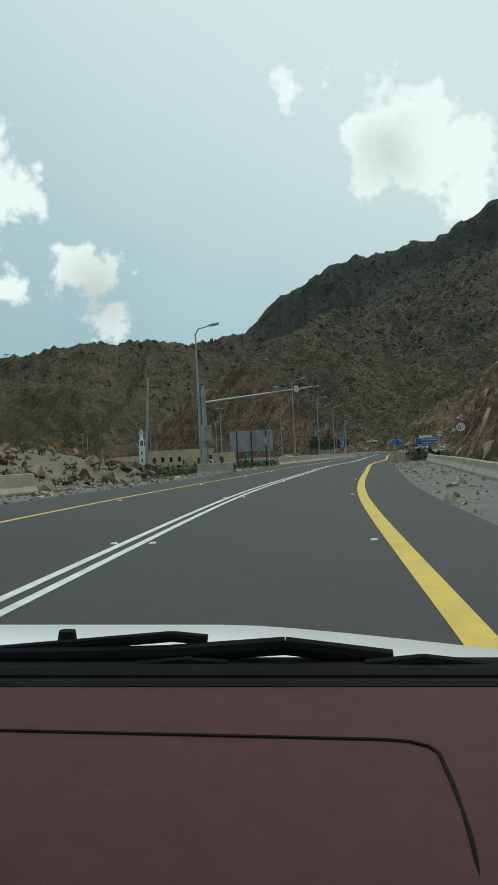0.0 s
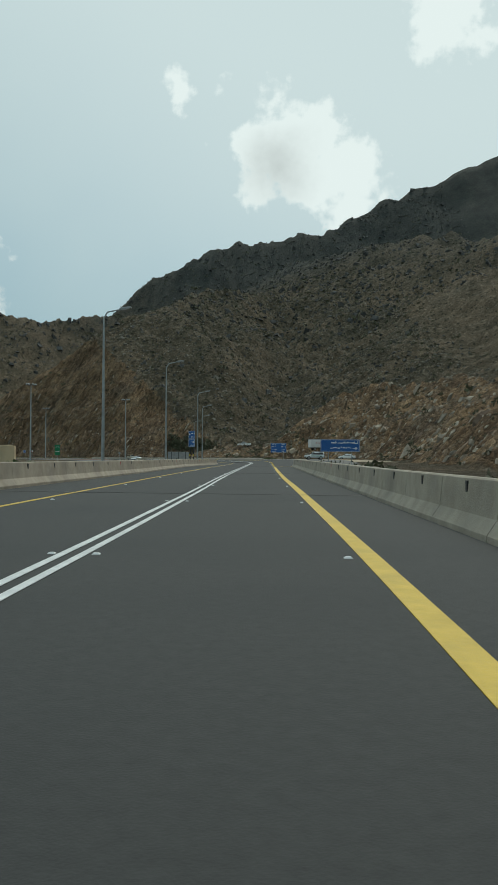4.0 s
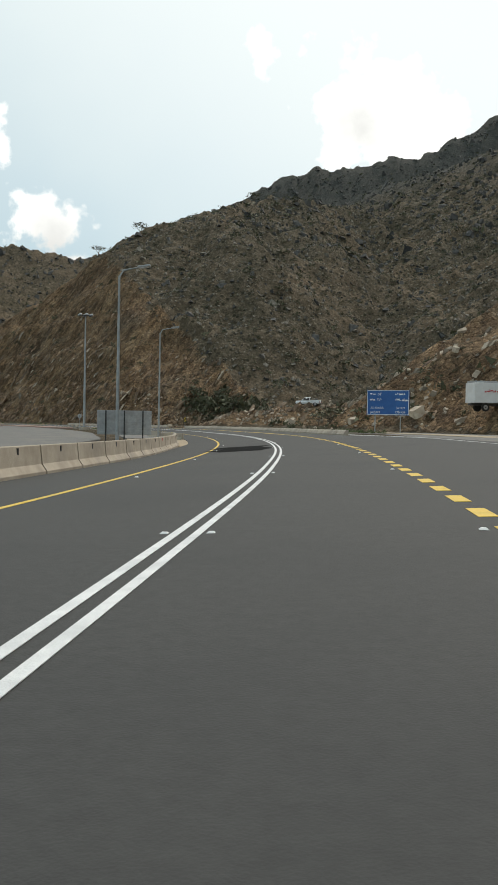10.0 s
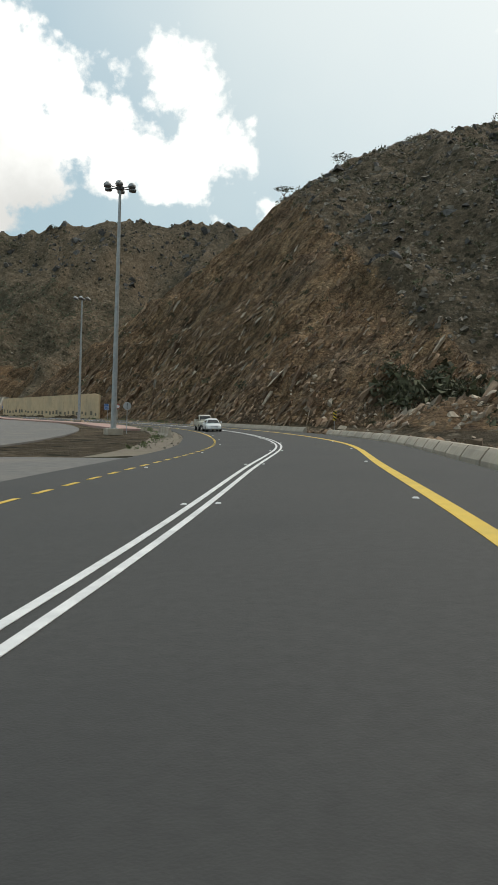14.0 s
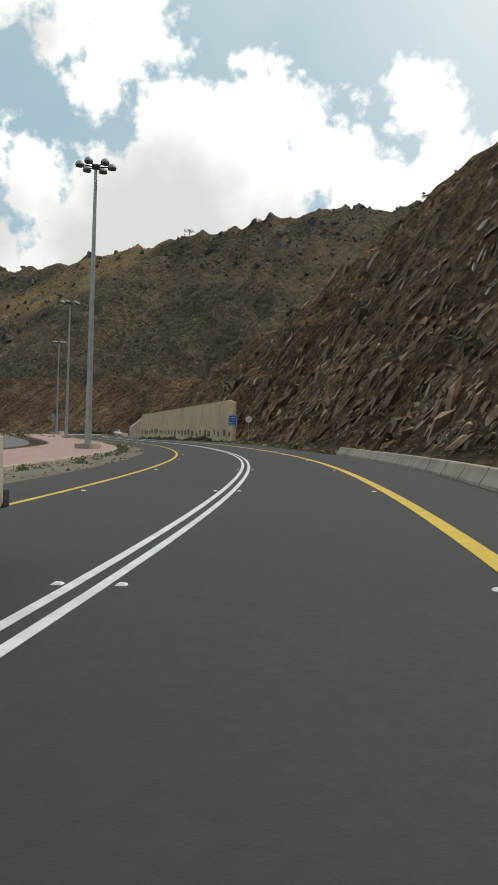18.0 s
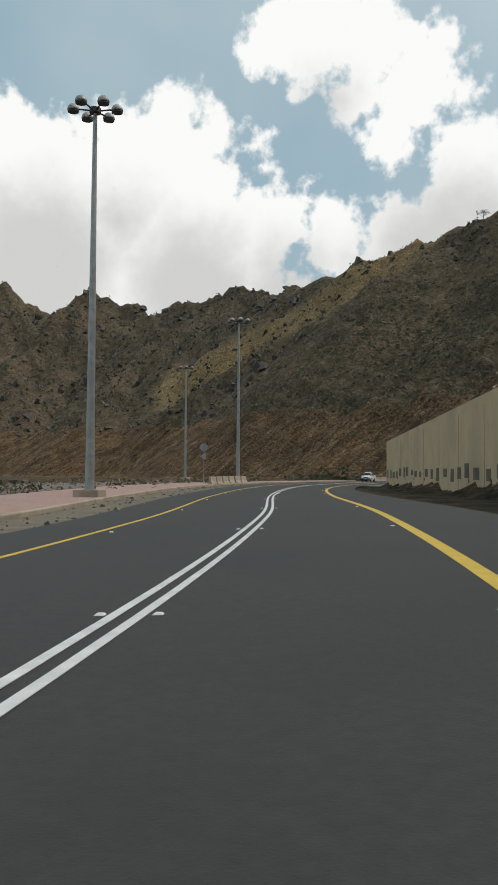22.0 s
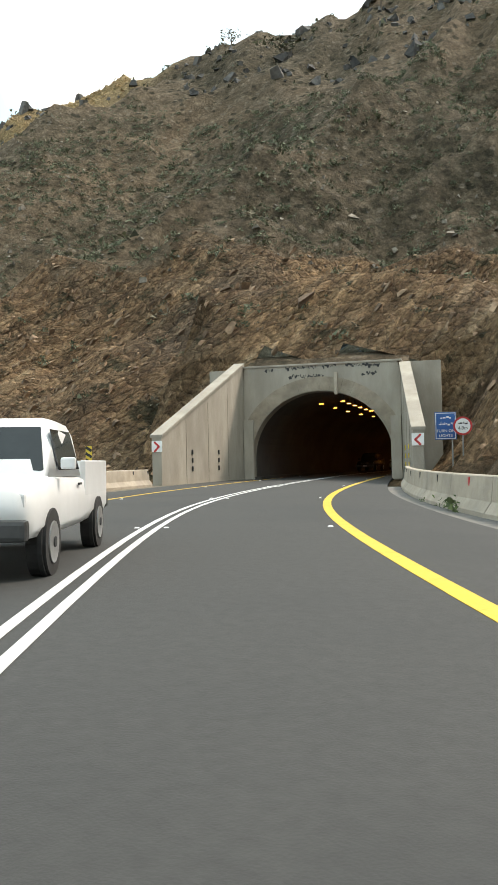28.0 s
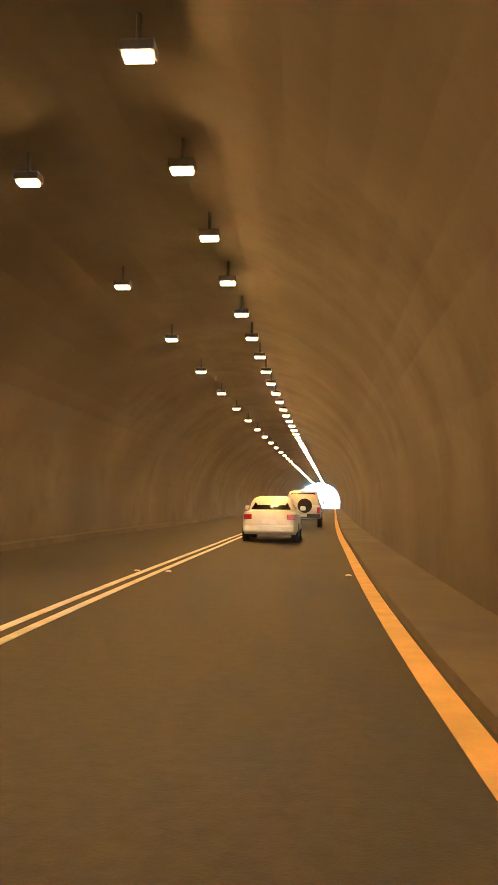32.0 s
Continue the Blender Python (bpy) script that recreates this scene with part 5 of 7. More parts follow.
# fork sign on dark posts behind the barrier
t = thing("fork_sign", "tall blue two-panel direction sign with white arrows on dark posts", "road sign", facing(6.3, 228.2, -50))
for s in (-0.45, 0.45):
    po = part("post", rod((s, 0.08, -0.2), (s, 0.08, 5.7), 0.09, 0.09, 8), "dark_metal", t)
    part("diamond", box((0.3, 0.02, 0.3), (s, -0.02, 1.7), 0, (0, 45, 0)), "yellow", po, "yellow diamond reflector")
for z, words, d in ((5.05, "ABHA", -1), (3.72, "AL DARB", 1)):
    p = part("panel", box((1.55, 0.05, 1.28), (0, 0, z), 0.015), "blue", t)
    fr = None
    for a, b, x, zz in ((1.45, 0.04, 0, 0.58), (1.45, 0.04, 0, -0.58), (0.04, 1.18, -0.72, 0), (0.04, 1.18, 0.72, 0)):
        fr = box((a, 0.008, b), (x, -0.029, z + zz), 0, None, fr)
    part("border", fr, "white", p)
    lettering(words, 0.26, 0.12, z - 0.38, -0.03, "white", p)
    bars(0.25, z + 0.2, 0.6, 0.3, -0.03, "white", p, int(z * 7))
    ar = box((0.32, 0.008, 0.09), (d * 0.42 if d > 0 else -0.42, -0.031, z + 0.1))
    for q in (-1, 1):
        ar = box((0.24, 0.008, 0.09), ((0.5 if d > 0 else -0.5), -0.031, z + 0.1 + q * 0.07), 0, (0, 45 * q * d, 0), ar)
    part("arrow", ar, "white", p)
# small green exit board far left
t = thing("green_sign", "small green direction sign with white writing on a post", "road sign", facing(-27, 300, 10))
part("post", rod((0, 0.06, -0.2), (0, 0.06, 4.6), 0.06), "galv", t)
p = part("panel", box((1.3, 0.05, 2.6), (0, 0, 3.4), 0.015), "green", t)
bars(0, 4.1, 0.8, 0.3, -0.03, "white", p, 31)
bars(0, 3.0, 0.8, 0.4, -0.03, "white", p, 32)


def board_back(m, w, h, zc, label):
    """A large sign seen from behind: horizontal ribs on three posts."""
    t = thing("sign_board", label, "road sign", m, "signs seen from behind")
    p = part("panel", box((w, 0.03, h), (0, 0.10, zc), 0.0), "sheet_metal", t)
    n = int(h / 0.19)
    for k in range(n):
        part("rib", box((w, 0.05, 0.06), (0, 0.07, zc - h / 2 + (k + 0.5) * h / n), 0.012), "sheet_metal", p)
    for s in (-0.34, 0.0, 0.34):
        part("post", box((0.14, 0.12, zc + h / 2 + 0.15), (s * w, 0.0, (zc + h / 2) / 2 - 0.1), 0.01), "dark_metal", t)


board_back(facing(-8.2, 94.0, 6), 5.0, 2.4, 3.0, "large grey sign board with a ribbed back on dark posts")
board_back(facing(2.6, 330.1, 8), 6.0, 2.7, 1.9, "grey sign board with a ribbed back on dark posts")


def round_sign(name, m, label, z, r=0.42, back=False, blank=True, tall=None):
    t = thing(name, label, "road sign", m)
    part("post", rod((0, 0.06, -0.3), (0, 0.06, (tall or z) + r * 0.8), 0.04, 0.04, 10), "galv", t)
    if back:
        part("disc", disc(r, 0.02, (0, 0.03, z)), "sheet_metal", t, "plain grey back of a round sign")
        part("stiffener", box((0.06, 0.03, r * 1.5), (0, -0.0, z)), "dark_metal", t)
        return t
    p = part("disc", disc(r, 0.02, (0, 0.02, z)), "red", t)
    part("face", disc(r * 0.8, 0.012, (0, 0.006, z)), "white", p)
    return t


t = round_sign("speed_sign", facing(11.2, 66.8, -6), "round speed limit sign under a red triangle warning sign", 2.75, 0.45, tall=3.6)
lettering("٥٠", 0.6, 0, 2.75, -0.004, "black", t)
tri = bmesh.new()
bmesh.ops.create_cone(tri, cap_ends=True, segments=3, radius1=0.52, radius2=0.52, depth=0.02)
tri.transform(Matrix.Translation((0, 0.02, 3.55)) @ Matrix.Rotation(radians(90), 4, "X") @ Matrix.Rotation(radians(90), 4, "Z"))
p = part("triangle", tri, "red", t)
tri = bmesh.new()
bmesh.ops.create_cone(tri, cap_ends=True, segments=3, radius1=0.36, radius2=0.36, depth=0.012)
tri.transform(Matrix.Translation((0, 0.004, 3.55)) @ Matrix.Rotation(radians(90), 4, "X") @ Matrix.Rotation(radians(90), 4, "Z"))
part("triangle_face", tri, "white", p)
ic = box((0.07, 0.008, 0.42), (0.0, -0.006, 3.55))
ic = box((0.2, 0.008, 0.06), (0.07, -0.006, 3.5), 0, None, ic)
part("junction_symbol", ic, "black", p)

t = round_sign("no_overtaking_sign", facing(14.7, 102, -5), "round no-overtaking sign with red rim and two dark car shapes", 2.95, 0.45)
for s in (-1, 1):
    b = box((0.24, 0.008, 0.09), (s * 0.17, -0.004, 2.92), 0.0)
    b = box((0.13, 0.008, 0.08), (s * 0.17, -0.004, 2.99), 0.0, None, b)
    part("car_symbol", b, "black", t)
round_sign("sign_from_behind", standing(3.7, -8.9), "round sign seen from its plain grey back on a thin post", 2.9, 0.55, True)
round_sign("sign_from_behind", facing(-21.2, 409.4, 20), "round sign seen from its plain grey back on a thin post", 2.75, 0.42, True)
t = round_sign("sign_from_behind", facing(-150.6, 541.0, 56), "round and triangular signs with grey backs on one post", 4.3, 0.46, True)
tri = bmesh.new()
bmesh.ops.create_cone(tri, cap_ends=True, segments=3, radius1=0.5, radius2=0.5, depth=0.02)
tri.transform(Matrix.Translation((0, 0.03, 3.3)) @ Matrix.Rotation(radians(90), 4, "X") @ Matrix.Rotation(radians(90), 4, "Z"))
part("triangle", tri, "sheet_metal", t)


def lights_sign(m):
    t = thing("lights_sign", "blue rectangular sign that tells drivers to turn on their lights", "road sign", m, "lights signs before the tunnel")
    part("post", rod((0.35, 0.07, -0.3), (0.35, 0.07, 3.7), 0.045, 0.045, 10), "galv", t)
    p = part("panel", box((1.15, 0.04, 1.5), (0, 0, 3.0), 0.015), "blue", t)
    fr = None
    for a, b, x, zz in ((1.05, 0.035, 0, 0.69), (1.05, 0.035, 0, -0.69), (0.035, 1.4, -0.52, 0), (0.035, 1.4, 0.52, 0)):
        fr = box((a, 0.008, b), (x, -0.024, 3.0 + zz), 0, None, fr)
    part("border", fr, "white", p)
    lettering("TURN ON", 0.22, 0, 2.72, -0.024, "white", p)
    lettering("LIGHTS", 0.22, 0, 2.46, -0.024, "white", p)
    bars(0.0, 3.45, 0.55, 0.2, -0.024, "white", p, 41)
    bars(0.0, 3.1, 0.7, 0.2, -0.024, "white", p, 42)
    return t


ls = lights_sign(facing(-77.4, 509.3, 40))
copy_thing(ls, facing(-195.4, 635.0, 27))


def height_sign(m):
    t = round_sign("height_limit_sign", m, "round height limit sign with red rim on a post", 2.95, 0.5)
    t["group"] = "height limit signs"
    lettering("4.8m", 0.26, 0, 2.83, -0.004, "black", t)
    bars(0, 3.1, 0.45, 0.16, -0.004, "black", t, 51)
    return t


hs = height_sign(facing(-73.1, 507.0, 40, 0.2))
copy_thing(hs, facing(-194.3, 634.6, 27))


def hazard_marker(m):
    t = thing("hazard_marker", "black and yellow striped hazard marker on a short post", "road sign", m, "striped hazard markers")
    part("post", rod((0, 0.05, -0.3), (0, 0.05, 1.9), 0.035), "galv", t)
    p = part("panel", box((0.32, 0.03, 0.9), (0, 0, 1.65), 0.01), "yellow", t)
    for k in range(3):
        part("stripe", box((0.36, 0.01, 0.13), (0, -0.018, 1.36 + 0.3 * k), 0, (0, 32, 0)), "black", p)
    return t


hz = hazard_marker(standing(17.3, 8.0))
copy_thing(hz, standing(28.05, 9.0))
copy_thing(hz, standing(29.55, -8.6))


def camera_gantry(m):
    t = thing("camera_gantry", "grey steel pole with a long arm carrying cameras over the road", "gantry", m)
    part("footing", box((1.0, 1.0, 0.4), (0, 0, 0.1), 0.04), "concrete", t)
    part("pole", rod((0, 0, 0.2), (0, 0, 6.9), 0.2, 0.16, 12), "galv", t)
    part("cabinet", box((0.7, 0.5, 1.2), (-0.1, -0.35, 3.2), 0.03), "sheet_metal", t)
    arm = part("arm", rod((0, 0, 5.6), (11.5, 0, 7.0), 0.11, 0.06, 10), "galv", t)
    p = part("height_sign", disc(0.34, 0.03, (9.0, -0.12, 6.72)), "red", t, "round height limit sign with red rim")
    part("sign_face", disc(0.27, 0.012, (9.0, -0.137, 6.72)), "white", p)
    lettering("5.5m", 0.17, 9.0, 6.64, -0.147, "black", p)
    bars(9.0, 6.8, 0.28, 0.11, -0.147, "black", p, 61)
    for x, z, k in ((7.0, 6.85, 0), (7.7, 6.95, 1), (9.5, 7.1, 2), (11.2, 7.2, 1)):
        if k == 2:
            c = part("camera_unit", disc(0.17, 0.22, (x, 0, z)), "black", t)
        else:
            c = part("camera_unit", box((0.2, 0.34, 0.2), (x, 0, z), 0.03, (0, 0, 15)), "dark_metal" if k else "sheet_metal", t)
        part("mount", rod((x, 0, z - 0.3), (x, 0, z - 0.05), 0.025), "dark_metal", c)
    return t


camera_gantry(Matrix.Translation((-9.2, 62.5, 0)) @ Matrix.Rotation(radians(38), 4, "Z"))


def utility_pole(m):
    t = thing("utility_pole", "tall wooden-grey power pole with a crossarm and insulators", "power pole", m)
    part("pole", rod((0, 0, -0.3), (0, 0, 11.2), 0.19, 0.12, 10), "galv", t)
    ca = part("crossarm", box((2.9, 0.12, 0.12), (0, 0, 10.1), 0.01), "dark_metal", t)
    for x in (-1.35, 0.0, 1.35):
        part("insulator", rod((x, 0, 10.15), (x, 0, 10.65 if x else 11.6), 0.06, 0.05), "dark_metal", ca)
    br = rod((-0.55, 0, 10.05), (0, 0, 9.3), 0.035)
    part("brace", rod((0.55, 0, 10.05), (0, 0, 9.3), 0.035, 0.035, 8, br), "dark_metal", t)
    return t


utility_pole(Matrix.Translation((-20.8, 93.6, 0)) @ Matrix.Rotation(radians(5), 4, "Z") @ Matrix.Rotation(radians(4), 4, "Y"))
for k, (dz, dx) in enumerate(((10.7, -1.2), (11.6, 0.0), (10.7, 1.2))):
    verts, faces = [], []
    a, b = Vector((-20.8 + dx + 0.7, 93.6, dz)), Vector((120 + dx, 118 + 6 * k, 26))
    n = 40
    for i in range(n + 1):
        w = i / n
        p = a.lerp(b, w) + Vector((0, 0, -10 * w * (1 - w)))
        verts += [p + Vector((0, 0.012, 0)), p + Vector((0, -0.012, 0.012)), p + Vector((0, -0.012, -0.012))]
    for i in range(n):
        for j in range(3):
            faces.append((i * 3 + j, i * 3 + (j + 1) % 3, i * 3 + 3 + (j + 1) % 3, i * 3 + 3 + j))
    tagged(new("power_line", mesh_of("power_line", verts, faces, "black")), "thin dark power line that crosses high over the road", "cable", "power lines")


# ---- small mosque beyond the left verge ----
def mosque(m):
    t = thing("mosque", "small cream plastered mosque with a slim white minaret", "mosque", m)
    part("prayer_hall", box((20, 9, 4.4), (0, 0, 2.2), 0.05), "plaster", t)
    part("parapet", box((20.3, 9.3, 0.5), (0, 0, 4.6), 0.04), "plaster", t)
    part("annexe", box((7, 6, 3.4), (13.2, -1.0, 1.7), 0.05), "plaster", t)
    part("porch", box((4.5, 2.2, 3.0), (5.5, -5.5, 1.5), 0.05), "plaster", t)
    for x in (-8, -5.5, -3, -0.5, 9.0):
        w = part("window", box((0.9, 0.12, 1.6), (x, -4.52, 2.1), 0.02), "glass", t)
        part("window_frame", box((1.1, 0.08, 0.12), (x, -4.56, 2.98), 0.01), "white", w)
    part("door", box((1.2, 0.12, 2.2), (5.5, -6.62, 1.1), 0.02), "bark", t)
    part("annexe_door", box((1.0, 0.12, 2.1), (12.5, -4.02, 1.05), 0.02), "bark", t)
    mi = part("minaret", box((1.7, 1.7, 6.4), (-11.8, -1.5, 3.2), 0.06), "white", t, "white square minaret with open galleries")
    part("gallery", box((2.1, 2.1, 0.25), (-11.8, -1.5, 6.5), 0.03), "white", mi)
    for dx in (-0.6, 0.6):
        for dy in (-0.6, 0.6):
            part("gallery_post", box((0.22, 0.22, 1.7), (-11.8 + dx, -1.5 + dy, 7.5), 0.02), "white", mi)
    part("upper_gallery", box((1.9, 1.9, 0.22), (-11.8, -1.5, 8.45), 0.03), "white", mi)
    part("lantern", rod((-11.8, -1.5, 8.5), (-11.8, -1.5, 10.4), 0.55, 0.5, 8), "white", mi)
    part("spire", rod((-11.8, -1.5, 10.4), (-11.8, -1.5, 12.0), 0.85, 0.03, 8), "sheet_metal", mi)
    for z in (2.2, 4.4):
        part("slit_window", box((0.4, 0.06, 1.1), (-11.8, -2.36, z)), "glass", mi)
    return t


mosque(Matrix.Translation((-43, 247, max(lie(-43, 247), height_at(-43, 247)) - 0.02)) @ Matrix.Rotation(radians(10), 4, "Z"))


# ---- vehicles ----
def loft(sections, close=True):
    """A mesh through rings of points, all of one count."""
    n, verts, faces = len(sections[0]), [], []
    for s in sections:
        verts += s
    for i in range(len(sections) - 1):
        for k in range(n):
            a, b = i * n + k, i * n + (k + 1) % n
            faces.append((a, b, b + n, a + n))
    if close:
        faces += [tuple(range(n))[::-1], tuple(range((len(sections) - 1) * n, len(sections) * n))]
    return verts, faces


def body_ring(y, w, z0, z1, tuck=0.06, crown=0.03):
    """One cross-section of a car's lower body at y: half-width w, from sill z0 to shoulder z1."""
    zm = z0 + (z1 - z0) * 0.55
    pts = [(w - tuck, z0), (w, z0 + 0.12), (w, zm), (w - 0.03, z1 - 0.05), (w - 0.12, z1), (w * 0.5, z1 + crown)]
    return [(x, y, z) for x, z in pts] + [(-x, y, z) for x, z in pts[::-1]]


def cabin_ring(y, wb, wt, z0, z1):
    pts = [(wb, z0), (wt + (wb - wt) * 0.25, z0 + (z1 - z0) * 0.75), (wt - 0.04, z1 - 0.03), (wt - 0.16, z1)]
    return [(x, y, z) for x, z in pts] + [(-x, y, z) for x, z in pts[::-1]]


def wheel(parent, x, y, r, w):
    t = part("wheel", disc(r, w, (x, y, r), "X", 24), "tyre", parent)
    s = 1 if x > 0 else -1
    rim = part("rim", disc(r * 0.62, 0.03, (x + s * w / 2, y, r), "X", 20), "rim", t)
    part("hub", disc(r * 0.16, 0.04, (x + s * (w / 2 + 0.01), y, r), "X", 12), "dark_metal", rim)
    part("wheel_arch", disc(r * 1.13, 0.05, (x + s * (w / 2 - 0.06), y, r + 0.02), "X", 24), "black", parent)


def pane(name, corners, parent, mat="glass", thick=0.012):
    a, b, c, d = [Vector(v) for v in corners]
    nrm = (b - a).cross(d - a).normalized() * thick
    vv = [a, b, c, d, a + nrm, b + nrm, c + nrm, d + nrm]
    return part(name, mesh_of(name, vv, [(0, 1, 2, 3), (7, 6, 5, 4), (0, 4, 5, 1), (1, 5, 6, 2), (2, 6, 7, 3), (3, 7, 4, 0)], mat), None, parent)


def car(m, paint, style, label, group=""):
    """A car that faces +y at m. style: sedan, pickup, suv, van_truck."""
    t = thing({"sedan": "sedan_car", "pickup": "pickup_truck", "suv": "off_road_car"}[style], label, "car" if style != "pickup" else "pickup", m, group)
    if style == "sedan":
        L, W, z0, zs, r = 4.5, 0.87, 0.24, 0.88, 0.31
        rings = [(-2.22, 0.72, 0.34, 0.82), (-2.15, 0.80, 0.28, 0.93), (-1.6, W, z0, 0.97), (-0.4, W, z0, 0.92), (0.7, W, z0, 0.90), (1.5, W, z0, 0.84), (2.05, 0.80, 0.27, 0.74), (2.22, 0.66, 0.34, 0.62)]
        cab = [(-1.55, 0.74, 0.62, 0.93, 0.96), (-0.95, 0.77, 0.60, 0.92, 1.40), (0.1, 0.78, 0.60, 0.90, 1.45), (0.55, 0.77, 0.58, 0.89, 1.38), (1.25, 0.74, 0.66, 0.88, 0.90)]
        axles = (-1.35, 1.38)
    elif style == "suv":
        L, W, z0, zs, r = 4.9, 0.93, 0.42, 1.1, 0.39
        rings = [(-2.35, 0.84, 0.5, 1.08), (-2.28, 0.90, 0.45, 1.14), (-1.5, W, z0, 1.15), (0.4, W, z0, 1.13), (1.0, W, z0, 1.12), (2.0, 0.90, 0.45, 1.05), (2.3, 0.84, 0.5, 0.96)]
        cab = [(-2.3, 0.84, 0.74, 1.12, 1.30), (-2.15, 0.86, 0.70, 1.12, 1.84), (0.0, 0.87, 0.70, 1.12, 1.90), (0.45, 0.86, 0.69, 1.11, 1.84), (1.0, 0.83, 0.74, 1.10, 1.13)]
        axles = (-1.45, 1.45)
    else:
        L, W, z0, zs, r = 5.2, 0.90, 0.45, 1.05, 0.38
        rings = [(-2.5, 0.84, 0.55, 1.02), (-2.42, 0.88, 0.5, 1.08), (-0.6, 0.88, z0, 1.08), (-0.3, W, z0, 1.10), (0.9, W, z0, 1.12), (1.2, W, z0, 1.12), (2.25, 0.88, 0.48, 1.06), (2.5, 0.82, 0.52, 0.98)]
        cab = [(-0.55, 0.82, 0.74, 1.08, 1.14), (-0.45, 0.84, 0.68, 1.08, 1.80), (0.35, 0.85, 0.68, 1.10, 1.84), (0.7, 0.84, 0.67, 1.10, 1.76), (1.3, 0.81, 0.72, 1.10, 1.13)]
        axles = (-1.55, 1.55)
    v, f = loft([body_ring(y, w, a, b) for y, w, a, b in rings])
    body = part("body", mesh_of("body", v, f, paint, True), None, t)
    v, f = loft([cabin_ring(*c) for c in cab])
    cabin = part("cabin", mesh_of("cabin", v, f, paint, True), None, t)
    # glass
    (y0, wb0, wt0, zb0, zt0), (y1, wb1, wt1, zb1, zt1), (y3, wb3, wt3, zb3, zt3), (y4, wb4, wt4, zb4, zt4) = cab[0], cab[1], cab[-2], cab[-1]
    ym = cab[2][0]
    k = 0.012
    pane("rear_window", [(-wt1 + 0.12, y1 + (y0 - y1) * 0.12 - k, zt1 - 0.09), (wt1 - 0.12, y1 + (y0 - y1) * 0.12 - k, zt1 - 0.09), (wb0 - 0.12, y0 + (y1 - y0) * 0.12 - k, zb0 + 0.10), (-wb0 + 0.12, y0 + (y1 - y0) * 0.12 - k, zb0 + 0.10)], cabin)
    pane("windscreen", [(wt3 - 0.08, y3 + (y4 - y3) * 0.12 + k, zt3 - 0.05), (-wt3 + 0.08, y3 + (y4 - y3) * 0.12 + k, zt3 - 0.05), (-wb4 + 0.08, y4 + (y3 - y4) * 0.12 + k, zb4 + 0.08), (wb4 - 0.08, y4 + (y3 - y4) * 0.12 + k, zb4 + 0.08)], cabin)
    for s in (-1, 1):
        for a, b in ((y1 + 0.08, (y1 + ym) / 2 + 0.15), ((y1 + ym) / 2 + 0.22, y3 + 0.1)):
            if style == "pickup" and a < y1 + 0.2:
                continue
            aa = y1 + 0.12 if style == "pickup" else a
            q = [(s * (wb1 + 0.004), aa, zb1 + 0.10), (s * (wb1 + 0.004), b + 0.12, zb1 + 0.10), (s * (wt1 + 0.030), b, zt1 - 0.12), (s * (wt1 + 0.030), aa, zt1 - 0.12)]
            pane("side_window", q if s < 0 else q[::-1], cabin)
        part("mirror", box((0.18, 0.1, 0.14), (s * (W + 0.08), y3 + 0.35, zb3 + 0.16), 0.03), paint, t)
        part("door_handle", box((0.03, 0.16, 0.03), (s * (W + 0.005), (y1 + ym) / 2, zs - 0.06), 0.008), "dark_metal", t)
        part("tail_light", box((0.24 if style == "sedan" else 0.14, 0.07, 0.16 if style == "sedan" else 0.30), (s * (rings[0][1] - 0.06), rings[0][0] + 0.02, 0.80 if style == "sedan" else 0.88), 0.02), "tail", t)
        part("headlight", box((0.3, 0.08, 0.15), (s * (rings[-1][1] - 0.14), rings[-1][0] - 0.05, rings[-1][3] - 0.10), 0.03), "lamp_glass", t)
        for y in axles:
            wheel(t, s * (W - 0.10), y, r, 0.22)
    part("rear_bumper", box((2 * rings[0][1] + 0.08, 0.18, 0.2), (0, rings[0][0] - 0.02, rings[0][2] + 0.1), 0.04), "dark_metal" if style != "sedan" else paint, t)
    part("front_bumper", box((2 * rings[-1][1] + 0.1, 0.2, 0.22), (0, rings[-1][0] + 0.02, rings[-1][2] + 0.06), 0.05), "dark_metal" if style != "sedan" else paint, t)
    part("grille", box((0.8, 0.05, 0.16), (0, rings[-1][0] + 0.0, rings[-1][3] - 0.12), 0.015), "black", t)
    part("number_plate", box((0.42, 0.02, 0.13), (0, rings[0][0] - 0.115 if style != "sedan" else rings[0][0] - 0.01, 0.66 if style == "sedan" else 0.62)), "white", t, "plain pale number plate")
    part("front_plate", box((0.42, 0.02, 0.13), (0, rings[-1][0] + 0.125, rings[-1][2] + 0.08)), "white", t, "plain pale number plate")
    if style == "pickup":
        bed = box((1.62, 1.72, 0.04), (0, -1.5, 0.78))
        part("bed_floor", bed, "dark_metal", t)
        for s in (-1, 1):
            part("bed_side", box((0.08, 1.85, 0.5), (s * 0.84, -1.52, 1.05), 0.02), paint, t)
        part("tailgate", box((1.66, 0.07, 0.5), (0, -2.46, 1.05), 0.02), paint, t)
    if style == "suv":
        part("spare_wheel", disc(0.36, 0.22, (0.1, -2.45, 1.1), "Y", 22), "tyre", t)
        for s in (-1, 1):
            part("roof_rail", rod((s * 0.6, -1.8, 1.93), (s * 0.6, 0.1, 1.95), 0.025), "dark_metal", t)
            if "patrol" in label:
                part("side_stripe", box((0.012, 2.6, 0.16), (s * 0.935, -0.3, 0.86)), "green", t)
    return t


def on_lane(u, off, turn=0.0):
    """Stands on the carriageway, leaning with its cross-fall."""
    return standing(u, off, turn) @ Matrix.Rotation((1 if turn else -1) * math.atan(bank_rise(u, 1.0)), 4, "Y")


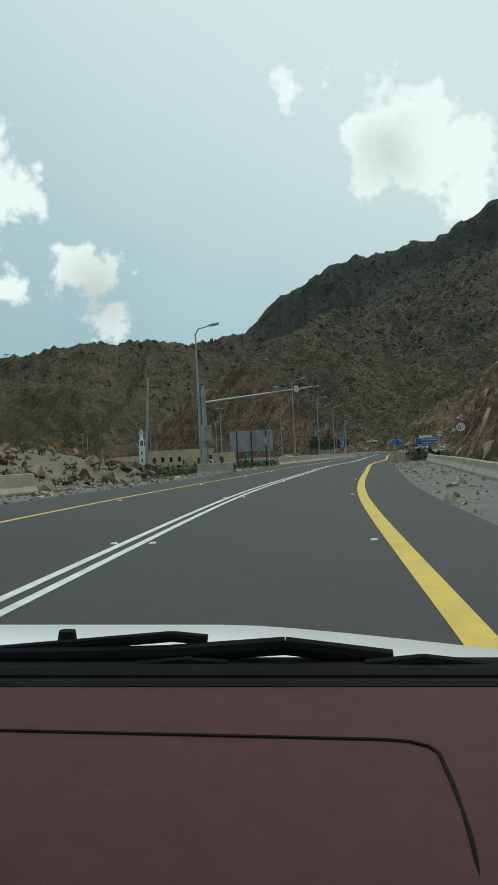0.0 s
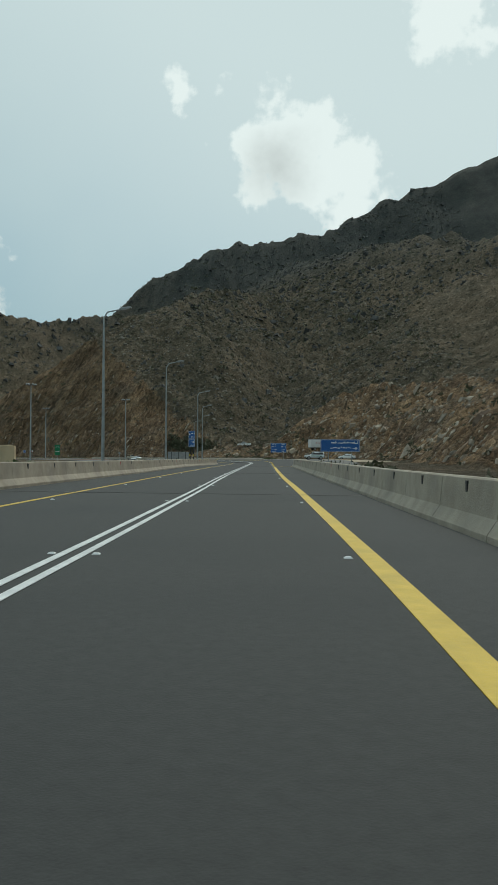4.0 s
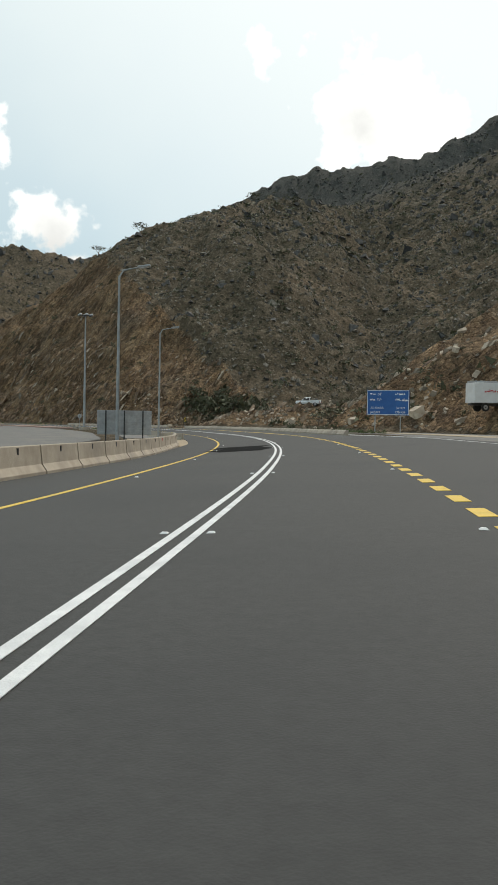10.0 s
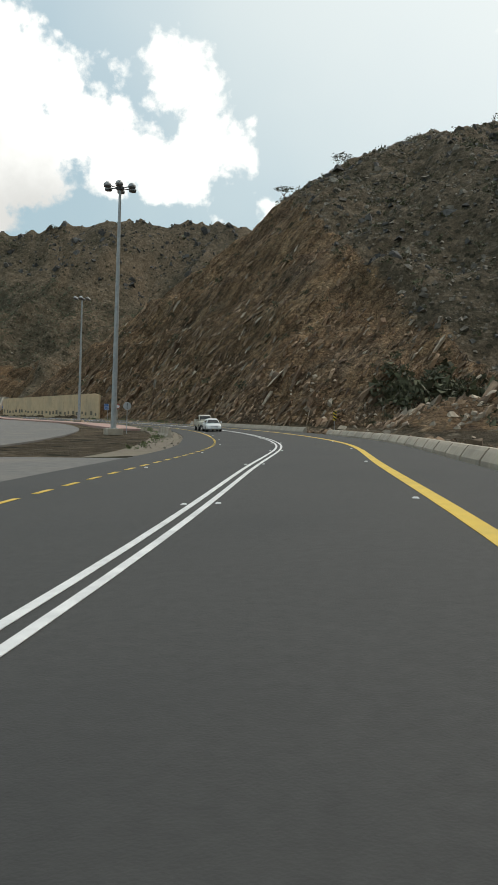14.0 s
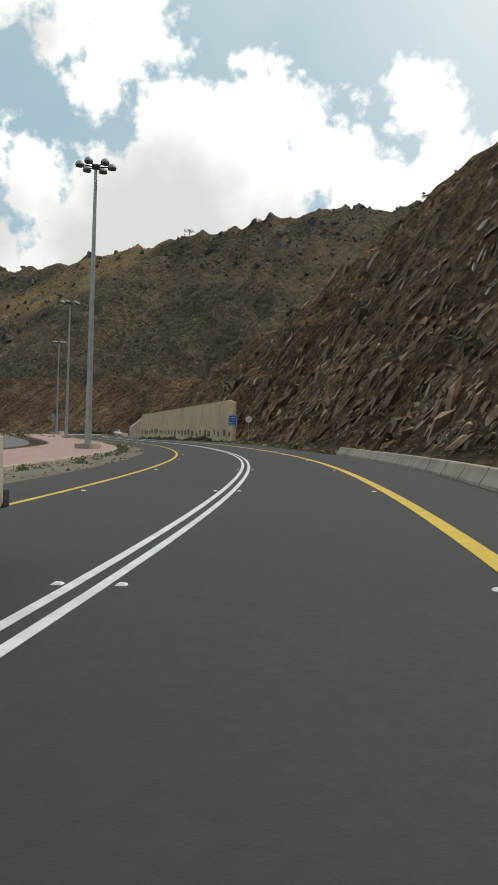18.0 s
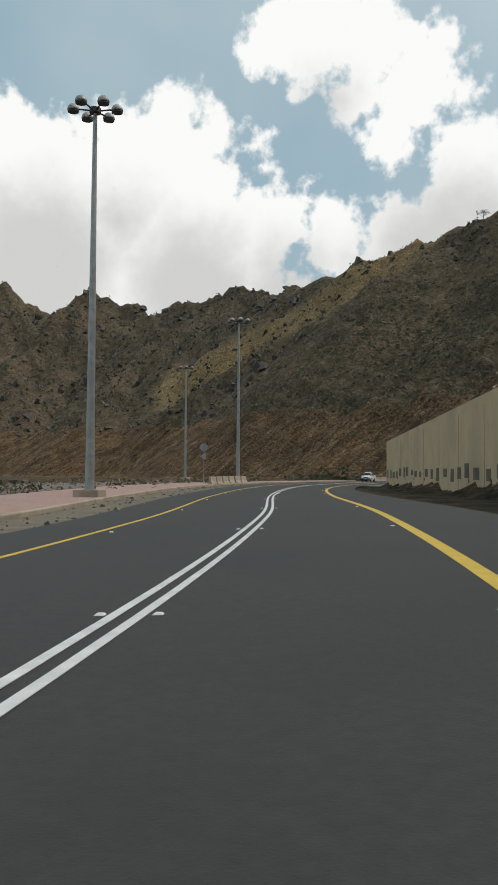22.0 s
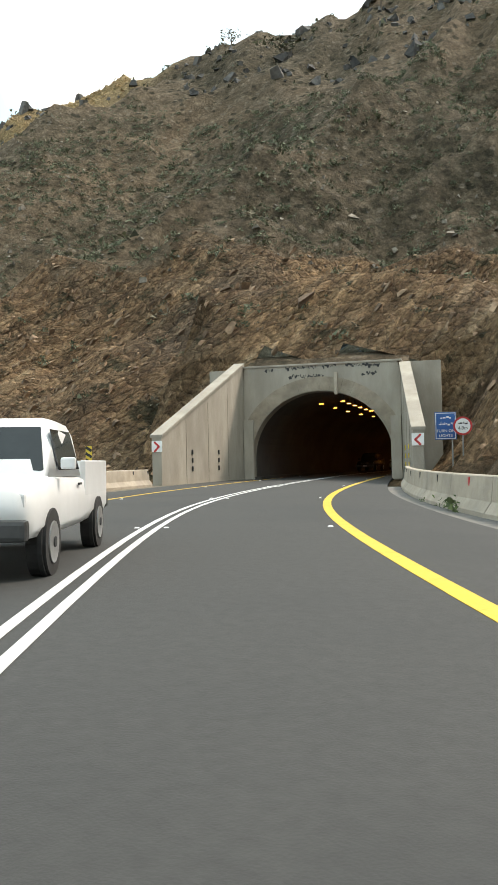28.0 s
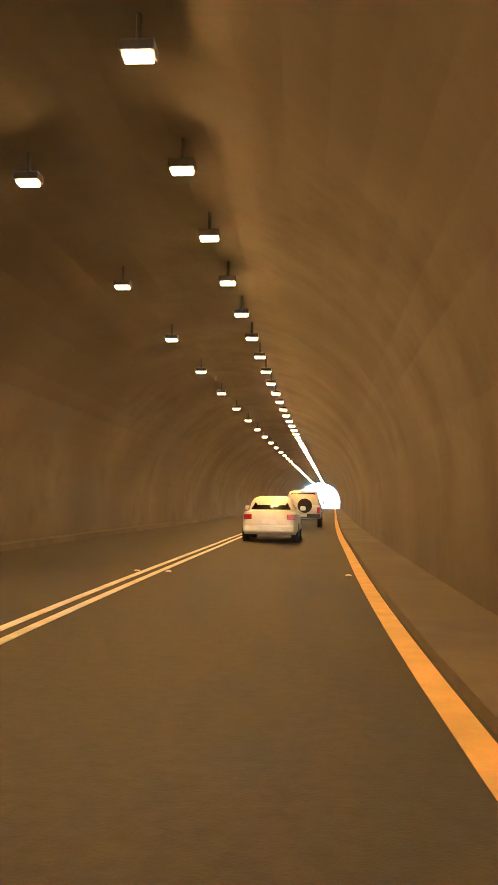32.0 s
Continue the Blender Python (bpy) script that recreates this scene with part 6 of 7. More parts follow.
car(facing(36.0, 290.0, 92, 0.0), "car_white", "suv", "white off-road patrol car with a green stripe, parked on the sand")
car(facing(47.0, 305.0, 75, 0.0), "car_white", "sedan", "white sedan parked beside the side road")
car(Matrix.Translation((26.6, 405.0, height_at(26.6, 405.0))) @ Matrix.Rotation(radians(75), 4, "Z"), "car_white", "pickup", "white pickup parked on rough ground at the slope's foot")
car(on_lane(18.0, -2.0, 180), "car_white", "sedan", "white saloon in the oncoming lane")
car(on_lane(18.24, -2.15, 180), "car_beige", "pickup", "beige off-road pickup in the oncoming lane")
car(on_lane(28.45, -1.3, 180), "car_white", "pickup", "white pickup in the oncoming lane before the tunnel")
car(standing(31.98, -2.0, 180), "car_cream", "sedan", "cream sedan in the oncoming lane inside the tunnel")
car(standing(31.46, -2.0, 180), "car_black", "suv", "black off-road car in the oncoming lane inside the tunnel")
car(standing(33.1, 1.35), "car_white", "sedan", "white sedan driving ahead in the tunnel", "cars queueing in the tunnel")
car(standing(33.75, 1.9), "car_white", "suv", "white off-road car ahead in the tunnel", "cars queueing in the tunnel")
car(standing(34.6, 1.6), "car_black", "suv", "dark off-road car far ahead in the tunnel", "cars queueing in the tunnel")
car(standing(12.7, -27, 185), "car_white", "sedan", "white sedan on the opposite carriageway", "cars on the opposite carriageway")
car(standing(8.7, -44, 185), "car_white", "sedan", "white sedan on the opposite carriageway", "cars on the opposite carriageway")


def box_truck(m):
    t = thing("box_truck", "white box truck parked at the foot of the rock", "truck", m)
    part("chassis", box((0.9, 6.6, 0.25), (0, 0, 0.75), 0.02), "dark_metal", t)
    cargo = part("cargo_box", box((2.3, 4.6, 2.2), (0, -0.95, 2.0), 0.04), "car_white", t)
    for k in range(10):
        part("roof_bar", box((2.3, 0.05, 0.25), (0, -3.1 + 0.48 * k, 3.2)), "sheet_metal", cargo)
    v, f = loft([cabin_ring(y, a, b, 0.7, z) for y, a, b, z in ((1.45, 1.0, 0.95, 2.3), (2.5, 1.0, 0.92, 2.35), (3.2, 0.98, 0.88, 1.9), (3.3, 0.95, 0.9, 1.3))])
    cab = part("cab", mesh_of("cab", v, f, "car_white", True), None, t)
    for s in (-1, 1):
        pane("side_window", [(s * 1.0, 1.8, 1.55), (s * 1.0, 2.75, 1.55), (s * 0.96, 2.6, 2.05), (s * 0.96, 1.8, 2.05)][::-s], cab)
        for y in (-1.9, 2.3):
            wheel(t, s * 0.92, y, 0.42, 0.26)
        b = bars(0, 2.2, 2.4, 0.4, 0, "red", cargo, 70 + s)
        b.matrix_local = Matrix.Translation((s * 1.157, -0.9, 0)) @ Matrix.Rotation(radians(90 * s), 4, "Z")
    pane("windscreen", [(0.85, 2.72, 2.2), (-0.85, 2.72, 2.2), (-0.88, 3.26, 1.6), (0.88, 3.26, 1.6)], cab)
    return t


box_truck(Matrix.Translation((44.0, 331.0, max(height_at(44, 331), lie(44, 331)))) @ Matrix.Rotation(radians(-78), 4, "Z"))


# ---- the car that carries the camera, standing where the drive begins ----
def host_car():
    # x right, y ahead, z up; the eye sits 1.25 over the base
    m = Matrix.Translation((-0.46, 0.01, -0.092)) @ Matrix.Rotation(radians(4.88), 4, "Z") @ Matrix.Translation((0, 0, 1.25)) @ Matrix.Rotation(radians(2.96), 4, "Y") @ Matrix.Translation((0, 0, -1.25))
    t = thing("host_car", "white car with a maroon dashboard and black wipers", "car", m)
    X0, X1 = -1.30, 0.56
    bon = []
    for y, z in ((1.13, 0.90), (1.16, 0.955), (1.22, 0.962), (1.35, 0.956), (1.5, 0.939), (1.65, 0.908), (1.85, 0.85), (2.1, 0.74)):
        ring = []
        for k in range(25):
            x = X0 + (X1 - X0) * k / 24
            drop = 0.113 * math.sqrt(max(0.0, x + 0.06) ** 2 + 0.02) - 0.016 + 0.10 * max(0.0, -0.75 - x)
            ring.append((x, y, z - max(0.0, drop)))
        ring += [(x, y - 0.01, z - 0.3) for x, y, z in ring[::-1]]
        bon.append(ring)
    v, f = loft(bon)
    bonnet = part("bonnet", mesh_of("bonnet", v, f, "car_white", True), None, t, "white painted bonnet")
    noz = rod((-0.28, 1.24, 0.945), (-0.28, 1.24, 0.984), 0.018, 0.013, 12)
    part("washer_nozzle", noz, "matt_black", bonnet, "black washer nozzle")
    part("cowl", box((1.95, 0.10, 0.075), (-0.40, 1.12, 0.928), 0.02), "matt_black", t, "black plastic cowl under the windscreen")
    part("screen_seal", box((1.95, 0.05, 0.05), (-0.40, 1.07, 0.932), 0.015), "matt_black", t)
    arms = (((-0.95, 1.15, 0.962), (-0.36, 1.15, 0.974), (-0.11, 1.15, 0.995), (-0.06, 1.15, 0.990), 0.008),
            ((-0.42, 1.14, 0.966), (-0.12, 1.14, 0.972), (0.05, 1.14, 0.984), (0.20, 1.14, 0.966), 0.013),
            ((0.16, 1.12, 0.960), (0.24, 1.12, 0.968), (0.36, 1.12, 0.955), (0.52, 1.12, 0.950), 0.010))
    for *run, r in arms:
        bm = None
        for a, b in zip(run, run[1:]):
            bm = rod(a, b, r, r, 8, bm)
        w = part("wiper", bm, "matt_black", t, "black wiper arm")
        bl = None
        for a, b in zip(run, run[1:]):
            bl = rod(Vector(a) + Vector((0.03, -0.03, -0.028)), Vector(b) + Vector((0.03, -0.03, -0.026)), 0.006, 0.006, 6, bl)
        part("wiper_blade", bl, "matt_black", w, "thin black rubber blade")
    dash = [(1.05, 0.70), (1.055, 0.94), (1.045, 0.953), (1.0, 0.957), (0.90, 0.957), (0.82, 0.953), (0.70, 0.946), (0.60, 0.932), (0.50, 0.905), (0.42, 0.86), (0.38, 0.78), (0.38, 0.60), (1.05, 0.60)]
    v, f = loft([[(x, y, z) for y, z in dash] for x in np.linspace(X0 - 0.05, X1 + 0.05, 12)])
    d = part("dashboard", mesh_of("dashboard", v, f, "dash", True), None, t, "maroon vinyl dashboard")
    seam, run = None, [(-1.2, 0.875), (-0.3, 0.872), (0.14, 0.846), (0.165, 0.841), (0.183, 0.829), (0.190, 0.812), (0.187, 0.745), (0.180, 0.660), (0.166, 0.555)]
    for (xa, ya), (xb, yb) in zip(run, run[1:]):
        za, zb = [float(np.interp(q, [p[0] for p in dash[9:1:-1]], [p[1] for p in dash[9:1:-1]])) for q in (ya, yb)]
        seam = rod((xa, ya, za + 0.0005), (xb, yb, zb + 0.0005), 0.0022, 0.0022, 6, seam)
    part("lid_seam", seam, "matt_black", d, "dark seam of the airbag lid")
    return t


host_car()


# ---- stones, scrub and trees ----
def island_random(m, amount):
    """Lets each loose piece of a joined mesh have a shade of its own."""
    n, l = m.node_tree.nodes, m.node_tree.links
    b = n["Principled BSDF"]
    src = b.inputs["Base Color"].links[0].from_socket
    geo = n.new("ShaderNodeNewGeometry")
    mr = n.new("ShaderNodeMapRange")
    mr.inputs[3].default_value, mr.inputs[4].default_value = 1 - amount, 1 + amount
    hs = n.new("ShaderNodeHueSaturation")
    l.new(geo.outputs["Random Per Island"], mr.inputs[0])
    l.new(mr.outputs[0], hs.inputs["Value"])
    l.new(src, hs.inputs["Color"])
    l.new(hs.outputs[0], b.inputs["Base Color"])


for key in ("rock", "pale_rock", "grey_rock", "dark_rock"):
    island_random(M[key], 0.55)
for key in ("sage", "leaf", "dry", "grass", "straw"):
    island_random(M[key], 0.45)
RNG = np.random.RandomState(11)
_H2, _C2, _B2 = _h.reshape(NY, NX), _cut.reshape(NY, NX), bank_rise(_u, _off).reshape(NY, NX)


def land(x, y):
    i = np.clip(np.searchsorted(GX, x) - 1, 0, NX - 2)
    j = np.clip(np.searchsorted(GY, y) - 1, 0, NY - 2)
    fx, fy = (x - GX[i]) / (GX[i + 1] - GX[i]), (y - GY[j]) / (GY[j + 1] - GY[j])
    mixer = lambda g: (g[j, i] * (1 - fx) + g[j, i + 1] * fx) * (1 - fy) + (g[j + 1, i] * (1 - fx) + g[j + 1, i + 1] * fx) * fy
    return mixer(_H2), mixer(_C2), mixer(_B2)


def picks(n, box4, keep):
    """n points in the box (x0, x1, y0, y1) for which keep(z, cut, x, y) gives a high chance."""
    xs, ys, zs, got = [], [], [], 0
    for _ in range(60):
        x, y = RNG.uniform(box4[0], box4[1], 4000), RNG.uniform(box4[2], box4[3], 4000)
        z, c, rise = land(x, y)
        ok = RNG.uniform(0, 1, 4000) < keep(z - rise, c, x, y)
        xs.append(x[ok]), ys.append(y[ok]), zs.append(z[ok])
        got += ok.sum()
        if got >= n:
            break
    return np.concatenate(xs)[:n], np.concatenate(ys)[:n], np.concatenate(zs)[:n]


CUBE = np.array([(x, y, z) for x in (-1, 1) for y in (-1, 1) for z in (-1, 1)], float)
CUBE_F = np.array([(0, 1, 3, 2), (4, 6, 7, 5), (0, 4, 5, 1), (2, 3, 7, 6), (0, 2, 6, 4), (1, 5, 7, 3)])


def turns(rz, rx, ry):
    cz, sz, cx, sx, cy, sy = np.cos(rz), np.sin(rz), np.cos(rx), np.sin(rx), np.cos(ry), np.sin(ry)
    o, i = np.zeros_like(rz), np.ones_like(rz)
    a = np.stack([cz, -sz, o, sz, cz, o, o, o, i], -1).reshape(-1, 3, 3)
    b = np.stack([i, o, o, o, cx, -sx, o, sx, cx], -1).reshape(-1, 3, 3)
    c = np.stack([cy, o, sy, o, i, o, -sy, o, cy], -1).reshape(-1, 3, 3)
    return a @ b @ c


def shards(name, x, y, z, size, shape, lean, mat, label, jitter=0.45, sink=0.25):
    """Angular stones, each a broken block of its own, joined as one stuff object. lean: bearing and tilt of the bedding, or None."""
    n = len(x)
    v = CUBE[None] * (1 + RNG.uniform(-jitter, jitter, (n, 8, 3)))
    v[:, 1::2, :2] *= RNG.uniform(0.25, 0.95, (n, 1, 2))
    v = v * np.array(shape)[None, None] * size[:, None, None] * RNG.uniform(0.7, 1.3, (n, 1, 3))
    if lean is None:
        r = turns(RNG.uniform(0, 6.28, n), RNG.uniform(-0.6, 0.6, n), RNG.uniform(-0.6, 0.6, n))
    elif lean == "bed":
        r = np.array([DIP, STRIKE, ACROSS]).T[None] @ turns(RNG.normal(0, 0.3, n), RNG.normal(0, 0.2, n), RNG.normal(0, 0.2, n))
    else:
        r = turns(np.radians(lean[0]) + RNG.uniform(-0.3, 0.3, n), np.radians(lean[1]) + RNG.uniform(-0.25, 0.25, n), RNG.uniform(-0.25, 0.25, n))
    v = np.einsum("nij,nkj->nki", r, v) + np.stack([x, y, z + size * shape[2] * sink], -1)[:, None]
    f = (CUBE_F[None] + 8 * np.arange(n)[:, None, None]).reshape(-1, 4)
    me = mesh_of(name, v.reshape(-1, 3).tolist(), f.tolist(), mat)
    return tagged(new(name, me), label, "rocks", kind="stuff")


def tufts(name, x, y, z, size, mat, label, leaves=16, flat=0.6, leaf=0.28):
    """Low scrub: each tuft a loose heap of small leaf clumps with gaps, joined as one stuff object."""
    n = len(x)
    d = RNG.normal(0, 1, (n, leaves, 3))
    d /= np.linalg.norm(d, axis=2)[..., None]
    d[..., 2] = np.abs(d[..., 2]) * flat * 1.5
    c = d * RNG.uniform(0.35, 1.0, (n, leaves, 1)) * size[:, None, None] + np.stack([x, y, z], -1)[:, None]
    a = RNG.normal(0, 1, (n, leaves, 3, 3)) * (leaf * size)[:, None, None, None]
    v = (c[:, :, None] + a).reshape(-1, 3)
    f = np.arange(len(v)).reshape(-1, 3)
    me = mesh_of(name, v.tolist(), f.tolist(), mat)
    return tagged(new(name, me), label, "scrub", kind="stuff")


# broken bedding on the cut faces along the bend and over the tunnel
def clear(x, y):
    """Keeps stones off the road and out of the tunnel."""
    u, off = station_of(x, y)
    return ((np.abs(off) > 9) & (u < PORTAL - 0.2)) | ((np.abs(off) > 10.5) | (u > PORTAL + 0.6)) & (u >= PORTAL - 0.2)


x, y, z = picks(11000, (-110, 70, 400, 620), lambda z, c, x, y: (c > 0.3) * (z > 0.5) * (z < 60) * np.clip(1.1 - z / 14, 0.12, 1))
shards("bedded_rock", x, y, z, RNG.gamma(1.3, 0.11, len(x)) + 0.06, (1.2, 1.0, 0.28), "bed", "rock", "steeply bedded brown rock slabs of the road cut", sink=-0.6)
for name, mat, n, box4, low in (("rock_slabs", "rock", 1500, (-110, 70, 400, 620), 0.5), ("pale_slabs", "pale_rock", 500, (-110, 70, 400, 620), 0.5), ("outcrop_slabs", "rock", 900, (12, 120, 30, 415), 0.6)):
    x, y, z = picks(n, box4, lambda z, c, x, y: (c > 0.4) * (z > low) * (z < 55) * np.clip(1.2 - z / 40, 0.2, 1))
    shards(name, x, y, z, RNG.gamma(2.0, 0.16, n)[:len(x)] + 0.22, (1.7, 0.9, 0.24), "bed", mat, "long tilted slabs of bedded rock standing out of the cut", jitter=0.35, sink=-1.5)
x, y, z = picks(15000, (-330, -110, 560, 720), lambda z, c, x, y: (c > 0.2) * (z > 0.5) * (z < 60) * 0.9 * ((z > 9) | clear(x, y)))
shards("tunnel_rock", x, y, z, RNG.gamma(1.2, 0.065, len(x)) + 0.04, (1.2, 1.0, 0.45), "bed", "rock", "broken ochre and brown rock above the tunnel", sink=-0.1)
x, y, z = picks(5000, (8, 90, 0, 420), lambda z, c, x, y: (c > 0.2) * (z > 0.4) * 0.9)
shards("roadside_rock", x, y, z, RNG.gamma(1.5, 0.14, len(x)) + 0.08, (1.2, 1.0, 0.4), "bed", "pale_rock", "pale broken rock of the cutting beside the road", sink=0.0)
# scree on the open slopes, coarser with distance
x, y, z = picks(30000, (-330, 140, 380, 720), lambda z, c, x, y: (z > 2) * 0.8 * (c < 0.7) * ((z > 9) | clear(x, y)))
near = (x < -110) & (y > 600) & (y < 740)
shards("scree", x, y, z, (RNG.gamma(1.5, 0.11, len(x)) + 0.08) * np.where(near, 0.5, 1.0), (1.0, 1.0, 0.7), None, "grey_rock", "loose stones scattered over the hillside", sink=0.1)
x, y, z = picks(20000, (-720, 330, 600, 1120), lambda z, c, x, y: (z > 20) * 0.7 * ((x < -345) | (x > -100) | (y > 745)))
shards("far_crags", x, y, z, RNG.gamma(1.5, 0.26, len(x)) + 0.22, (1.0, 1.0, 0.9), None, "dark_rock", "dark crags and boulders of the far ridges", sink=0.1)
x, y, z = picks(2600, (-110, 150, 470, 800), lambda z, c, x, y: (z > 8) * 0.7 * (c < 0.8))
shards("hill_boulders", x, y, z, RNG.gamma(1.6, 0.18, len(x)) + 0.2, (1.0, 1.0, 0.8), None, "dark_rock", "weathered boulders standing out of the hillside", sink=0.1)
x, y, z = picks(800, (-20, 60, 300, 520), lambda z, c, x, y: (z > 0.1) * (z < 10) * 0.8)
shards("pale_boulders", x, y, z, RNG.gamma(1.5, 0.10, len(x)) + 0.07, (1.0, 1.1, 0.8), None, "pale_rock", "pale boulders tumbled at the foot of the slope", sink=0.2)
# scrub
x, y, z = picks(12000, (-330, 140, 380, 720), lambda z, c, x, y: (z > 0.6) * np.where(c > 0.5, 0.10, 0.7) * ((z > 9) | clear(x, y)))
tufts("hill_scrub", x, y, z, RNG.gamma(2.0, 0.17, len(x)) + 0.15, "leaf", "dusty olive scrub on the hillside", 22, leaf=0.18)
x, y, z = picks(2600, (-110, 150, 470, 800), lambda z, c, x, y: (z > 6) * np.where(c > 0.5, 0.2, 0.7))
tufts("thorn_scrub", x, y, z, RNG.gamma(2.2, 0.32, len(x)) + 0.4, "leaf", "rounded dark thorn bushes dotted over the hill", 34, leaf=0.16)
x, y, z = picks(9000, (-330, 140, 380, 720), lambda z, c, x, y: (z > 0.4) * np.where(c > 0.5, 0.3, 0.6) * ((z > 9) | clear(x, y)))
tufts("dry_scrub", x, y, z, RNG.gamma(2.0, 0.15, len(x)) + 0.12, "dry", "dry straw-coloured scrub on the slopes", 20, leaf=0.18)
x, y, z = picks(12000, (-720, 330, 600, 1120), lambda z, c, x, y: (z > 20) * 0.7 * ((x < -345) | (x > -100) | (y > 745)))
tufts("far_scrub", x, y, z, RNG.gamma(2.0, 0.36, len(x)) + 0.35, "leaf", "dark scrub dotted over the far ridges", 9)
x, y, z = picks(700, (12, 80, 20, 400), lambda z, c, x, y: (z > 0.2) * 0.5)
tufts("roadside_scrub", x, y, z, RNG.gamma(2.0, 0.22, len(x)) + 0.15, "leaf", "dusty green bushes beside the cutting")
gx, gy = RNG.uniform(-4, 18, 260), RNG.normal(465, 2.5, 260)
gz, _, _ = land(gx, gy)
tufts("green_bushes", gx, gy, gz, RNG.gamma(2.5, 0.3, 260) + 0.35, "leaf", "dense green bushes at the foot of the hill", 40, leaf=0.2)
gx, gy = RNG.uniform(-310, -140, 9000), RNG.uniform(640, 735, 9000)
gz, gc, _ = land(gx, gy)
ok = (gz > 10) & (RNG.uniform(0, 1, 9000) < np.where(gc > 0.4, 0.12, 0.95))
gx, gy, gz = gx[ok], gy[ok], gz[ok]
tufts("slope_scrub", gx, gy, gz, RNG.gamma(2.5, 0.15, len(gx)) + 0.2, "sage", "grey-green scrub on the slope above the tunnel", 40, leaf=0.16)
# straw tufts imitating sunlight on the long spur that runs down from the ridge
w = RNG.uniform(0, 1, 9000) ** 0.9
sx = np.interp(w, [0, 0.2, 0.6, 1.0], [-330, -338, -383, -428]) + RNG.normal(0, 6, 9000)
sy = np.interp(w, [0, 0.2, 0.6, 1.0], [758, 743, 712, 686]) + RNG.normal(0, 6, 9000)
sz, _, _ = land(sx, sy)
tufts("sunlit_spur", sx, sy, sz, RNG.gamma(2.0, 0.14, 9000) + 0.14, "straw", "straw tufts standing in for sunlight on the long spur", 8)


def by_road(n, u0, u1, lo, hi):
    u = RNG.uniform(u0, u1, n)
    o = RNG.uniform(0, 1, n) * (hi - lo) + lo
    p = np.array([tuple(at(a, b)) for a, b in zip(u, o)])
    z, _, _ = land(p[:, 0], p[:, 1])
    return p[:, 0], p[:, 1], np.maximum(z, p[:, 2]) - 0.02


# spoil heap and weeds left of the start
hx, hy = np.meshgrid(np.linspace(-46, -13, 46), np.linspace(22, 84, 70))
hz = np.array([max(0.0, 1.0 - ((a + 27) / 13) ** 2) * max(0.0, 1.0 - ((b - 56) / 27) ** 2) * 3.1 + noise.fractal((a * 0.35, b * 0.35, 2.2), 0.8, 2.1, 4) * 0.5 for a, b in zip(hx.ravel(), hy.ravel())])
edge = np.clip(np.minimum.reduce([hx.ravel() + 46, -13 - hx.ravel(), hy.ravel() - 22, 84 - hy.ravel()]) / 4, 0, 1)
faces = [(j * 46 + i, j * 46 + i + 1, j * 46 + i + 47, j * 46 + i + 46) for j in range(69) for i in range(45)]
structure("spoil_heap", mesh_of("spoil_heap", zip(hx.ravel(), hy.ravel(), hz * edge - 0.25 + 0.05 * edge), faces, "dirt", True), "overgrown heap of earth and rubble beside the road", "heap")
sx, sy = RNG.uniform(-44, -14, 1500), RNG.uniform(24, 82, 1500)
i, j = ((sx + 46) / 33 * 45).astype(int), ((sy - 22) / 62 * 69).astype(int)
sz = (hz * edge - 0.2).reshape(70, 46)[j, i]
shards("rubble", sx[:700], sy[:700], sz[:700], RNG.gamma(2.0, 0.07, 700) + 0.05, (1, 1, 0.7), None, "rock", "brown and pink rubble on the heap")
tufts("heap_weeds", sx[700:], sy[700:], sz[700:], RNG.gamma(2.0, 0.10, 800) + 0.12, "leaf", "green weeds on the rubble heap", 26, leaf=0.18)
for name, n, u0, u1, lo, hi, mat, label, size in (
        ("verge_weeds", 380, 2.7, 4.1, -17, -9.2, "grass", "rough green weeds under the sign board", 0.28), ("creek_bushes", 70, 3.4, 5.0, 7, 10.5, "leaf", "dark green bushes beyond the barrier's end", 0.4),
        ("barrier_bushes", 180, 4.6, 7.9, 8.2, 10.4, "leaf", "low bushes behind the barrier", 0.32), ("sign_grass", 120, 13.2, 14.0, 9.5, 12.5, "grass", "strip of green grass at the sign posts", 0.14),
        ("slope_bushes", 60, 14.4, 16.4, 16, 30, "leaf", "green thorn bushes at the foot of the hill", 0.5), ("kerb_grass", 220, 16.0, 22.6, -8.9, -7.6, "grass", "tufts of grass along the kerb", 0.13),
        ("wall_grass", 160, 20.6, 22.9, 7.0, 9.0, "grass", "grass at the foot of the rock", 0.16), ("portal_grass", 90, 28.8, 30.0, 6.6, 7.6, "grass", "bright grass at the wing wall's foot", 0.15),
        ("portal_bushes", 90, 28.3, 29.7, -16, -9.5, "leaf", "green bushes beside the tunnel's wing wall", 0.7), ("median_weeds", 300, 4, 12, -16, -8.5, "grass", "weeds behind the barrier", 0.3),
        ("heap_foot_weeds", 160, 24.0, 29.0, -30, -12, "dry", "dry weeds beyond the pavement", 0.4)):
    x, y, z = by_road(n, u0, u1, lo, hi)
    tufts(name, x, y, z, RNG.gamma(2.5, size * 0.4, n) + size * 0.4, mat, label, 30, leaf=0.17)
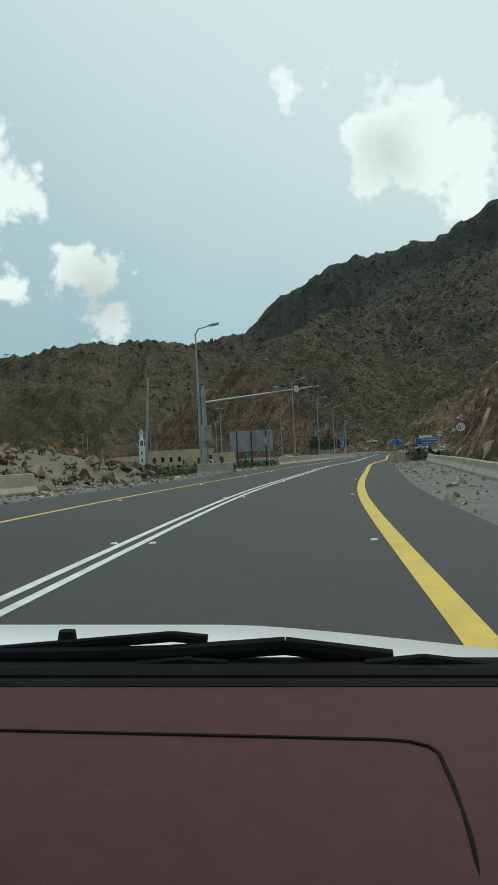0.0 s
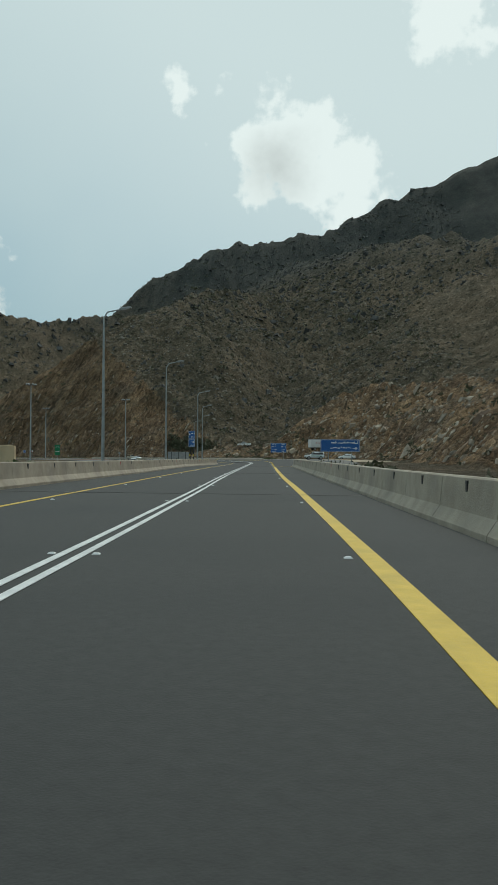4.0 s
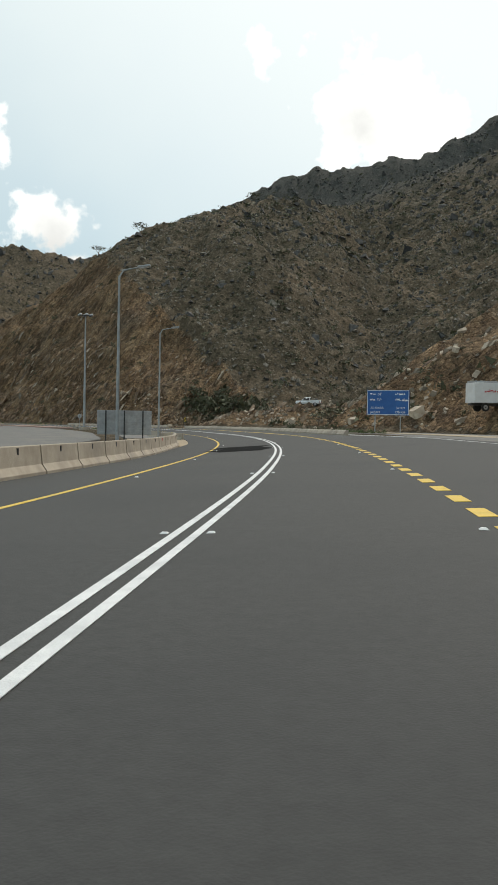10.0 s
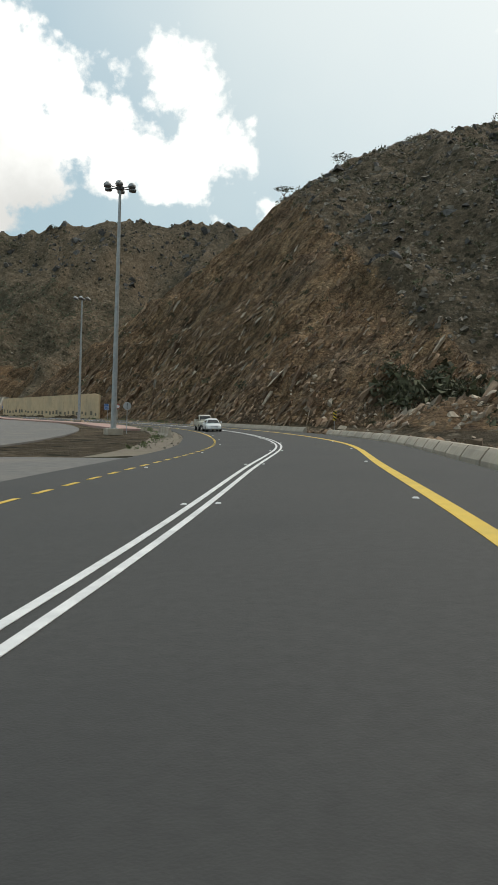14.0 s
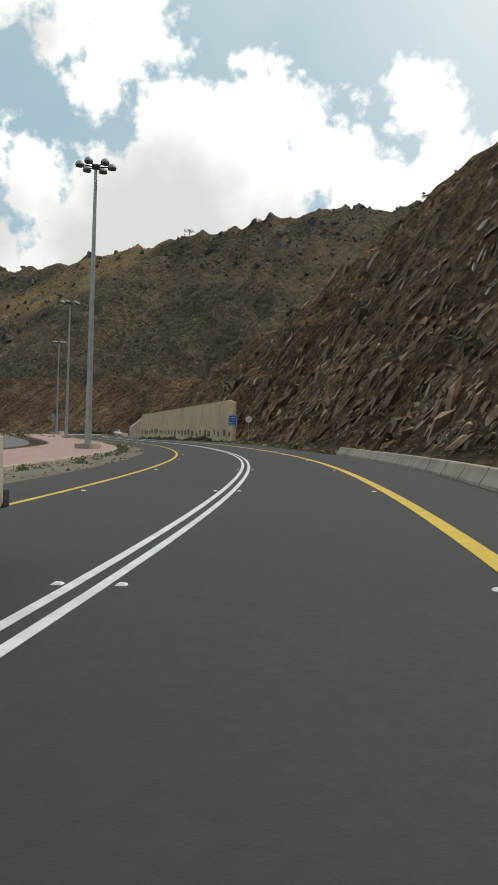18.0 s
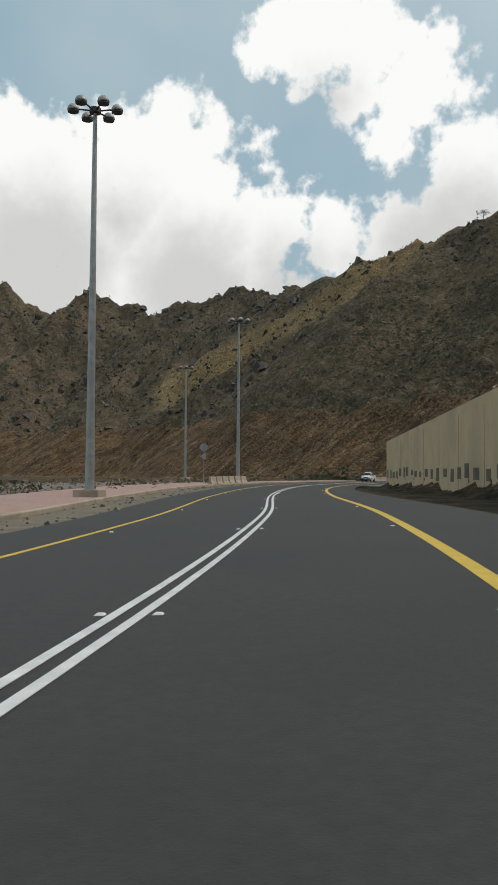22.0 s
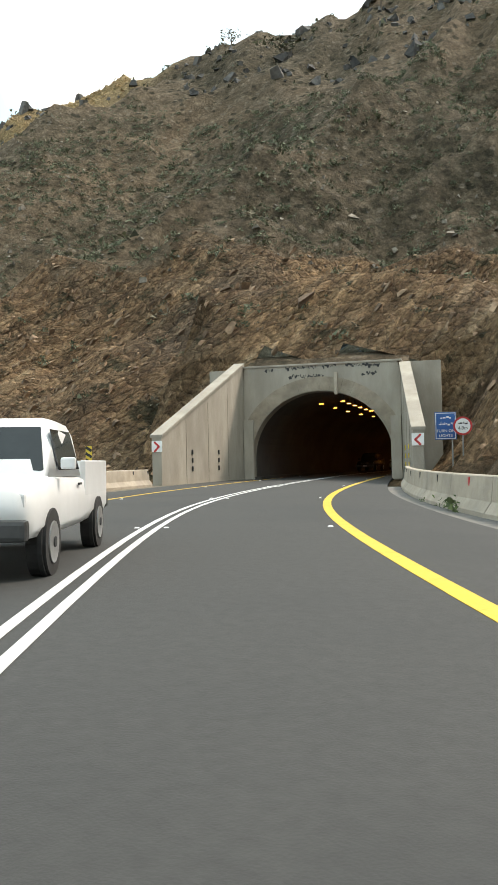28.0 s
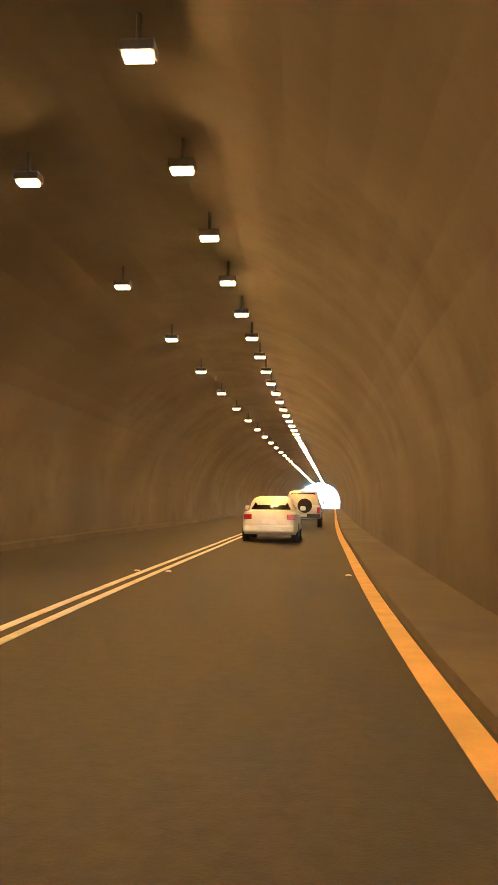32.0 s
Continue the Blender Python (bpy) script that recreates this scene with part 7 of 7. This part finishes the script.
for name, n, u0, u1, lo, hi, mat, label, size in (
        ("verge_gravel", 900, 0.2, 4.0, -10.5, -7.0, "pale_rock", "loose gravel on the verge", 0.05), ("shoulder_gravel", 500, 0.0, 3.3, 5.6, 8.4, "pale_rock", "loose gravel on the shoulder", 0.035),
        ("kerb_gravel", 1200, 16, 29, -8.9, -6.0, "grey_rock", "loose gravel on the dirt verge", 0.028), ("foot_stones", 900, 14.5, 22.6, 7.4, 10, "rock", "fallen stones at the foot of the rock", 0.07),
        ("tunnel_foot_stones", 700, 26.2, 29.4, 10.6, 14, "rock", "fallen stones beside the shoulder", 0.10), ("far_verge_stones", 900, 24.5, 29.6, -34, -11, "rock", "stones on the rough ground beyond the pavement", 0.08)):
    x, y, z = by_road(n, u0, u1, lo, hi)
    shards(name, x, y, z, RNG.gamma(2.0, size * 0.5, n) + size * 0.4, (1, 1, 0.7), None, mat, label)


def thorn_tree(m, tall, seed):
    """A small flat-crowned acacia."""
    rnd = random.Random(seed)
    t = thing("thorn_tree", "small flat-crowned thorn tree on the ridge", "tree", m, "thorn trees on the ridge")
    tr, tips = rod((0, 0, -0.5), (0.15, 0.1, tall * 0.5), 0.16 * tall / 4, 0.1 * tall / 4, 7), []
    for k in range(6):
        a = k * 1.05 + rnd.random()
        tip = (math.cos(a) * tall * 0.42, math.sin(a) * tall * 0.42, tall * rnd.uniform(0.75, 0.95))
        tr = rod((0.15, 0.1, tall * rnd.uniform(0.3, 0.5)), tip, 0.07 * tall / 4, 0.02, 5, tr)
        tips.append(tip)
    part("trunk", tr, "bark", t)
    v, f = [], []
    for tip in tips + [(0, 0, tall)]:
        for _ in range(26):
            c = Vector(tip) + Vector((rnd.gauss(0, 0.16), rnd.gauss(0, 0.16), rnd.gauss(0, 0.06))) * tall
            for _k in range(3):
                v.append(c + Vector((rnd.gauss(0, 1), rnd.gauss(0, 1), rnd.gauss(0, 0.5))) * 0.07 * tall)
            f.append((len(v) - 3, len(v) - 2, len(v) - 1))
    part("crown", mesh_of("crown", v, f, "leaf"), None, t)


for k, (x, y, tall) in enumerate(((-39, 592, 5.5), (-54, 577, 4.5), (9, 645, 5.5), (-4, 628, 3.5), (22, 520, 4.0), (-280, 758, 6.0), (-262, 776, 5.0), (-300, 765, 4.0), (-20, 600, 3.0), (30, 660, 4.0))):
    thorn_tree(Matrix.Translation((x, y, height_at(x, y) - 0.3)), tall, k)
for k, (u, o, tall) in enumerate(((15.3, 20, 3.2), (15.8, 24, 2.8), (16.2, 26, 2.4), (16.6, 19, 2.2), (29.2, -12.5, 3.0), (28.9, -14.5, 2.6))):
    p = at(u, o)
    thorn_tree(Matrix.Translation((p.x, p.y, max(p.z, height_at(p.x, p.y)) - 0.1)), tall, 40 + k)
